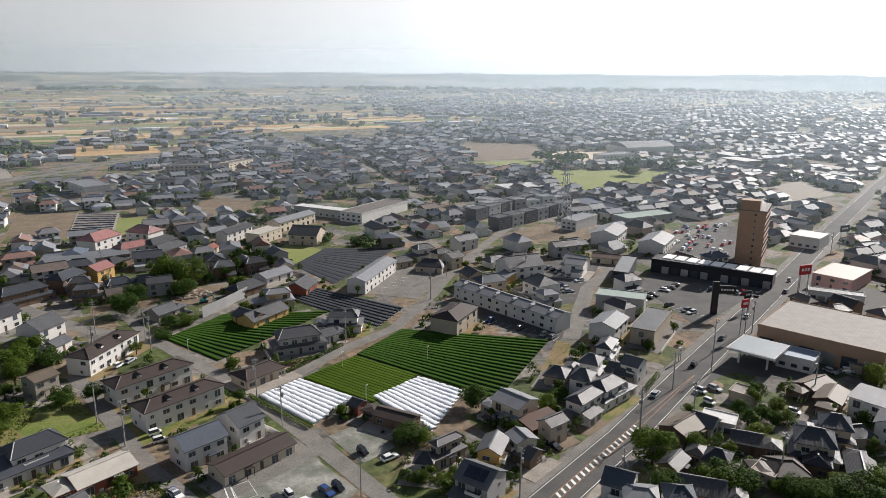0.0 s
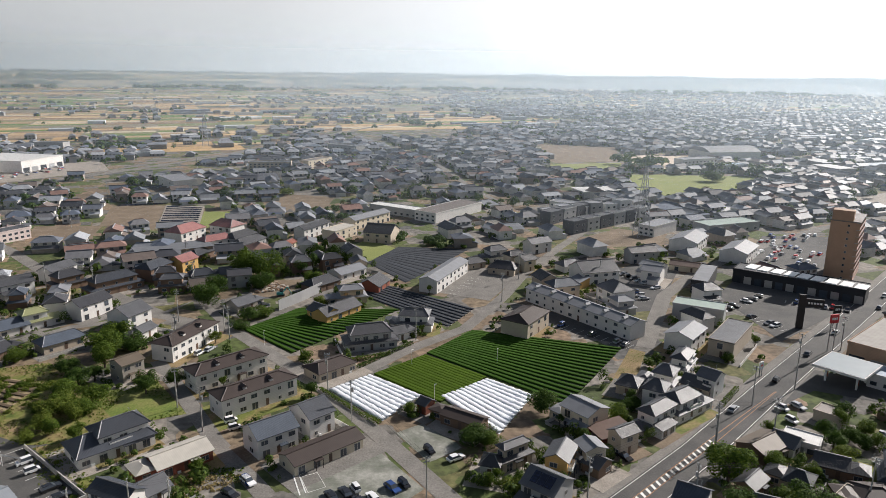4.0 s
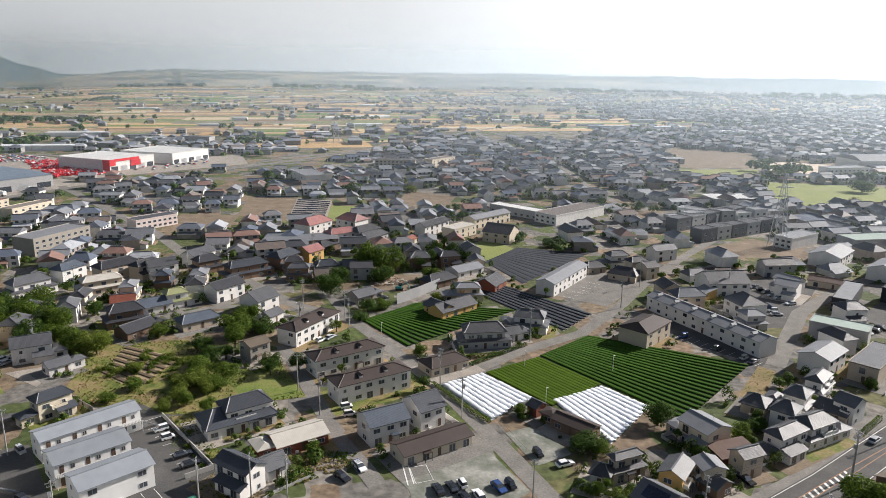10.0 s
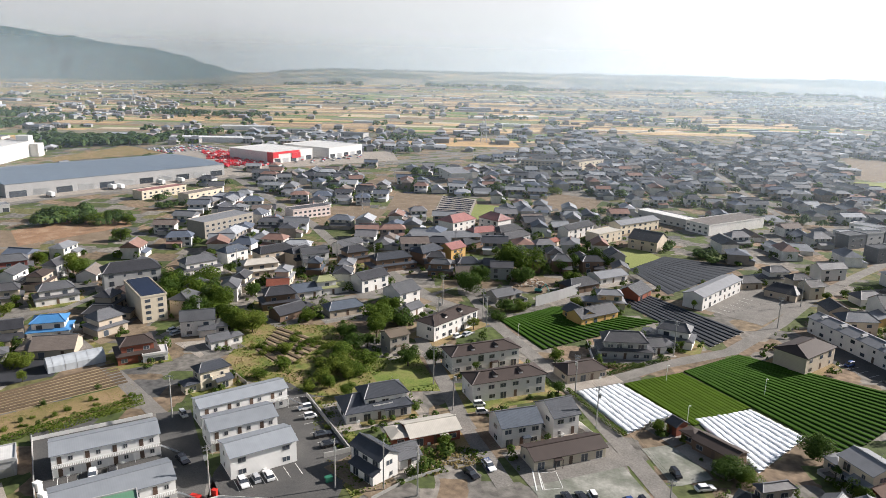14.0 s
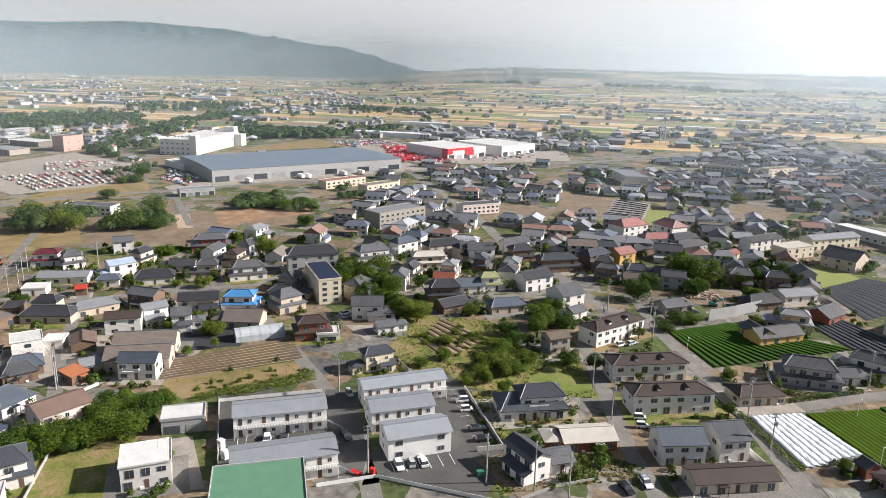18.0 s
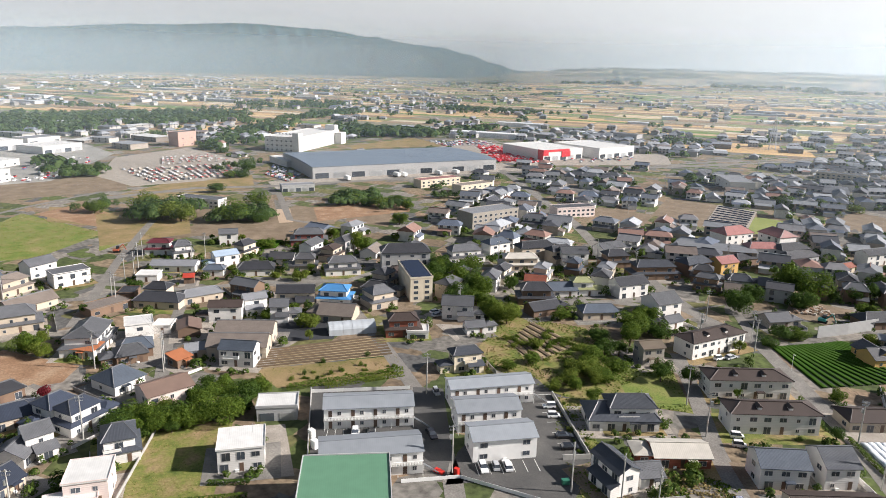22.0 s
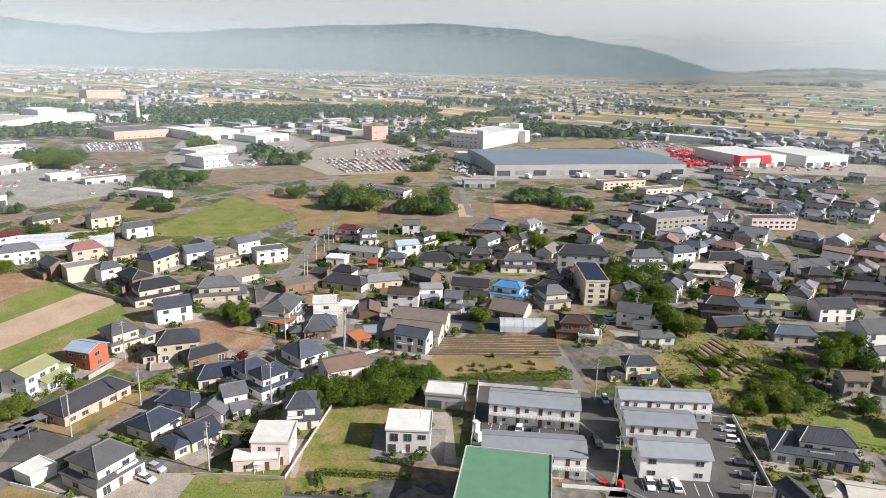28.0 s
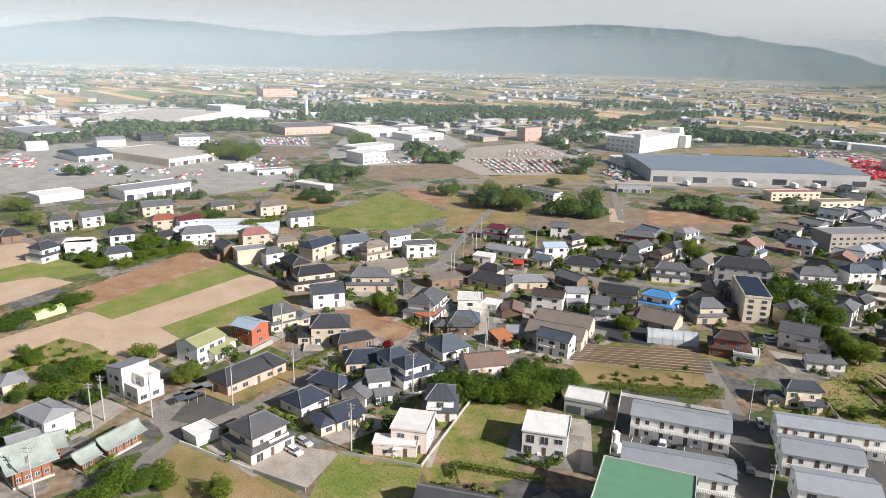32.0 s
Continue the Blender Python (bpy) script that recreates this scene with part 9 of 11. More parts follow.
def parked(a, b, n, turn=90, skip=0.25, lines=True):
    """A row of parking bays from a to b, most with a car."""
    a, b = Vector(a), Vector(b)
    d = (b - a).normalized()
    m = Vector((-d.y, d.x))
    h = heading(a, b)
    for i in range(n):
        p = a.lerp(b, (i + 0.5) / n)
        if cr.random() > skip:
            car(p, h + turn + cr.choice((0, 180)) + cr.uniform(-2, 2), cr.choice(("white", "white", "silver", "black", "black", "grey", "blue", "red")), cr.random() < 0.4)
    if lines:
        for i in range(n + 1):
            p = a.lerp(b, i / n)
            bm = bmesh.new()
            q = [p - m * 2.4 - d * 0.06, p - m * 2.4 + d * 0.06, p + m * 2.4 + d * 0.06, p + m * 2.4 - d * 0.06]
            bm.faces.new([bm.verts.new((v.x, v.y, 0.088)) for v in q])
            tagged(part("bay_line", bm, PAINT), "white painted line of a parking bay", "", "", "structure")


parked((-102.4, 100.4), (-95.1, 112.5), 5, 90, 0.4)
parked((-118.4, 140.1), (-93.0, 122.5), 6, 90, 0.4)
parked((16.4, 246.4), (39.9, 228.5), 9, 90, 0.4)
parked((76.0, 265.5), (102.8, 292.5), 8, 90, 0.2)
parked((89.6, 265.7), (98.4, 252.5), 6, 90, 0.4)
parked((110.7, 286.9), (131.8, 277.2), 9, 90, 0.3)
parked((48.7, 318.6), (61.7, 296.0), 7, 90, 0.2)
parked((51.0, 291.7), (53.8, 279.7), 3, 90, 0.3)
parked((-25.8, 278.4), (-17.0, 301.6), 6, 90, 0.6)
parked((-136.5, 81.8), (-129.4, 91.3), 6, 90, 0.4)
car((-72.5, 161.2), heading((-74.4, 159.8), (-69.8, 163.5)), "white", True)
car((-70.0, 157.6), heading((-72.7, 155.6), (-68.2, 159.2)), "white", True)
car((-19.0, 152.7), heading((-20.9, 154.8), (-17.0, 150.4)), "black", True)
car((-12.2, 150.2), heading((-14.1, 148.9), (-10.3, 152.0)), "white")
car((-25.1, 136.2), heading((-26.3, 137.7), (-23.4, 134.8)), "blue")
car((-22.8, 137.7), heading((-24.1, 139.5), (-21.1, 136.3)), "black", True)
for p, tone, tall in (((-37.7, 131.4), "black", False), ((-35.0, 133.1), "black", False), ((-33.2, 135.0), "white", True), ((-31.4, 130.4), "black", False), ((-28.6, 131.9), "white", False)):
    car(p, 128, tone, tall)
for a, b in (((-48.6, 139.0), (-44.6, 131.4)), ((-47.6, 139.8), (-43.6, 132.4))):
    bm = bmesh.new()
    strip(bm, [Vector(a), Vector(b)], 0.3, 0.13)
    tagged(part("ramp_edge", bm, PAINT), "painted edge of an entrance ramp", "", "", "structure")
BAY = [Vector(p) for p in ((-46.6, 138.3), (-43.2, 132.6), (-39.9, 135.2), (-43.4, 140.6))]
for a, b in zip(BAY, BAY[1:] + BAY[:1]):
    bm = bmesh.new()
    strip(bm, [a, b], 0.14, 0.13)
    tagged(part("bay_line", bm, PAINT), "white painted line of a parking bay", "", "", "structure")
car((-57.8, 134.9), heading((-59.7, 136.6), (-56.0, 133.3)), "blue")
car((31.3, 164.5), heading((30.0, 165.7), (32.9, 162.8)), "white", True)
car((27.8, 155.8), heading((26.6, 157.1), (29.1, 153.9)), "black")
car((-59.7, 129.6), heading((-62.2, 131.0), (-57.8, 128.6)), "black")
car((-57.6, 134.7), heading((-59.3, 136.0), (-55.9, 133.3)), "white")
car((-100.5, 202.9), heading((-101.1, 199.0), (-99.0, 206.5)), "white", True)
car((-98.6, 206.9), heading((-99.4, 203.4), (-97.9, 210.4)), "silver")
car((-187.0, 158.3), heading((-187.1, 156.5), (-186.5, 161.4)), "white")
car((-183.7, 156.6), heading((-184.4, 154.3), (-183.4, 159.5)), "silver")
car((-136.8, 116.9), heading((-140.1, 118.5), (-134.0, 115.9)), "silver", True)
car((-120.1, 101.6), heading((-122.9, 102.6), (-117.3, 100.6)), "black")
car((-146.0, 3.3), heading((-148.0, 1.7), (-143.8, 5.0)), "white")
car((-149.4, 5.6), heading((-151.5, 3.8), (-147.2, 7.1)), "silver")
car((-177.0, -21.2), heading((-175.2, -23.1), (-178.3, -19.2)), "black")
car((-316.7, -20.9), heading((-314.2, -23.2), (-319.1, -17.9)), "white")
car((-301.2, 36.5), heading((-299.8, 33.9), (-303.5, 39.3)), "red")
car((61.4, 185.0), heading((58.8, 181.4), (65.6, 190.6)), "silver", state="moving")
car((79.7, 205.9), heading((77.2, 202.9), (84.0, 211.8)), "black", True, state="moving")
car((97.7, 229.3), heading((94.5, 225.1), (102.6, 235.9)), "grey", state="moving")
car((115.6, 251.5), heading((110.5, 245.3), (122.4, 260.7)), "white", state="moving")
car((145.0, 282.8), heading((139.0, 275.1), (152.5, 293.4)), "grey", state="moving")
car((154.6, 299.3), heading((146.8, 289.2), (163.6, 311.2)), "white", True, state="moving")
car((75.1, 187.0), heading((74.1, 188.8), (76.9, 185.2)), "white", True)
car((75.0, 179.9), heading((74.0, 181.6), (76.4, 178.2)), "white", True)
car((79.9, 188.9), heading((79.0, 190.8), (81.4, 187.1)), "silver")
car((95.9, 174.1), heading((94.8, 175.0), (97.4, 173.1)), "white", True)
car((125.7, 201.3), heading((123.5, 202.1), (127.9, 200.5)), "white", True)
car((120.4, 201.3), heading((119.8, 203.4), (121.9, 199.2)), "silver")



# ---- utility poles and wires ----
def pole_parts():
    bm = bmesh.new()
    tube(bm, 0.19, 0, 0, 0, 12, 8, 0.12)
    metre_uv(bm)
    a = bpy.data.meshes.new("post")
    bm.to_mesh(a)
    bm.free()
    a.materials.append(POLE)
    out = [a]
    for z, w in ((11.5, 1.0), (10.7, 0.8)):
        bm = bmesh.new()
        box(bm, -w, -0.06, z, w, 0.06, z + 0.12)
        for q in (-w + 0.1, -0.3, 0.3, w - 0.1):
            tube(bm, 0.06, q, 0, z + 0.12, z + 0.4, 6)
        metre_uv(bm)
        me = bpy.data.meshes.new("cross_arm")
        bm.to_mesh(me)
        bm.free()
        me.materials.append(STEEL)
        out.append(me)
    bm = bmesh.new()
    tube(bm, 0.3, 0.45, 0, 8.6, 9.7, 10)
    metre_uv(bm)
    me = bpy.data.meshes.new("transformer")
    bm.to_mesh(me)
    bm.free()
    me.materials.append(STEEL)
    out.append(me)
    return out


POLEKIT = pole_parts()
WIRE = material("cable", (0.03, 0.03, 0.03), rough=0.6)


def utility_pole(p, rz=0, transformer=True):
    e = tagged(new("utility_pole"), "grey concrete utility pole with steel cross-arms", "utility pole", "utility poles")
    e.matrix_basis = pose(p[0], p[1], 0, 0, 0, rz)
    for nm, me in zip(("post", "cross_arm", "cross_arm", "transformer"), POLEKIT):
        if nm != "transformer" or transformer:
            part(nm, me, None, e)
    return e


def pole_line(*pts):
    last = None
    for i, p in enumerate(pts):
        q = pts[min(i + 1, len(pts) - 1)]
        o = pts[max(i - 1, 0)]
        rz = math.degrees(math.atan2(q[1] - o[1], q[0] - o[0])) + 90
        utility_pole(p, rz, i % 2 == 0)
        if last:
            for off in (-0.8, 0.0, 0.8):
                n = Vector((math.cos(radians(rz)), math.sin(radians(rz)))) * off
                cu = bpy.data.curves.new("cable", "CURVE")
                cu.dimensions, cu.bevel_depth, cu.bevel_resolution = "3D", 0.02, 0
                sp = cu.splines.new("POLY")
                sp.points.add(8)
                for k in range(9):
                    u = k / 8
                    sp.points[k].co = (last[0] + (p[0] - last[0]) * u + n.x, last[1] + (p[1] - last[1]) * u + n.y, 11.6 - 3.2 * u * (1 - u), 1)
                cu.materials.append(WIRE)
                tagged(new("overhead_cable", cu), "black overhead cable between utility poles", "cable", "overhead cables")
        last = p


pole_line((-100.8, 224.1), (-52.1, 182.0), (-41.2, 165.3), (-16.8, 130.7))
pole_line((-110.1, 207.2), (-90.0, 166.9), (-77.7, 155.6))
pole_line((-52.1, 182.0), (-32.8, 225.0), (-4.6, 271.3), (2.0, 303.7), (37.7, 304.4))
pole_line((66.3, 168.4), (51.5, 165.3), (17.2, 135.1))
pole_line((66.3, 168.4), (83.2, 200.8), (110.3, 234.9), (146.0, 275.2), (198.9, 347.9))
pole_line((50.7, 162.3), (67.5, 188.8), (89.8, 216.6))
pole_line((39.4, 135.3), (77.2, 142.1), (107.1, 185.5))
pole_line((-104.8, 95.0), (-138.7, 115.0), (-179.1, 163.0), (-216.6, 219.4), (-192.3, 259.2), (-169.4, 256.3))
pole_line((-95.9, 216.7), (-121.2, 231.1), (-133.3, 269.7), (-152.0, 302.2))
pole_line((-83.4, 110.5), (-74.0, 115.3), (-66.4, 116.9))
pole_line((-304.8, 90.2), (-320.3, 96.9), (-292.3, 108.8), (-304.7, 119.6))
pole_line((-290.7, 84.2), (-263.0, 69.2), (-196.0, 62.9))
pole_line((-168.3, -30.2), (-171.2, -11.4), (-180.7, 4.1), (-213.1, 1.4))
pole_line((-138.2, -47.6), (-165.2, -42.9), (-168.9, -41.2))
pole_line((-144.5, 16.0), (-168.5, 34.7), (-209.9, 48.0), (-197.9, 64.0))
pole_line((-280.0, 36.4), (-267.4, 69.1), (-290.4, 80.4))
pole_line((-253.9, 369.7), (-287.3, 462.2), (-286.8, 603.6), (-249.4, 710.4))


# ---- further houses, set in loose rows ----
tr = random.Random(11)
GRID = 28.0
gc, gs = math.cos(radians(GRID)), math.sin(radians(GRID))


def town_density(yaw, dist, x=0.0, y=0.0):
    """How closely the plan is built up, by bearing and distance from the middle of the flight."""
    yaw += 9 * noise.noise((x * 0.003, y * 0.003, 8.5))
    dist *= 1 + 0.25 * noise.noise((x * 0.005, y * 0.005, 2.5))
    if yaw < 0:
        return 0.9 if dist < 1700 else 0.62
    if yaw < 18:
        return 0.9 if dist < 1000 else (0.14 if dist < 1500 else 0.42)
    if yaw < 30:
        return 0.85 if dist < 600 else (0.36 if dist < 950 else 0.13)
    if yaw < 48:
        return 0.85 if dist < 470 else (0.26 if dist < 900 else 0.11)
    if yaw < 75:
        return 0.72 if dist < 390 else 0.11
    return 0.5 if dist < 420 else 0.14


filled = 0
for i in range(-60, 61):
    for j in range(-10, 60):
        u, v = i * 13.5 + tr.uniform(-2, 2), j * 12.5 + tr.uniform(-2, 2)
        x, y = u * gc - v * gs, u * gs + v * gc
        dist, yaw = math.hypot(x, y), math.degrees(math.atan2(-x, y))
        if not (-36 < yaw < 112) or dist < 240 or dist > 335:
            continue
        if tr.random() > town_density(yaw, dist, x, y) or not free(x, y, 4.6) or filled >= 130:
            continue
        filled += 1
        st = tr.choice((1, 2, 2, 2))
        house(x, y, GRID + tr.choice((0, 90)) + tr.uniform(-8, 8), tr.uniform(9, 12.5), tr.uniform(7, 9), st,
              tr.choice("GHHKK" if st == 2 else "GHH"), tr.choice(("dark", "dgrey", "dgrey", "grey", "grey", "slate", "bluegrey", "dbrown", "lbrown", "navy", "dark", "lgrey")),
              tr.choice(("white", "white", "cream", "beige", "grey", "beige", "brown", "brown")), near=False, side=tr.choice((0, 0, 1, -1)))
        keep_house(*PLOTS[-1])


def joined(name, verts, faces, mats, slots, label, category):
    me = bpy.data.meshes.new(name)
    me.from_pydata(verts, [], faces)
    for m in mats:
        me.materials.append(m)
    me.polygons.foreach_set("material_index", slots)
    me.update()
    return tagged(new(name, me), label, category, "", "stuff")


# Roof greys paled to imitate haze; the far set is paler still.
FARROOF = island_material("far_roofs_hazed", ((0.17, 0.18, 0.20), (0.22, 0.23, 0.25), (0.26, 0.27, 0.29), (0.14, 0.15, 0.17), (0.19, 0.20, 0.225), (0.30, 0.31, 0.33),
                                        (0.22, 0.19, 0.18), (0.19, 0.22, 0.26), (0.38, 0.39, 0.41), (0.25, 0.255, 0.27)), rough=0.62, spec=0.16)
MIDROOF = island_material("tiled_roofs_hazed", ((0.10, 0.104, 0.115), (0.16, 0.167, 0.18), (0.21, 0.22, 0.237), (0.075, 0.078, 0.09), (0.13, 0.143, 0.17), (0.25, 0.262, 0.28),
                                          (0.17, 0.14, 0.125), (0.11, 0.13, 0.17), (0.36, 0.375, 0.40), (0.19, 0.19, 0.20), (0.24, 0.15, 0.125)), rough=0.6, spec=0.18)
# Pale plaster, with its whites lifted to imitate haze.
MIDWALL = island_material("plaster_walls_hazed", ((0.66, 0.65, 0.63), (0.60, 0.585, 0.56), (0.45, 0.43, 0.40), (0.66, 0.64, 0.60), (0.30, 0.26, 0.225), (0.52, 0.51, 0.49), (0.62, 0.61, 0.60)), rough=0.75)
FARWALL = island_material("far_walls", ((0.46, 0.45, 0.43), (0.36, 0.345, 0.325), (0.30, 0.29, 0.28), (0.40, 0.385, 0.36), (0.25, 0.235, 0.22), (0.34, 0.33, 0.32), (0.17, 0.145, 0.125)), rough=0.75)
FARLEAF = leaf_material("far_leaves", (0.040, 0.078, 0.024), (0.10, 0.15, 0.045))
GREEN = []
for ring, (d0, d1) in enumerate(((335, 760), (760, 1200), (1200, 1900), (1900, 4200))):
    verts, faces, slots = [], [], []
    step = (13.4, 15, 19, 28)[ring]
    n = int(d1 / step) + 2
    for i in range(-n, n + 1):
        for j in range(-n, n + 1):
            u, v = i * step + tr.uniform(-3, 3), j * step * 0.92 + tr.uniform(-3, 3)
            x, y = u * gc - v * gs, u * gs + v * gc
            dist = math.hypot(x, y)
            if not d0 < dist < d1:
                continue
            yaw = math.degrees(math.atan2(-x, y))
            if not -40 < yaw < 116:
                continue
            clump = noise.noise((x * 0.004 + 3, y * 0.004, 0.5)) + 0.6 * noise.noise((x * 0.012, y * 0.012, 4.5))
            built = town_density(yaw, dist, x, y)
            if built > 0.55:
                chance = built if clump > -0.3 else built * 0.4
            else:
                chance = built * 1.9 * max(0.0, min(1.3, 0.3 + clump * 2.0))
            if 46 < yaw < 64 and dist < 450:
                chance *= 0.4
            if tr.random() > chance:
                continue
            if ring < 2 and not free(x, y, 6):
                continue
            z0 = land_height(x, y)
            w, d = tr.uniform(9, 13), tr.uniform(7, 9.5)
            works = yaw > 70 and 450 < dist < 1150
            big = tr.random() < ((0.16 if ring == 0 else 0.45) if works else (0.015, 0.03, 0.03, 0.03)[ring])
            if big:
                w, d = tr.uniform(20, 40), tr.uniform(14, 22)
            h = tr.choice((2.8, 5.1, 5.1, 5.4))
            k = radians(GRID + tr.choice((0, 90)) + tr.uniform(-12, 12))
            c, s = math.cos(k), math.sin(k)
            peak = 0.3 if big else tr.uniform(1.7, 2.8)
            hipped = 0 if tr.random() < 0.5 else d * 0.4
            b0 = len(verts)
            loc = [(-w / 2, -d / 2, 0), (w / 2, -d / 2, 0), (w / 2, d / 2, 0), (-w / 2, d / 2, 0), (-w / 2, -d / 2, h), (w / 2, -d / 2, h), (w / 2, d / 2, h), (-w / 2, d / 2, h)]
            verts += [(x + c * a - s * b, y + s * a + c * b, z + z0) for a, b, z in loc]
            faces += [(b0, b0 + 1, b0 + 5, b0 + 4), (b0 + 1, b0 + 2, b0 + 6, b0 + 5), (b0 + 2, b0 + 3, b0 + 7, b0 + 6), (b0 + 3, b0, b0 + 4, b0 + 7)]
            slots += [1] * 4
            b1 = len(verts)
            o = 0.8
            loc = [(-w / 2 - o, -d / 2 - o, h), (w / 2 + o, -d / 2 - o, h), (w / 2 + o, d / 2 + o, h), (-w / 2 - o, d / 2 + o, h), (-w / 2 - o + hipped, 0, h + peak), (w / 2 + o - hipped, 0, h + peak)]
            verts += [(x + c * a - s * b, y + s * a + c * b, z + z0) for a, b, z in loc]
            faces += [(b1, b1 + 1, b1 + 5, b1 + 4), (b1 + 2, b1 + 3, b1 + 4, b1 + 5), (b1 + 1, b1 + 2, b1 + 5), (b1 + 3, b1, b1 + 4)]
            slots += [3 if big and tr.random() < (0.5 if works else 0.25) else 0] * 4
            if ring < 3 and not big:
                for _ in range((4, 2, 1)[ring]):
                    an, far = tr.uniform(0, 6.28), w * 0.5 + tr.uniform(0.8, 3)
                    GREEN.append((x + math.cos(an) * far, y + math.sin(an) * far, tr.uniform(1.0, 2.6) * (1 + 0.3 * ring), tr.uniform(1.8, 4.6)))
            if ring == 0 and not big:
                # ridge cap, and a lower wing under its own roof
                b3 = len(verts)
                rl = w / 2 + o - hipped
                loc = [(-rl, -0.2, h + peak), (rl, -0.2, h + peak), (rl, 0.2, h + peak), (-rl, 0.2, h + peak), (-rl, -0.2, h + peak + 0.3), (rl, -0.2, h + peak + 0.3), (rl, 0.2, h + peak + 0.3), (-rl, 0.2, h + peak + 0.3)]
                verts += [(x + c * a - s * b, y + s * a + c * b, z + z0) for a, b, z in loc]
                faces += [(b3, b3 + 1, b3 + 5, b3 + 4), (b3 + 1, b3 + 2, b3 + 6, b3 + 5), (b3 + 2, b3 + 3, b3 + 7, b3 + 6), (b3 + 3, b3, b3 + 4, b3 + 7), (b3 + 4, b3 + 5, b3 + 6, b3 + 7)]
                slots += [0] * 5
                sg, ww, wd = tr.choice((-1, 1)), w * tr.uniform(0.5, 1.0), tr.uniform(2.0, 3.4)
                wx, y0, y1 = sg * (w - ww) / 2, -d / 2 - wd, -d / 2
                b4 = len(verts)
                loc = [(wx - ww / 2, y0, 0), (wx + ww / 2, y0, 0), (wx + ww / 2, y1, 0), (wx - ww / 2, y1, 0), (wx - ww / 2, y0, 2.5), (wx + ww / 2, y0, 2.5), (wx + ww / 2, y1, 2.5), (wx - ww / 2, y1, 2.5)]
                verts += [(x + c * a - s * b, y + s * a + c * b, z + z0) for a, b, z in loc]
                faces += [(b4, b4 + 1, b4 + 5, b4 + 4), (b4 + 1, b4 + 2, b4 + 6, b4 + 5), (b4 + 3, b4, b4 + 4, b4 + 7)]
                slots += [1] * 3
                b5 = len(verts)
                loc = [(wx - ww / 2 - 0.5, y0 - 0.6, 2.35), (wx + ww / 2 + 0.5, y0 - 0.6, 2.35), (wx + ww / 2 - 0.2, y1, 3.4), (wx - ww / 2 + 0.2, y1, 3.4), (wx + ww / 2 + 0.5, y1, 2.35), (wx - ww / 2 - 0.5, y1, 2.35)]
                verts += [(x + c * a - s * b, y + s * a + c * b, z + z0) for a, b, z in loc]
                faces += [(b5, b5 + 1, b5 + 2, b5 + 3), (b5 + 1, b5 + 4, b5 + 2), (b5 + 5, b5, b5 + 3)]
                slots += [0] * 3
            if ring < 2:
                for q in range(3):
                    for lev in ((0.9,) if h < 4 else (0.9, 3.6)):
                        b2 = len(verts)
                        cx = -w / 3 + q * w / 3
                        loc = [(cx - 0.9, -d / 2 - 0.05, lev), (cx + 0.9, -d / 2 - 0.05, lev), (cx + 0.9, -d / 2 - 0.05, lev + 1.3), (cx - 0.9, -d / 2 - 0.05, lev + 1.3)]
                        verts += [(x + c * a - s * b, y + s * a + c * b, z + z0) for a, b, z in loc]
                        faces.append((b2, b2 + 1, b2 + 2, b2 + 3))
                        slots.append(2)
    # beyond the first ring the paler roof set imitates more haze
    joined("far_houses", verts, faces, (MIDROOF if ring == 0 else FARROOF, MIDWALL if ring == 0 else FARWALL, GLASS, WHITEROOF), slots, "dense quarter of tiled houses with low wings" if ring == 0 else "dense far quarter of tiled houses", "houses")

# the open plain beyond the town
PLAIN = ground_material("stubble_plain", ((0.115, 0.14, 0.088), (0.17, 0.172, 0.115), (0.25, 0.21, 0.145), (0.14, 0.165, 0.108)), 0.006, fine=0.05, rough=0.8)
land("plain", lambda yaw: [1000 + 500 * max(0.0, min(1.0, (30 - yaw) / 12))] + [1801 + 154 * q for q in range(21)], -50, 125, PLAIN, 0.03, "wide plain of stubble and dry fields")

# field strips over the plain
FARFIELD = island_material("far_fields", ((0.50, 0.335, 0.165), (0.54, 0.41, 0.245), (0.25, 0.17, 0.11), (0.13, 0.20, 0.055), (0.47, 0.34, 0.20), (0.30, 0.22, 0.15),
                                          (0.20, 0.15, 0.10), (0.52, 0.45, 0.33), (0.15, 0.21, 0.065), (0.54, 0.37, 0.19), (0.20, 0.22, 0.10), (0.38, 0.265, 0.155)), rough=0.9, spec=0.15, grain=0.05)
verts, faces = [], []
for i in range(-26, 27):
    for j in range(-86, 87):
        u, v = i * 190.0 + 95 * (j % 2), j * 54.0
        x, y = u * gc - v * gs, u * gs + v * gc
        dist, yaw = math.hypot(x, y), math.degrees(math.atan2(-x, y))
        if not 430 < dist < 4700 or not -44 < yaw < 120:
            continue
        if tr.random() > 1.0 - 1.15 * town_density(yaw, dist, x, y) or (dist < 1100 and not free(x, y, 40)):
            continue
        n = tr.choice((1, 1, 2, 3))
        for q in range(n):
            a0, a1 = -94 + 188 * q / n, -94 + 188 * (q + 1) / n - 2
            for e in range(2):
                b0, b1 = -26 + 26 * e, -1 + 26 * e
                k = len(verts)
                for a, b in ((a0, b0), (a1, b0), (a1, b1), (a0, b1)):
                    px, py = x + gc * a - gs * b, y + gs * a + gc * b
                    verts.append((px, py, 0.06 + land_height(px, py) + (1.2 if dist > 1800 else 0.0)))
                faces.append((k, k + 1, k + 2, k + 3))
joined("far_fields", verts, faces, (FARFIELD,), [0] * len(faces), "patchwork of straw-coloured and green fields on the plain", "fields")

GARDENLEAF = leaf_material("garden_leaves", (0.032, 0.062, 0.012), (0.11, 0.16, 0.03))
# belts of trees on the plain
verts, faces = [], []


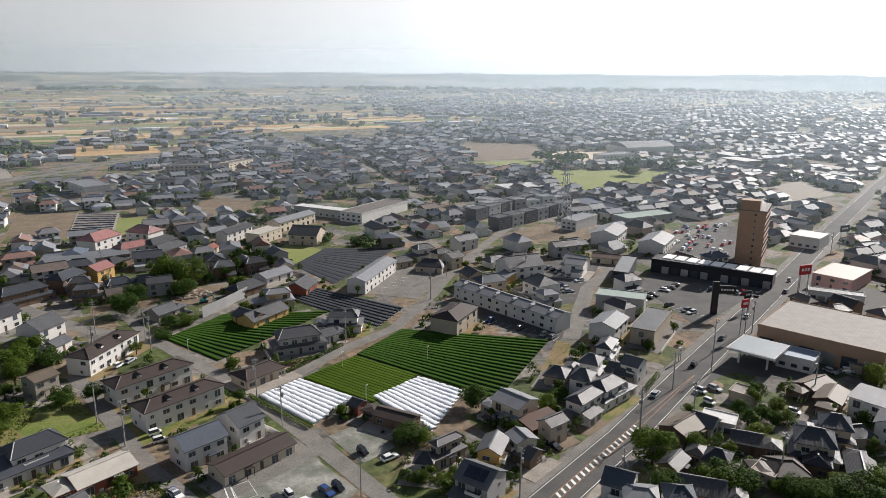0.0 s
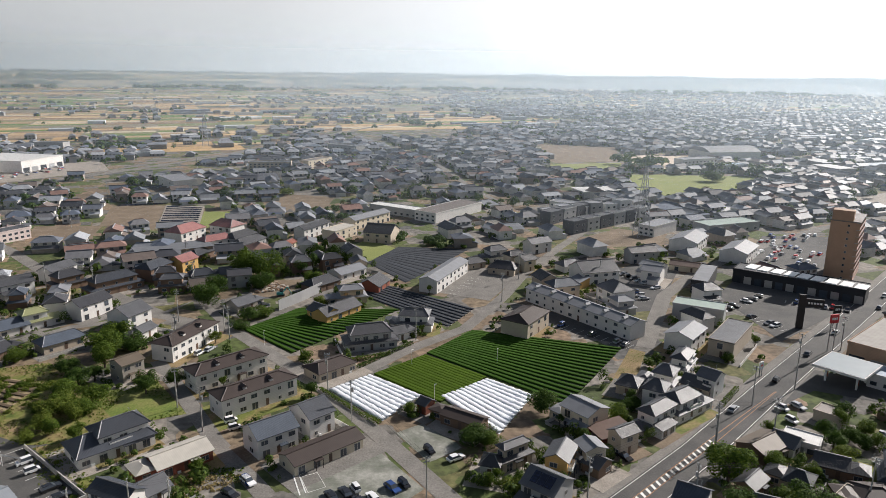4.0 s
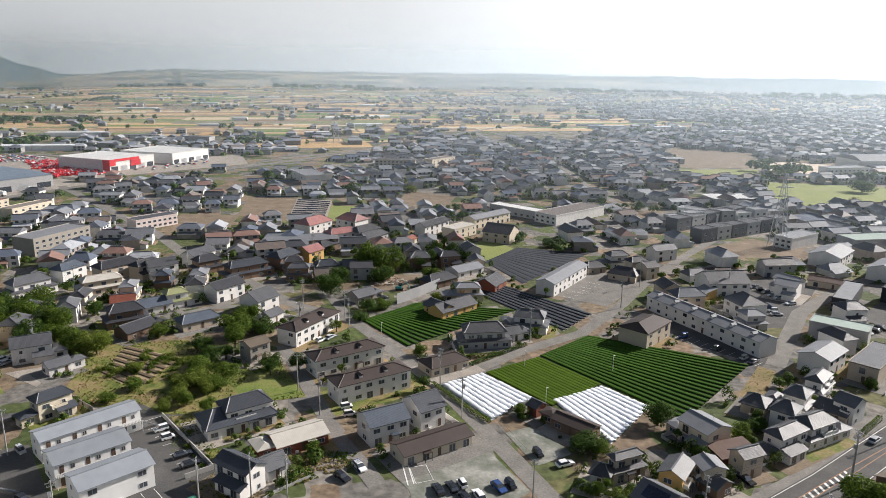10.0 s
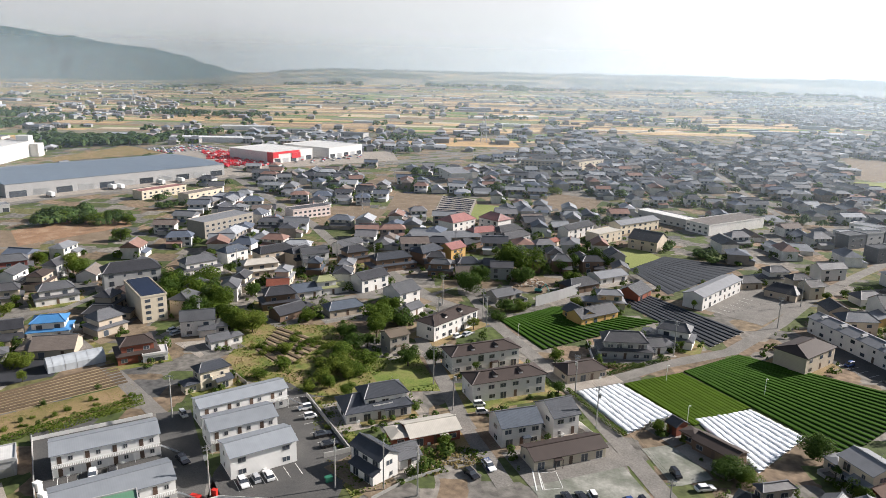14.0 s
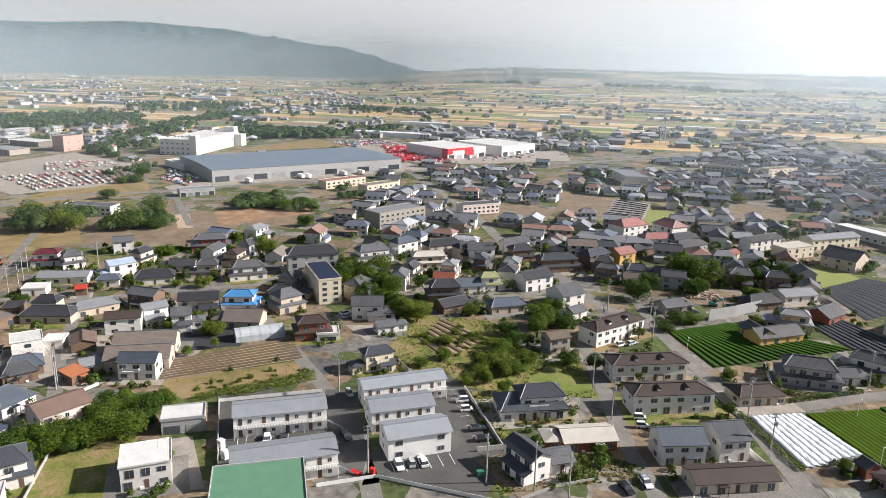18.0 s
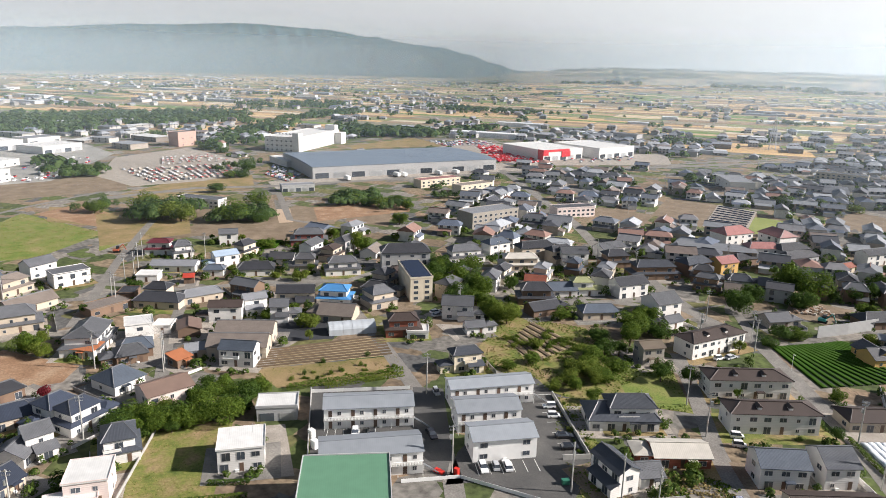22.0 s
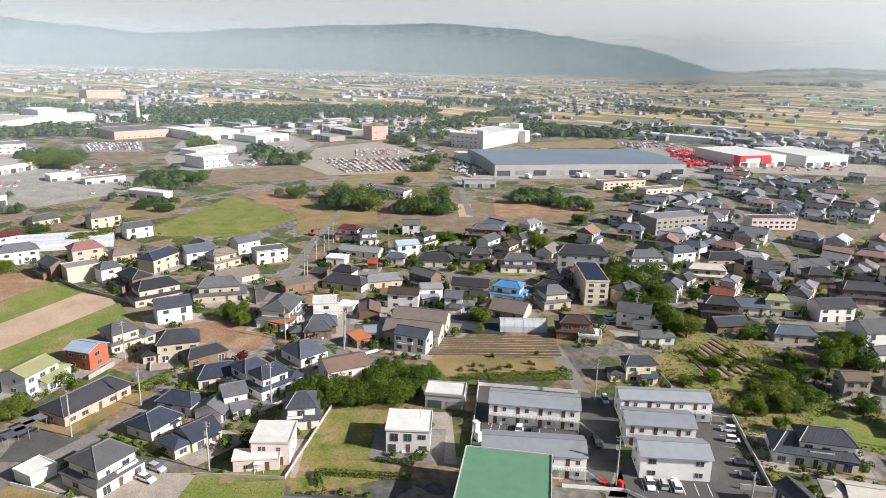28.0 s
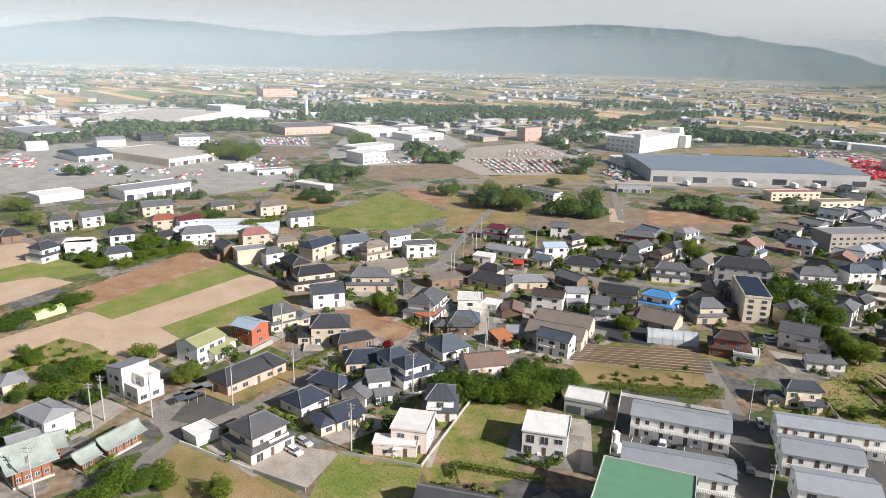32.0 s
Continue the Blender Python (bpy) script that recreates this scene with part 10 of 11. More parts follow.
def clump(x, y, r, h, n=26):
    n = 240 if n == 26 and math.hypot(x, y) < 620 else n
    z = land_height(x, y)
    for _ in range(n):
        v = Vector((tr.gauss(0, 1), tr.gauss(0, 1), abs(tr.gauss(0, 1)))).normalized()
        p = Vector((x, y, z + h * 0.35)) + Vector((v.x * r, v.y * r, v.z * h * 0.65)) * tr.uniform(0.7, 1.05)
        a = v.orthogonal().normalized() * r * tr.uniform(0.25, 0.5) * (26 / n) ** 0.5
        b = v.cross(a)
        k = len(verts)
        verts.extend([tuple(p - a), tuple(p + b * 0.8), tuple(p + a), tuple(p - b * 0.8)])
        faces.append((k, k + 1, k + 2, k + 3))


def belt(a, b, width, n, h=9):
    for _ in range(n):
        p = Vector(a).lerp(Vector(b), tr.random())
        clump(p.x + tr.gauss(0, width), p.y + tr.gauss(0, width), tr.uniform(3.5, 7) if h > 6 else tr.uniform(1.4, 3.2), h * tr.uniform(0.7, 1.2))


belt((-975.0, 45.7), (-924.5, 222.2), 24, 260, 11)
belt((-1077.8, 188.7), (-1047.2, 457.2), 26, 300, 12)
belt((-941.7, 295.0), (-963.6, 420.5), 16, 90, 11)
belt((-1213.8, 666.9), (-1220.0, 758.9), 18, 50, 12)
belt((-1218.9, 548.8), (-1229.8, 615.9), 14, 30, 12)
belt((-724.2, 462.7), (-691.4, 563.2), 9, 80, 9)
belt((-1113.2, 875.5), (-857.3, 954.7), 16, 130, 9)
belt((-680.1, 281.0), (-833.7, 425.0), 9, 70, 9)
belt((-869.0, 230.0), (-810.2, 281.5), 10, 50, 5)
belt((-537.6, 214.5), (-560.7, 269.2), 5, 26, 6)
belt((-397.9, 118.6), (-397.5, 147.4), 5, 34, 11)
belt((-374.0, 156.4), (-367.7, 177.6), 4, 22, 8)
belt((-376.2, 232.4), (-378.6, 264.5), 4, 26, 7)
belt((-342.9, 243.9), (-348.4, 267.4), 3, 16, 6)
belt((-359.9, 295.2), (-353.0, 314.2), 3, 12, 5)
belt((-568.3, 122.3), (-578.5, 142.7), 4, 14, 8)
belt((-441.3, 101.1), (-446.4, 118.5), 3, 14, 6)
belt((-136.9, 431.1), (-88.8, 411.0), 5, 22, 5)
belt((-108.7, 548.9), (-49.5, 500.0), 6, 24, 6)
belt((-30.7, 1123.2), (13.6, 1109.6), 6, 14, 9)
belt((101.0, 721.6), (139.8, 718.4), 5, 16, 11)
belt((177.3, 690.1), (247.7, 680.5), 7, 30, 9)
belt((-75.4, 377.8), (-35.2, 356.3), 3, 30, 4)
belt((-648.1, -56.0), (-618.3, -15.3), 7, 34, 9)
belt((-678.0, 73.3), (-706.3, 87.3), 5, 10, 9)
belt((-658.6, 123.1), (-567.9, 134.4), 7, 24, 8)
belt((-512.1, 23.9), (-520.5, 56.0), 5, 26, 7)
belt((-462.1, 0.3), (-429.8, 33.1), 3, 20, 5)
belt((-315.4, -89.6), (-333.3, -44.5), 3, 50, 4)
belt((-380.3, -96.6), (-380.9, -66.1), 3, 22, 5)
belt((-409.8, -81.7), (-449.8, -39.3), 4, 26, 5)
belt((-497.6, 11.7), (-474.7, 51.6), 4, 24, 6)
belt((-468.6, -105.0), (-479.9, -55.3), 4, 22, 5)
belt((-785.2, -176.7), (-879.8, -26.1), 18, 90, 8)
belt((-1026.0, 73.1), (-1011.7, 442.8), 26, 260, 11)
belt((-748.4, 486.6), (-669.7, 564.6), 14, 90, 9)
belt((-1184.6, 631.2), (-1157.6, 710.7), 14, 40, 10)
belt((-751.7, 311.8), (-862.3, 455.3), 10, 70, 10)
belt((-790.1, 508.9), (-670.9, 558.2), 12, 90, 9)
belt((-685.3, 561.2), (-708.6, 690.6), 10, 40, 8)
belt((-853.3, -193.4), (-813.8, -10.8), 12, 90, 9)
belt((-1145.2, -106.6), (-991.3, 213.1), 35, 160, 12)
belt((-705.9, -231.3), (-771.1, -127.6), 14, 60, 8)
belt((-472.5, 751.4), (-451.9, 779.1), 8, 16, 8)
belt((-128.7, 432.5), (-98.6, 477.5), 6, 12, 4)
belt((-37.9, 501.4), (2.8, 480.4), 7, 18, 5)
belt((160.9, 524.1), (204.6, 465.4), 10, 30, 6)
for _ in range(70):
    yaw, dist = radians(tr.uniform(-38, 114)), 700 + 2900 * tr.random()
    x, y = -math.sin(yaw) * dist, math.cos(yaw) * dist
    k = radians(GRID + tr.choice((0, 90)) + tr.uniform(-10, 10))
    ln = tr.uniform(25, 110)
    if dist > 1000 or free(x, y, 25):
        belt((x - math.cos(k) * ln, y - math.sin(k) * ln), (x + math.cos(k) * ln, y + math.sin(k) * ln), tr.uniform(4, 16), int(ln * 0.4), 7)
for _ in range(620):
    yaw, dist = radians(tr.uniform(-38, 114)), 500 + 2700 * tr.random() ** 1.3
    x, y = -math.sin(yaw) * dist, math.cos(yaw) * dist
    if dist > 1000 or free(x, y, 4):
        for _ in range(tr.choice((1, 1, 2, 4))):
            clump(x + tr.gauss(0, 6), y + tr.gauss(0, 6), tr.uniform(2.5, 6), tr.uniform(4, 9))
# long dark groves on the rising land at the far edge of the plain
groves = tr.getstate()
for _ in range(110):
    yaw, dist = tr.uniform(-38, 48), 2450 + 2250 * tr.random()
    half = math.degrees(tr.uniform(40, 220) / dist)
    for _ in range(int(half * 7) + 4):
        a = radians(yaw + tr.uniform(-half, half))
        d = dist + tr.gauss(0, 14)
        clump(-math.sin(a) * d, math.cos(a) * d, tr.uniform(8, 17), tr.uniform(6, 12), 22)
tr.setstate(groves)
joined("far_trees", verts, faces, (FARLEAF,), [0] * len(faces), "scattered far groves and tree belts", "trees")

# long plastic tunnels and sheds that glint on the plain
verts, faces = [], []
for _ in range(260):
    yaw, dist = radians(tr.uniform(-38, 114)), tr.uniform(800, 3600)
    x, y = -math.sin(yaw) * dist, math.cos(yaw) * dist
    if not free(x, y, 30):
        continue
    w, d, h = tr.uniform(25, 90), tr.uniform(8, 22), tr.uniform(3, 6)
    k = len(verts)
    for a, b, z in ((-w, -d, 0), (w, -d, 0), (w, d, 0), (-w, d, 0), (-w, -d, h), (w, -d, h), (w, d, h), (-w, d, h)):
        a, b = a / 2, b / 2
        verts.append((x + gc * a - gs * b, y + gs * a + gc * b, z + land_height(x, y)))
    for q in ((0, 1, 5, 4), (1, 2, 6, 5), (2, 3, 7, 6), (3, 0, 4, 7), (4, 5, 6, 7)):
        faces.append(tuple(k + m for m in q))
joined("far_sheds", verts, faces, (island_material("far_sheds", ((0.75, 0.76, 0.78), (0.5, 0.52, 0.55), (0.62, 0.64, 0.68), (0.8, 0.8, 0.8), (0.3, 0.33, 0.38)), rough=0.4, spec=0.6),),
       [0] * len(faces), "far greenhouses and sheds with pale roofs", "sheds")



def lorry(p, rz):
    """White box lorry: cab, cargo box, chassis and six wheels."""
    e = tagged(new("lorry"), "white box lorry parked at a loading bay", "lorry", "lorries at the warehouse")
    e.matrix_basis = pose(p[0], p[1], 0.08, 0, 0, rz)
    bm = bmesh.new()
    box(bm, -1.2, -3.6, 1.0, 1.2, 4.6, 3.5)
    part("cargo_box", bm, WHITE, e)
    bm = bmesh.new()
    hull(bm, [(-1.15, -5.6, 0.6), (1.15, -5.6, 0.6), (1.15, -3.75, 0.6), (-1.15, -3.75, 0.6), (-1.1, -5.3, 2.7), (1.1, -5.3, 2.7), (1.1, -3.75, 2.8), (-1.1, -3.75, 2.8)],
         ((0, 1, 5, 4), (1, 2, 6, 5), (2, 3, 7, 6), (3, 0, 4, 7), (4, 5, 6, 7), (3, 2, 1, 0)))
    cab = part("cab", bm, WHITE, e)
    bm = bmesh.new()
    hull(bm, [(-1.0, -5.52, 1.6), (1.0, -5.52, 1.6), (1.0, -5.36, 2.5), (-1.0, -5.36, 2.5)], ((0, 1, 2, 3),))
    part("windscreen", bm, GLASS, cab)
    bm = bmesh.new()
    box(bm, -0.5, -5.2, 0.55, 0.5, 4.4, 0.95)
    part("chassis", bm, STEEL, e)
    for y in (-4.7, 2.2, 3.4):
        for x in (-1.05, 1.05):
            bm = bmesh.new()
            tube(bm, 0.48, 0, 0, -0.15, 0.15, 12)
            part("wheel", bm, WALL["black"], e, at=pose(x, y, 0.48, 0, 90, 0))


for p in ((-452.0, 290.0), (-444.8, 331.8), (-442.1, 336.4), (-434.8, 366.3), (-431.5, 381.8), (-426.0, 402.0)):
    lorry(p, 76.1 + 180)

# vehicles of the dealer's yard and the depot
verts, faces = [], []


def far_car(x, y, k):
    c, s = math.cos(k), math.sin(k)
    for w, d, z0, z1 in ((4.4, 1.7, 0.3, 0.9), (2.4, 1.5, 0.9, 1.5)):
        b = len(verts)
        for a, e, z in ((-w, -d, z0), (w, -d, z0), (w, d, z0), (-w, d, z0), (-w, -d, z1), (w, -d, z1), (w, d, z1), (-w, d, z1)):
            verts.append((x + c * a / 2 - s * e / 2, y + s * a / 2 + c * e / 2, z))
        for q in ((0, 1, 5, 4), (1, 2, 6, 5), (2, 3, 7, 6), (3, 0, 4, 7), (4, 5, 6, 7)):
            faces.append(tuple(b + m for m in q))


def car_yard(a, b, c, d, gap=3.0, fill=0.8):
    a, b, c, d = (Vector(v) for v in (a, b, c, d))
    nu, nv = int((b - a).length / gap), max(2, int((d - a).length / 6.5))
    k = math.atan2((d - a).y, (d - a).x)
    for i in range(nu):
        for j in range(nv):
            if tr.random() < fill:
                p = a.lerp(b, (i + .5) / nu).lerp(d.lerp(c, (i + .5) / nu), (j + .5) / nv)
                far_car(p.x, p.y, k + tr.gauss(0, 0.05))


car_yard((-515.0, 165.0), (-515.0, 232.0), (-575.0, 250.0), (-590.0, 165.0), gap=4.2, fill=0.75)
car_yard((-597.0, 200.0), (-590.0, 258.0), (-640.0, 262.0), (-640.0, 215.0), gap=4.2, fill=0.6)
joined("yard_cars", verts, faces, (island_material("yard_car_paint", ((0.65, 0.65, 0.65), (0.6, 0.6, 0.6), (0.32, 0.07, 0.06), (0.4, 0.41, 0.42), (0.10, 0.10, 0.11), (0.55, 0.53, 0.5), (0.42, 0.11, 0.10), (0.5, 0.45, 0.38), (0.62, 0.62, 0.6), (0.3, 0.28, 0.26)), rough=0.3, spec=0.6),),
       [0] * len(faces), "rows of red and white vehicles in a dealer's yard", "cars")
verts, faces = [], []
car_yard((-545.0, -165.0), (-500.0, -60.0), (-540.0, -45.0), (-585.0, -160.0), gap=4.5, fill=0.42)
car_yard((-748.0, -18.0), (-742.0, 30.0), (-690.0, 30.0), (-692.0, -12.0), gap=2.9, fill=0.85)
car_yard((-481.1, -10.6), (-484.7, 19.3), (-519.3, 18.6), (-516.5, -7.3), gap=4.0, fill=0.4)
car_yard((-560.0, -40.0), (-540.0, 0.0), (-600.0, 10.0), (-610.0, -30.0), gap=4.5, fill=0.4)
car_yard((116.6, 358.0), (144.2, 341.2), (161.9, 378.0), (139.7, 391.4), gap=3.4, fill=0.5)
car_yard((131.6, 391.2), (163.8, 399.2), (174.5, 418.1), (145.7, 414.2), gap=3.4, fill=0.5)
car_yard((-640.0, -205.0), (-600.0, -180.0), (-560.0, -170.0), (-580.0, -210.0), gap=5.0, fill=0.4)
car_yard((-505.9, 249.1), (-467.4, 248.5), (-492.5, 273.7), (-549.0, 278.0), fill=0.7)
car_yard((-690.0, 120.0), (-670.0, 175.0), (-560.0, 110.0), (-570.0, 60.0), gap=6.0, fill=0.3)
car_yard((-800.0, -190.0), (-720.0, -160.0), (-715.0, -140.0), (-800.0, -150.0), gap=5.0, fill=0.3)
car_yard((-400.0, 600.0), (-420.0, 520.0), (-445.0, 520.0), (-425.0, 610.0), gap=6.0, fill=0.4)
car_yard((-585.0, 500.0), (-560.0, 560.0), (-620.0, 570.0), (-625.0, 510.0), gap=3.6, fill=0.6)
joined("yard_cars", verts, faces, (island_material("lot_car_paint", ((0.75, 0.75, 0.75), (0.7, 0.7, 0.7), (0.72, 0.72, 0.72), (0.4, 0.41, 0.42), (0.05, 0.05, 0.06), (0.2, 0.2, 0.22), (0.5, 0.03, 0.03), (0.1, 0.15, 0.35)), rough=0.3, spec=0.6),),
       [0] * len(faces), "rows of parked vehicles in far car parks", "cars")
verts, faces = [], []
for x, y, rz, w, d in PLOTS:
    for _ in range(20):
        a, q = tr.uniform(0, 6.28), max(w, d) * 0.5 + tr.uniform(0.6, 4.0)
        px, py = x + math.cos(a) * q, y + math.sin(a) * q
        if free(px, py, 0.3):
            clump(px, py, tr.uniform(0.5, 1.3), tr.uniform(0.9, 2.4), 60 if math.hypot(px, py) < 230 else 30)
    for _ in range(3):
        a, q = tr.uniform(0, 6.28), max(w, d) * 0.5 + tr.uniform(1.5, 4.0)
        px, py = x + math.cos(a) * q, y + math.sin(a) * q
        if free(px, py, 1.2) and free_of_houses(px, py):
            clump(px, py, tr.uniform(1.2, 2.4), tr.uniform(2.6, 5.2), 150)
for x, y, rr, hh in GREEN:
    if math.hypot(x, y) > 600 or free(x, y, 0.3):
        clump(x, y, rr, hh, 20 if math.hypot(x, y) < 760 else 7)
joined("garden_greenery", verts, faces, (GARDENLEAF,), [0] * len(faces), "low bushes and hedges between the houses", "bushes")

# red lifting machines of the rental depot
verts, faces = [], []
for _ in range(330):
    p = Vector((-475.7, 465.4)).lerp(Vector((-436.0, 490.0)), tr.random()).lerp(Vector((-565.0, 530.0)).lerp(Vector((-530.0, 552.0)), tr.random()), tr.random())
    x, y = p.x + tr.gauss(0, 5), p.y + tr.gauss(0, 5)
    k, h = tr.uniform(0, 3.14), tr.uniform(1.6, 2.6)
    c, s = math.cos(k), math.sin(k)
    for w, d, z0, z1 in ((4.5, 1.8, 0.2, 1.4), (1.2, 1.0, 1.4, h)):
        b = len(verts)
        for a, e, z in ((-w, -d, z0), (w, -d, z0), (w, d, z0), (-w, d, z0), (-w, -d, z1), (w, -d, z1), (w, d, z1), (-w, d, z1)):
            verts.append((x + c * a / 2 - s * e / 2, y + s * a / 2 + c * e / 2, z))
        for q in ((0, 1, 5, 4), (1, 2, 6, 5), (2, 3, 7, 6), (3, 0, 4, 7), (4, 5, 6, 7)):
            faces.append(tuple(b + m for m in q))
joined("rental_machines", verts, faces, (island_material("machine_paint", ((0.6, 0.02, 0.03), (0.55, 0.03, 0.05), (0.65, 0.05, 0.06), (0.6, 0.02, 0.03), (0.55, 0.04, 0.05), (0.5, 0.5, 0.5)), rough=0.4),),
       [0] * len(faces), "crowded red rental machines in the depot yard", "machines")


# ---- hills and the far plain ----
# Woodland green shifted to teal: the blue of distance is painted in.
HILL = material("hill_woods_hazed", (0.034, 0.074, 0.086), rough=1.0, vary=0.7, grain=0.012, stain=0.0, spec=0.1)


SKYLINE = [(36.0, -20), (44.0, 42), (45.8, 84), (48.0, 137), (48.0, 138), (50.2, 174), (51.6, 183), (55.4, 225), (59.3, 262), (64.7, 282), (72.0, 257), (79.9, 218), (83.4, 187), (86.8, 176), (91.4, 202), (96.2, 233), (101.1, 243), (104.7, 207), (108.1, 166), (128.0, 160)]


def ridge_height(yaw):
    """Skyline of the hills by bearing, metres above the plain."""
    yaw = min(max(yaw, SKYLINE[0][0]), SKYLINE[-1][0])
    for (a, p), (b, q) in zip(SKYLINE, SKYLINE[1:]):
        if a <= yaw <= b:
            k = (yaw - a) / (b - a)
            k = k * k * (3 - 2 * k)
            return p + (q - p) * k + 6 * noise.noise((yaw * 1.3, 0, 2)) + 3 * noise.noise((yaw * 4, 3, 2))
    return 0


def hills(name, dist, scale, lo, hi, label, mat, depth=700):
    verts, faces = [], []
    n, m = 420, 26
    for i in range(n + 1):
        yaw = lo + (hi - lo) * i / n
        edge = 1.0
        for j in range(m + 1):
            k = j / m
            rr = dist + depth * k
            x, y = -math.sin(radians(yaw)) * rr, math.cos(radians(yaw)) * rr
            z = ridge_height(yaw + 2 * noise.noise((yaw * 0.2, k * 3, 7)) * (1 - k)) * scale * edge * (k ** 0.8) * (1 + 0.18 * noise.noise((yaw * 0.5, k * 4, 1)) * (1 - k))
            spur = abs(noise.noise((yaw * 0.62 + 0.8 * noise.noise((yaw * 0.9, k * 2, 4)), k * 1.9, 11))) + 0.5 * abs(noise.noise((yaw * 1.5, k * 5.0, 15)))
            z *= 1 - 0.75 * spur * min(1.0, 4 * k) * (1 - k * k)
            verts.append((x, y, max(-1.0, z) - 0.5))
    for i in range(n):
        for j in range(m):
            a = i * (m + 1) + j
            faces.append((a, a + m + 1, a + m + 2, a + 1))
    me = bpy.data.meshes.new(name)
    me.from_pydata(verts, [], faces)
    me.materials.append(mat)
    for p in me.polygons:
        p.use_smooth = True
    return tagged(new(name, me), label, "hills", "", "structure")


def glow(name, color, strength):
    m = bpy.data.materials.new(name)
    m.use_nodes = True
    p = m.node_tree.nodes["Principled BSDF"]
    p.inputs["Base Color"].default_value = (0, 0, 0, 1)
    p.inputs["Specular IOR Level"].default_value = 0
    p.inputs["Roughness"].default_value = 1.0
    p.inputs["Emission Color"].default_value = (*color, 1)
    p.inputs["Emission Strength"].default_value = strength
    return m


hills("backdrop_hills", 3900, 1.0, 36, 128, "long wooded hill range with haze blue in its colour", HILL)

def haze_backdrop(radius, z0, z1):
    """A glowing ring painted as the hazy strip of sky low over the plain, palest towards the sun."""
    m = bpy.data.materials.new("hazy_sky_glow")
    m.use_nodes = True
    N, L = m.node_tree.nodes, m.node_tree.links
    N.remove(N["Principled BSDF"])
    em = N.new("ShaderNodeEmission")
    L.new(em.outputs[0], N["Material Output"].inputs["Surface"])
    geo = N.new("ShaderNodeNewGeometry")
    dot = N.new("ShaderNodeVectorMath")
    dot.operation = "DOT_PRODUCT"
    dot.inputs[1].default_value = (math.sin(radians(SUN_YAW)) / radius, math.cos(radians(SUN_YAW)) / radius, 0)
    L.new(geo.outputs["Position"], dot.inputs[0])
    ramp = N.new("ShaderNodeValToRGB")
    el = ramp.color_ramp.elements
    # sun glare put into the emission as brightness by bearing
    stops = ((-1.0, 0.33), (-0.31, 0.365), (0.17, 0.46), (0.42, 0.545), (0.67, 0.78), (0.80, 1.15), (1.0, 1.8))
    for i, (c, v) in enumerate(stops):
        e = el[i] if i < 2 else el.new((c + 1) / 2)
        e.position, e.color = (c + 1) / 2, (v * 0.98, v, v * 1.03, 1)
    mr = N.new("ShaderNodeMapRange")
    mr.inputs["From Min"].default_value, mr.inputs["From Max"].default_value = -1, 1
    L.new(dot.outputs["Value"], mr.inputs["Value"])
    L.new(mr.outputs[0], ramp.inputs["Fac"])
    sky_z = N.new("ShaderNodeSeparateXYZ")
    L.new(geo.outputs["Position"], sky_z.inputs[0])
    # bluish dimming towards the foot, painted as far haze
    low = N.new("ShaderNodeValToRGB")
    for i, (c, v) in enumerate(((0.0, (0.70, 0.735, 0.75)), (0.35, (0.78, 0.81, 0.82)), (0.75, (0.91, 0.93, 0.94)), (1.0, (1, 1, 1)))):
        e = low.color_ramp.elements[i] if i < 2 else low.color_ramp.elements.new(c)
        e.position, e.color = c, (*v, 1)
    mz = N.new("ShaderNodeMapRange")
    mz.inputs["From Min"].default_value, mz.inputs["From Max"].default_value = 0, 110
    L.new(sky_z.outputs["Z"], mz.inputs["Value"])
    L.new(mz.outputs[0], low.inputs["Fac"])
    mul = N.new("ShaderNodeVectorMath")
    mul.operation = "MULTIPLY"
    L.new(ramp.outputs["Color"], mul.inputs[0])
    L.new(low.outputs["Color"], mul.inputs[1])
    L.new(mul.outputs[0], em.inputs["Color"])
    bm = bmesh.new()
    ring = []
    for i in range(129):
        a = radians(-80 + 240 * i / 128)
        ring.append([bm.verts.new((-math.sin(a) * radius, math.cos(a) * radius, z)) for z in (z0, z1)])
    for p, q in zip(ring, ring[1:]):
        bm.faces.new((p[0], p[1], q[1], q[0]))
    return tagged(part("backdrop", bm, m), "glowing backdrop painted as pale hazy sky beyond the plain", "", "", "structure")


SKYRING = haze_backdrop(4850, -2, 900)


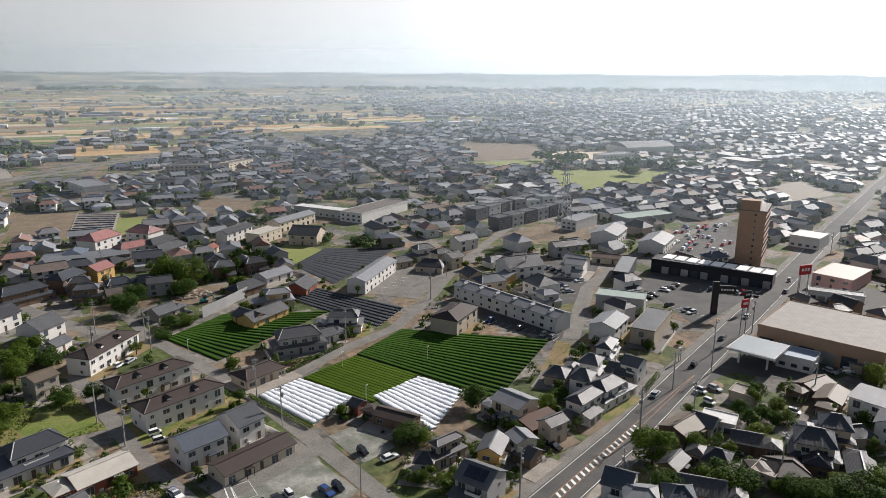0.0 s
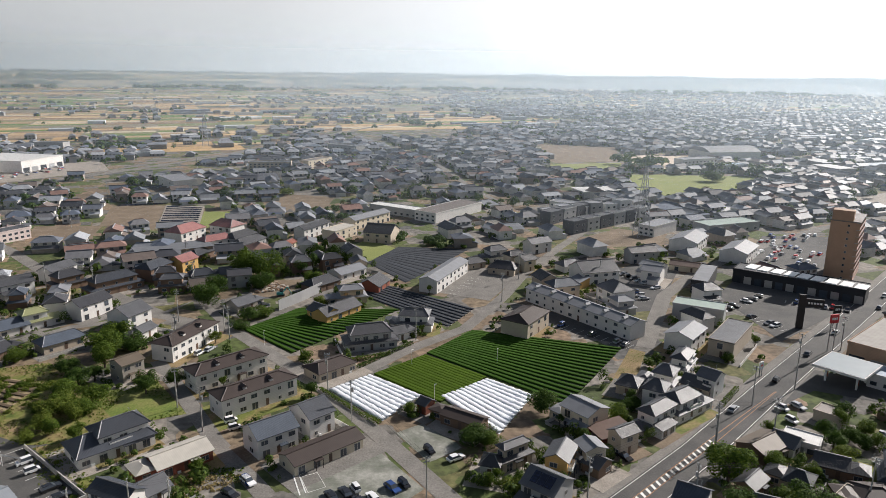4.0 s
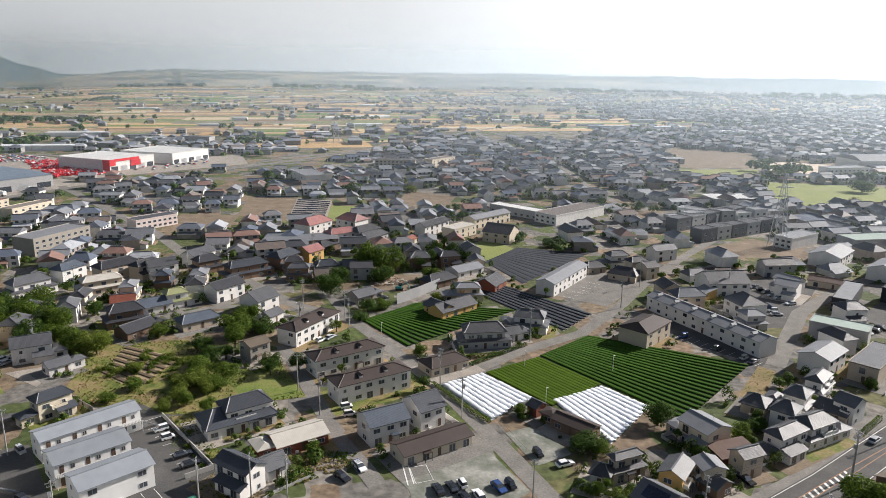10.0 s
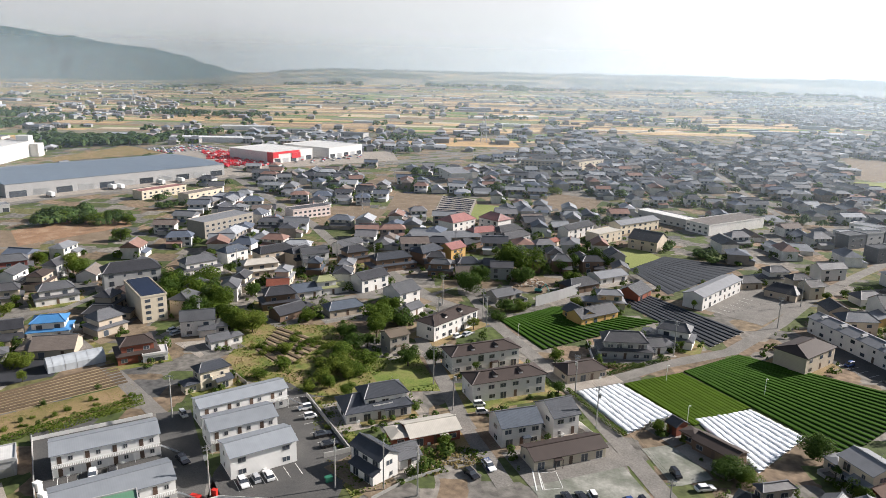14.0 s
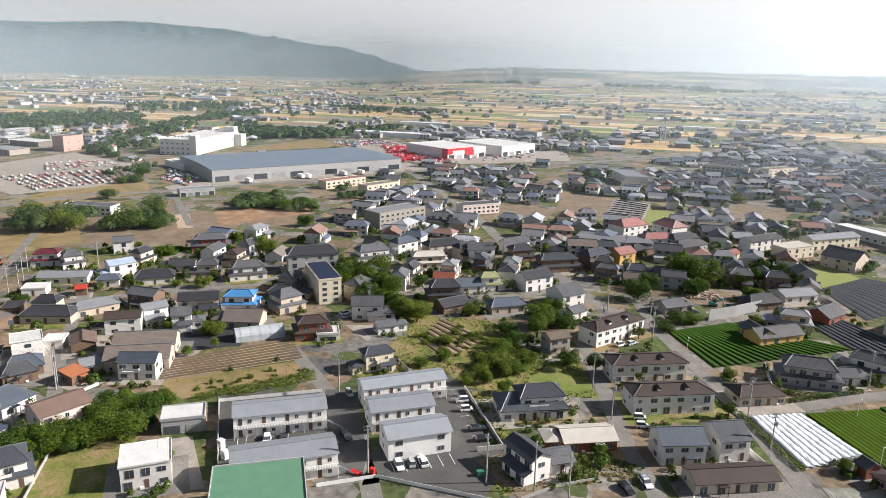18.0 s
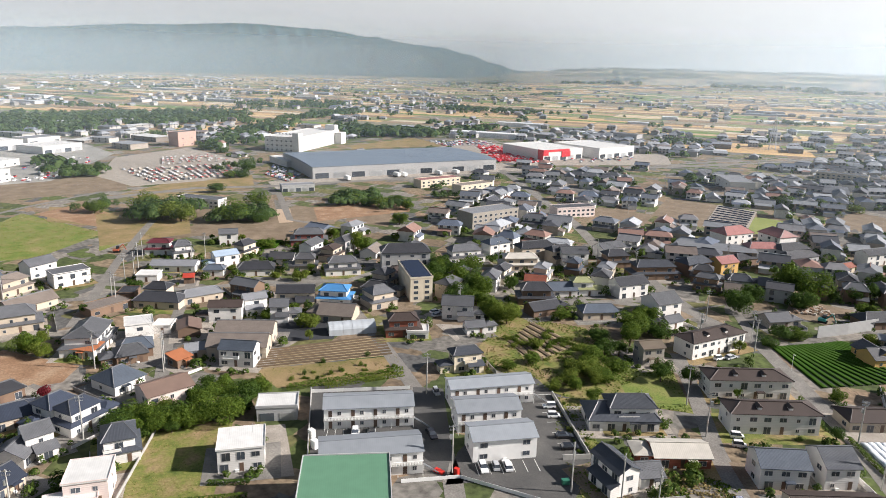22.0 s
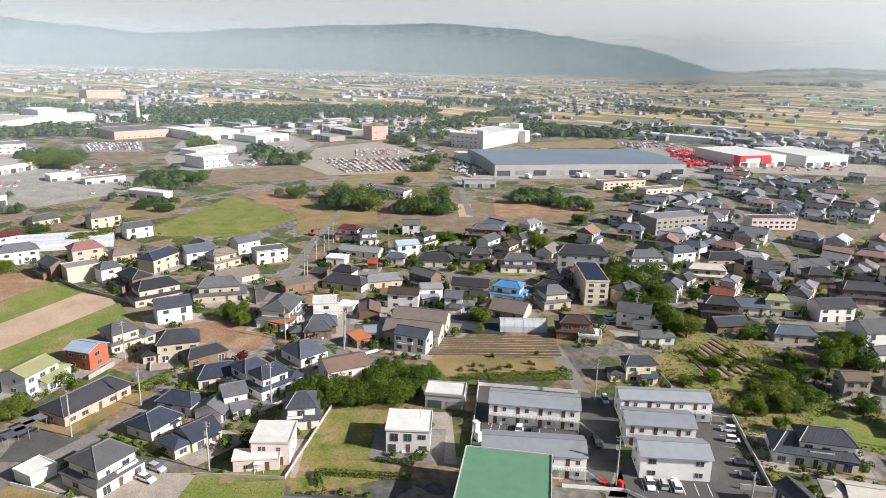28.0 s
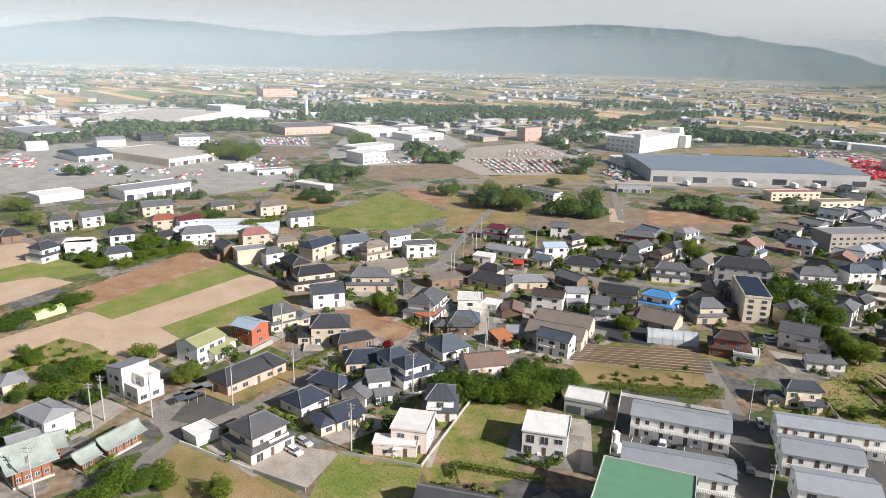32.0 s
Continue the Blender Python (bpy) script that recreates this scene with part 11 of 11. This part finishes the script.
def haze_veil(radius, following, top, share):
    """An added thin translucent sheet that imitates haze round the plain, lit by the sun and the sky; it thickens
    upwards from the ground.
    """
    m = bpy.data.materials.new("haze_sheet")
    m.use_nodes = True
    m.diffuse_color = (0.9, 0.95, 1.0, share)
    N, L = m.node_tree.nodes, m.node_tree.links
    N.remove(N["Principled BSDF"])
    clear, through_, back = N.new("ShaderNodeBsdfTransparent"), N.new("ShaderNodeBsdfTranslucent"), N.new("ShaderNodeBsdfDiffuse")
    through_.inputs["Color"].default_value = (*HAZEBLUE, 1)
    back.inputs["Color"].default_value = (*HAZEBLUE, 1)
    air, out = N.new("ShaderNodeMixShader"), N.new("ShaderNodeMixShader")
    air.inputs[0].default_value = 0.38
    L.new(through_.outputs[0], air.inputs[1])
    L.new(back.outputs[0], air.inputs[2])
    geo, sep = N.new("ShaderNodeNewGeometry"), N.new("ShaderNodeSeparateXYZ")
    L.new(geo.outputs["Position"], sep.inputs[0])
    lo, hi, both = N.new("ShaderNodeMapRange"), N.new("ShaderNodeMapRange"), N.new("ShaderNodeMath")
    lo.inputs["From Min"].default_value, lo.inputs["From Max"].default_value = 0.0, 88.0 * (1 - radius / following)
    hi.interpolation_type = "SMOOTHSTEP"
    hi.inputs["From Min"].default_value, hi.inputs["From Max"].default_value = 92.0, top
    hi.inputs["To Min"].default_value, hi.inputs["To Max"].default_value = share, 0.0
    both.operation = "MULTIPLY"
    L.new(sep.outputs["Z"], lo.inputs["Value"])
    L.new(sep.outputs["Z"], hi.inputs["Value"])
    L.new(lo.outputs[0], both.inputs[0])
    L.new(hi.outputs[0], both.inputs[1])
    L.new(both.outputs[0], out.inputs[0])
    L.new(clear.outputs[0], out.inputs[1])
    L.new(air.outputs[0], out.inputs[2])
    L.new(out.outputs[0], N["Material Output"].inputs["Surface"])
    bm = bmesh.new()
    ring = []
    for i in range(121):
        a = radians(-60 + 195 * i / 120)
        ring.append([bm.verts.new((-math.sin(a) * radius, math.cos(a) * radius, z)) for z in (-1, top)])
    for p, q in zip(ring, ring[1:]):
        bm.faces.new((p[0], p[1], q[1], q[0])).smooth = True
    return tagged(part("backdrop_haze", bm, m), "translucent sheet added to imitate haze over the plain", "", "", "structure")


HAZEBLUE = (0.755, 0.89, 1.0)
# Nested sheets stand in for haze that gathers with distance.
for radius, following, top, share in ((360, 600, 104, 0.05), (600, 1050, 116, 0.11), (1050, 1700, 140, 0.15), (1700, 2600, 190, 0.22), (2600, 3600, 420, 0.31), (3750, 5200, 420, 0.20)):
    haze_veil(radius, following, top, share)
# Flat strip of low hills; its glowing pale blue stands in for haze.
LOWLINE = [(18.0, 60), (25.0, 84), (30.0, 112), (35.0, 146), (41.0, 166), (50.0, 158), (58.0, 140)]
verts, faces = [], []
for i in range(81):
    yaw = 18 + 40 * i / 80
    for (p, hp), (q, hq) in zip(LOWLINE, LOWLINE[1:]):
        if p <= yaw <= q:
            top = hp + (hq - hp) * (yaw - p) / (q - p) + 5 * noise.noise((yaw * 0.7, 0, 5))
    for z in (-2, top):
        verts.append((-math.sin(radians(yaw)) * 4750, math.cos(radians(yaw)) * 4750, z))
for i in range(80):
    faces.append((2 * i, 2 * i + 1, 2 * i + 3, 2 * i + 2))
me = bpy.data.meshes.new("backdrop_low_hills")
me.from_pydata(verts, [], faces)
me.materials.append(glow("faint_hills_glow", (0.455, 0.48, 0.505), 0.97))
tagged(new("backdrop_low_hills", me), "flat glowing strip of faint low hills, haze in its colour", "hills", "", "structure")
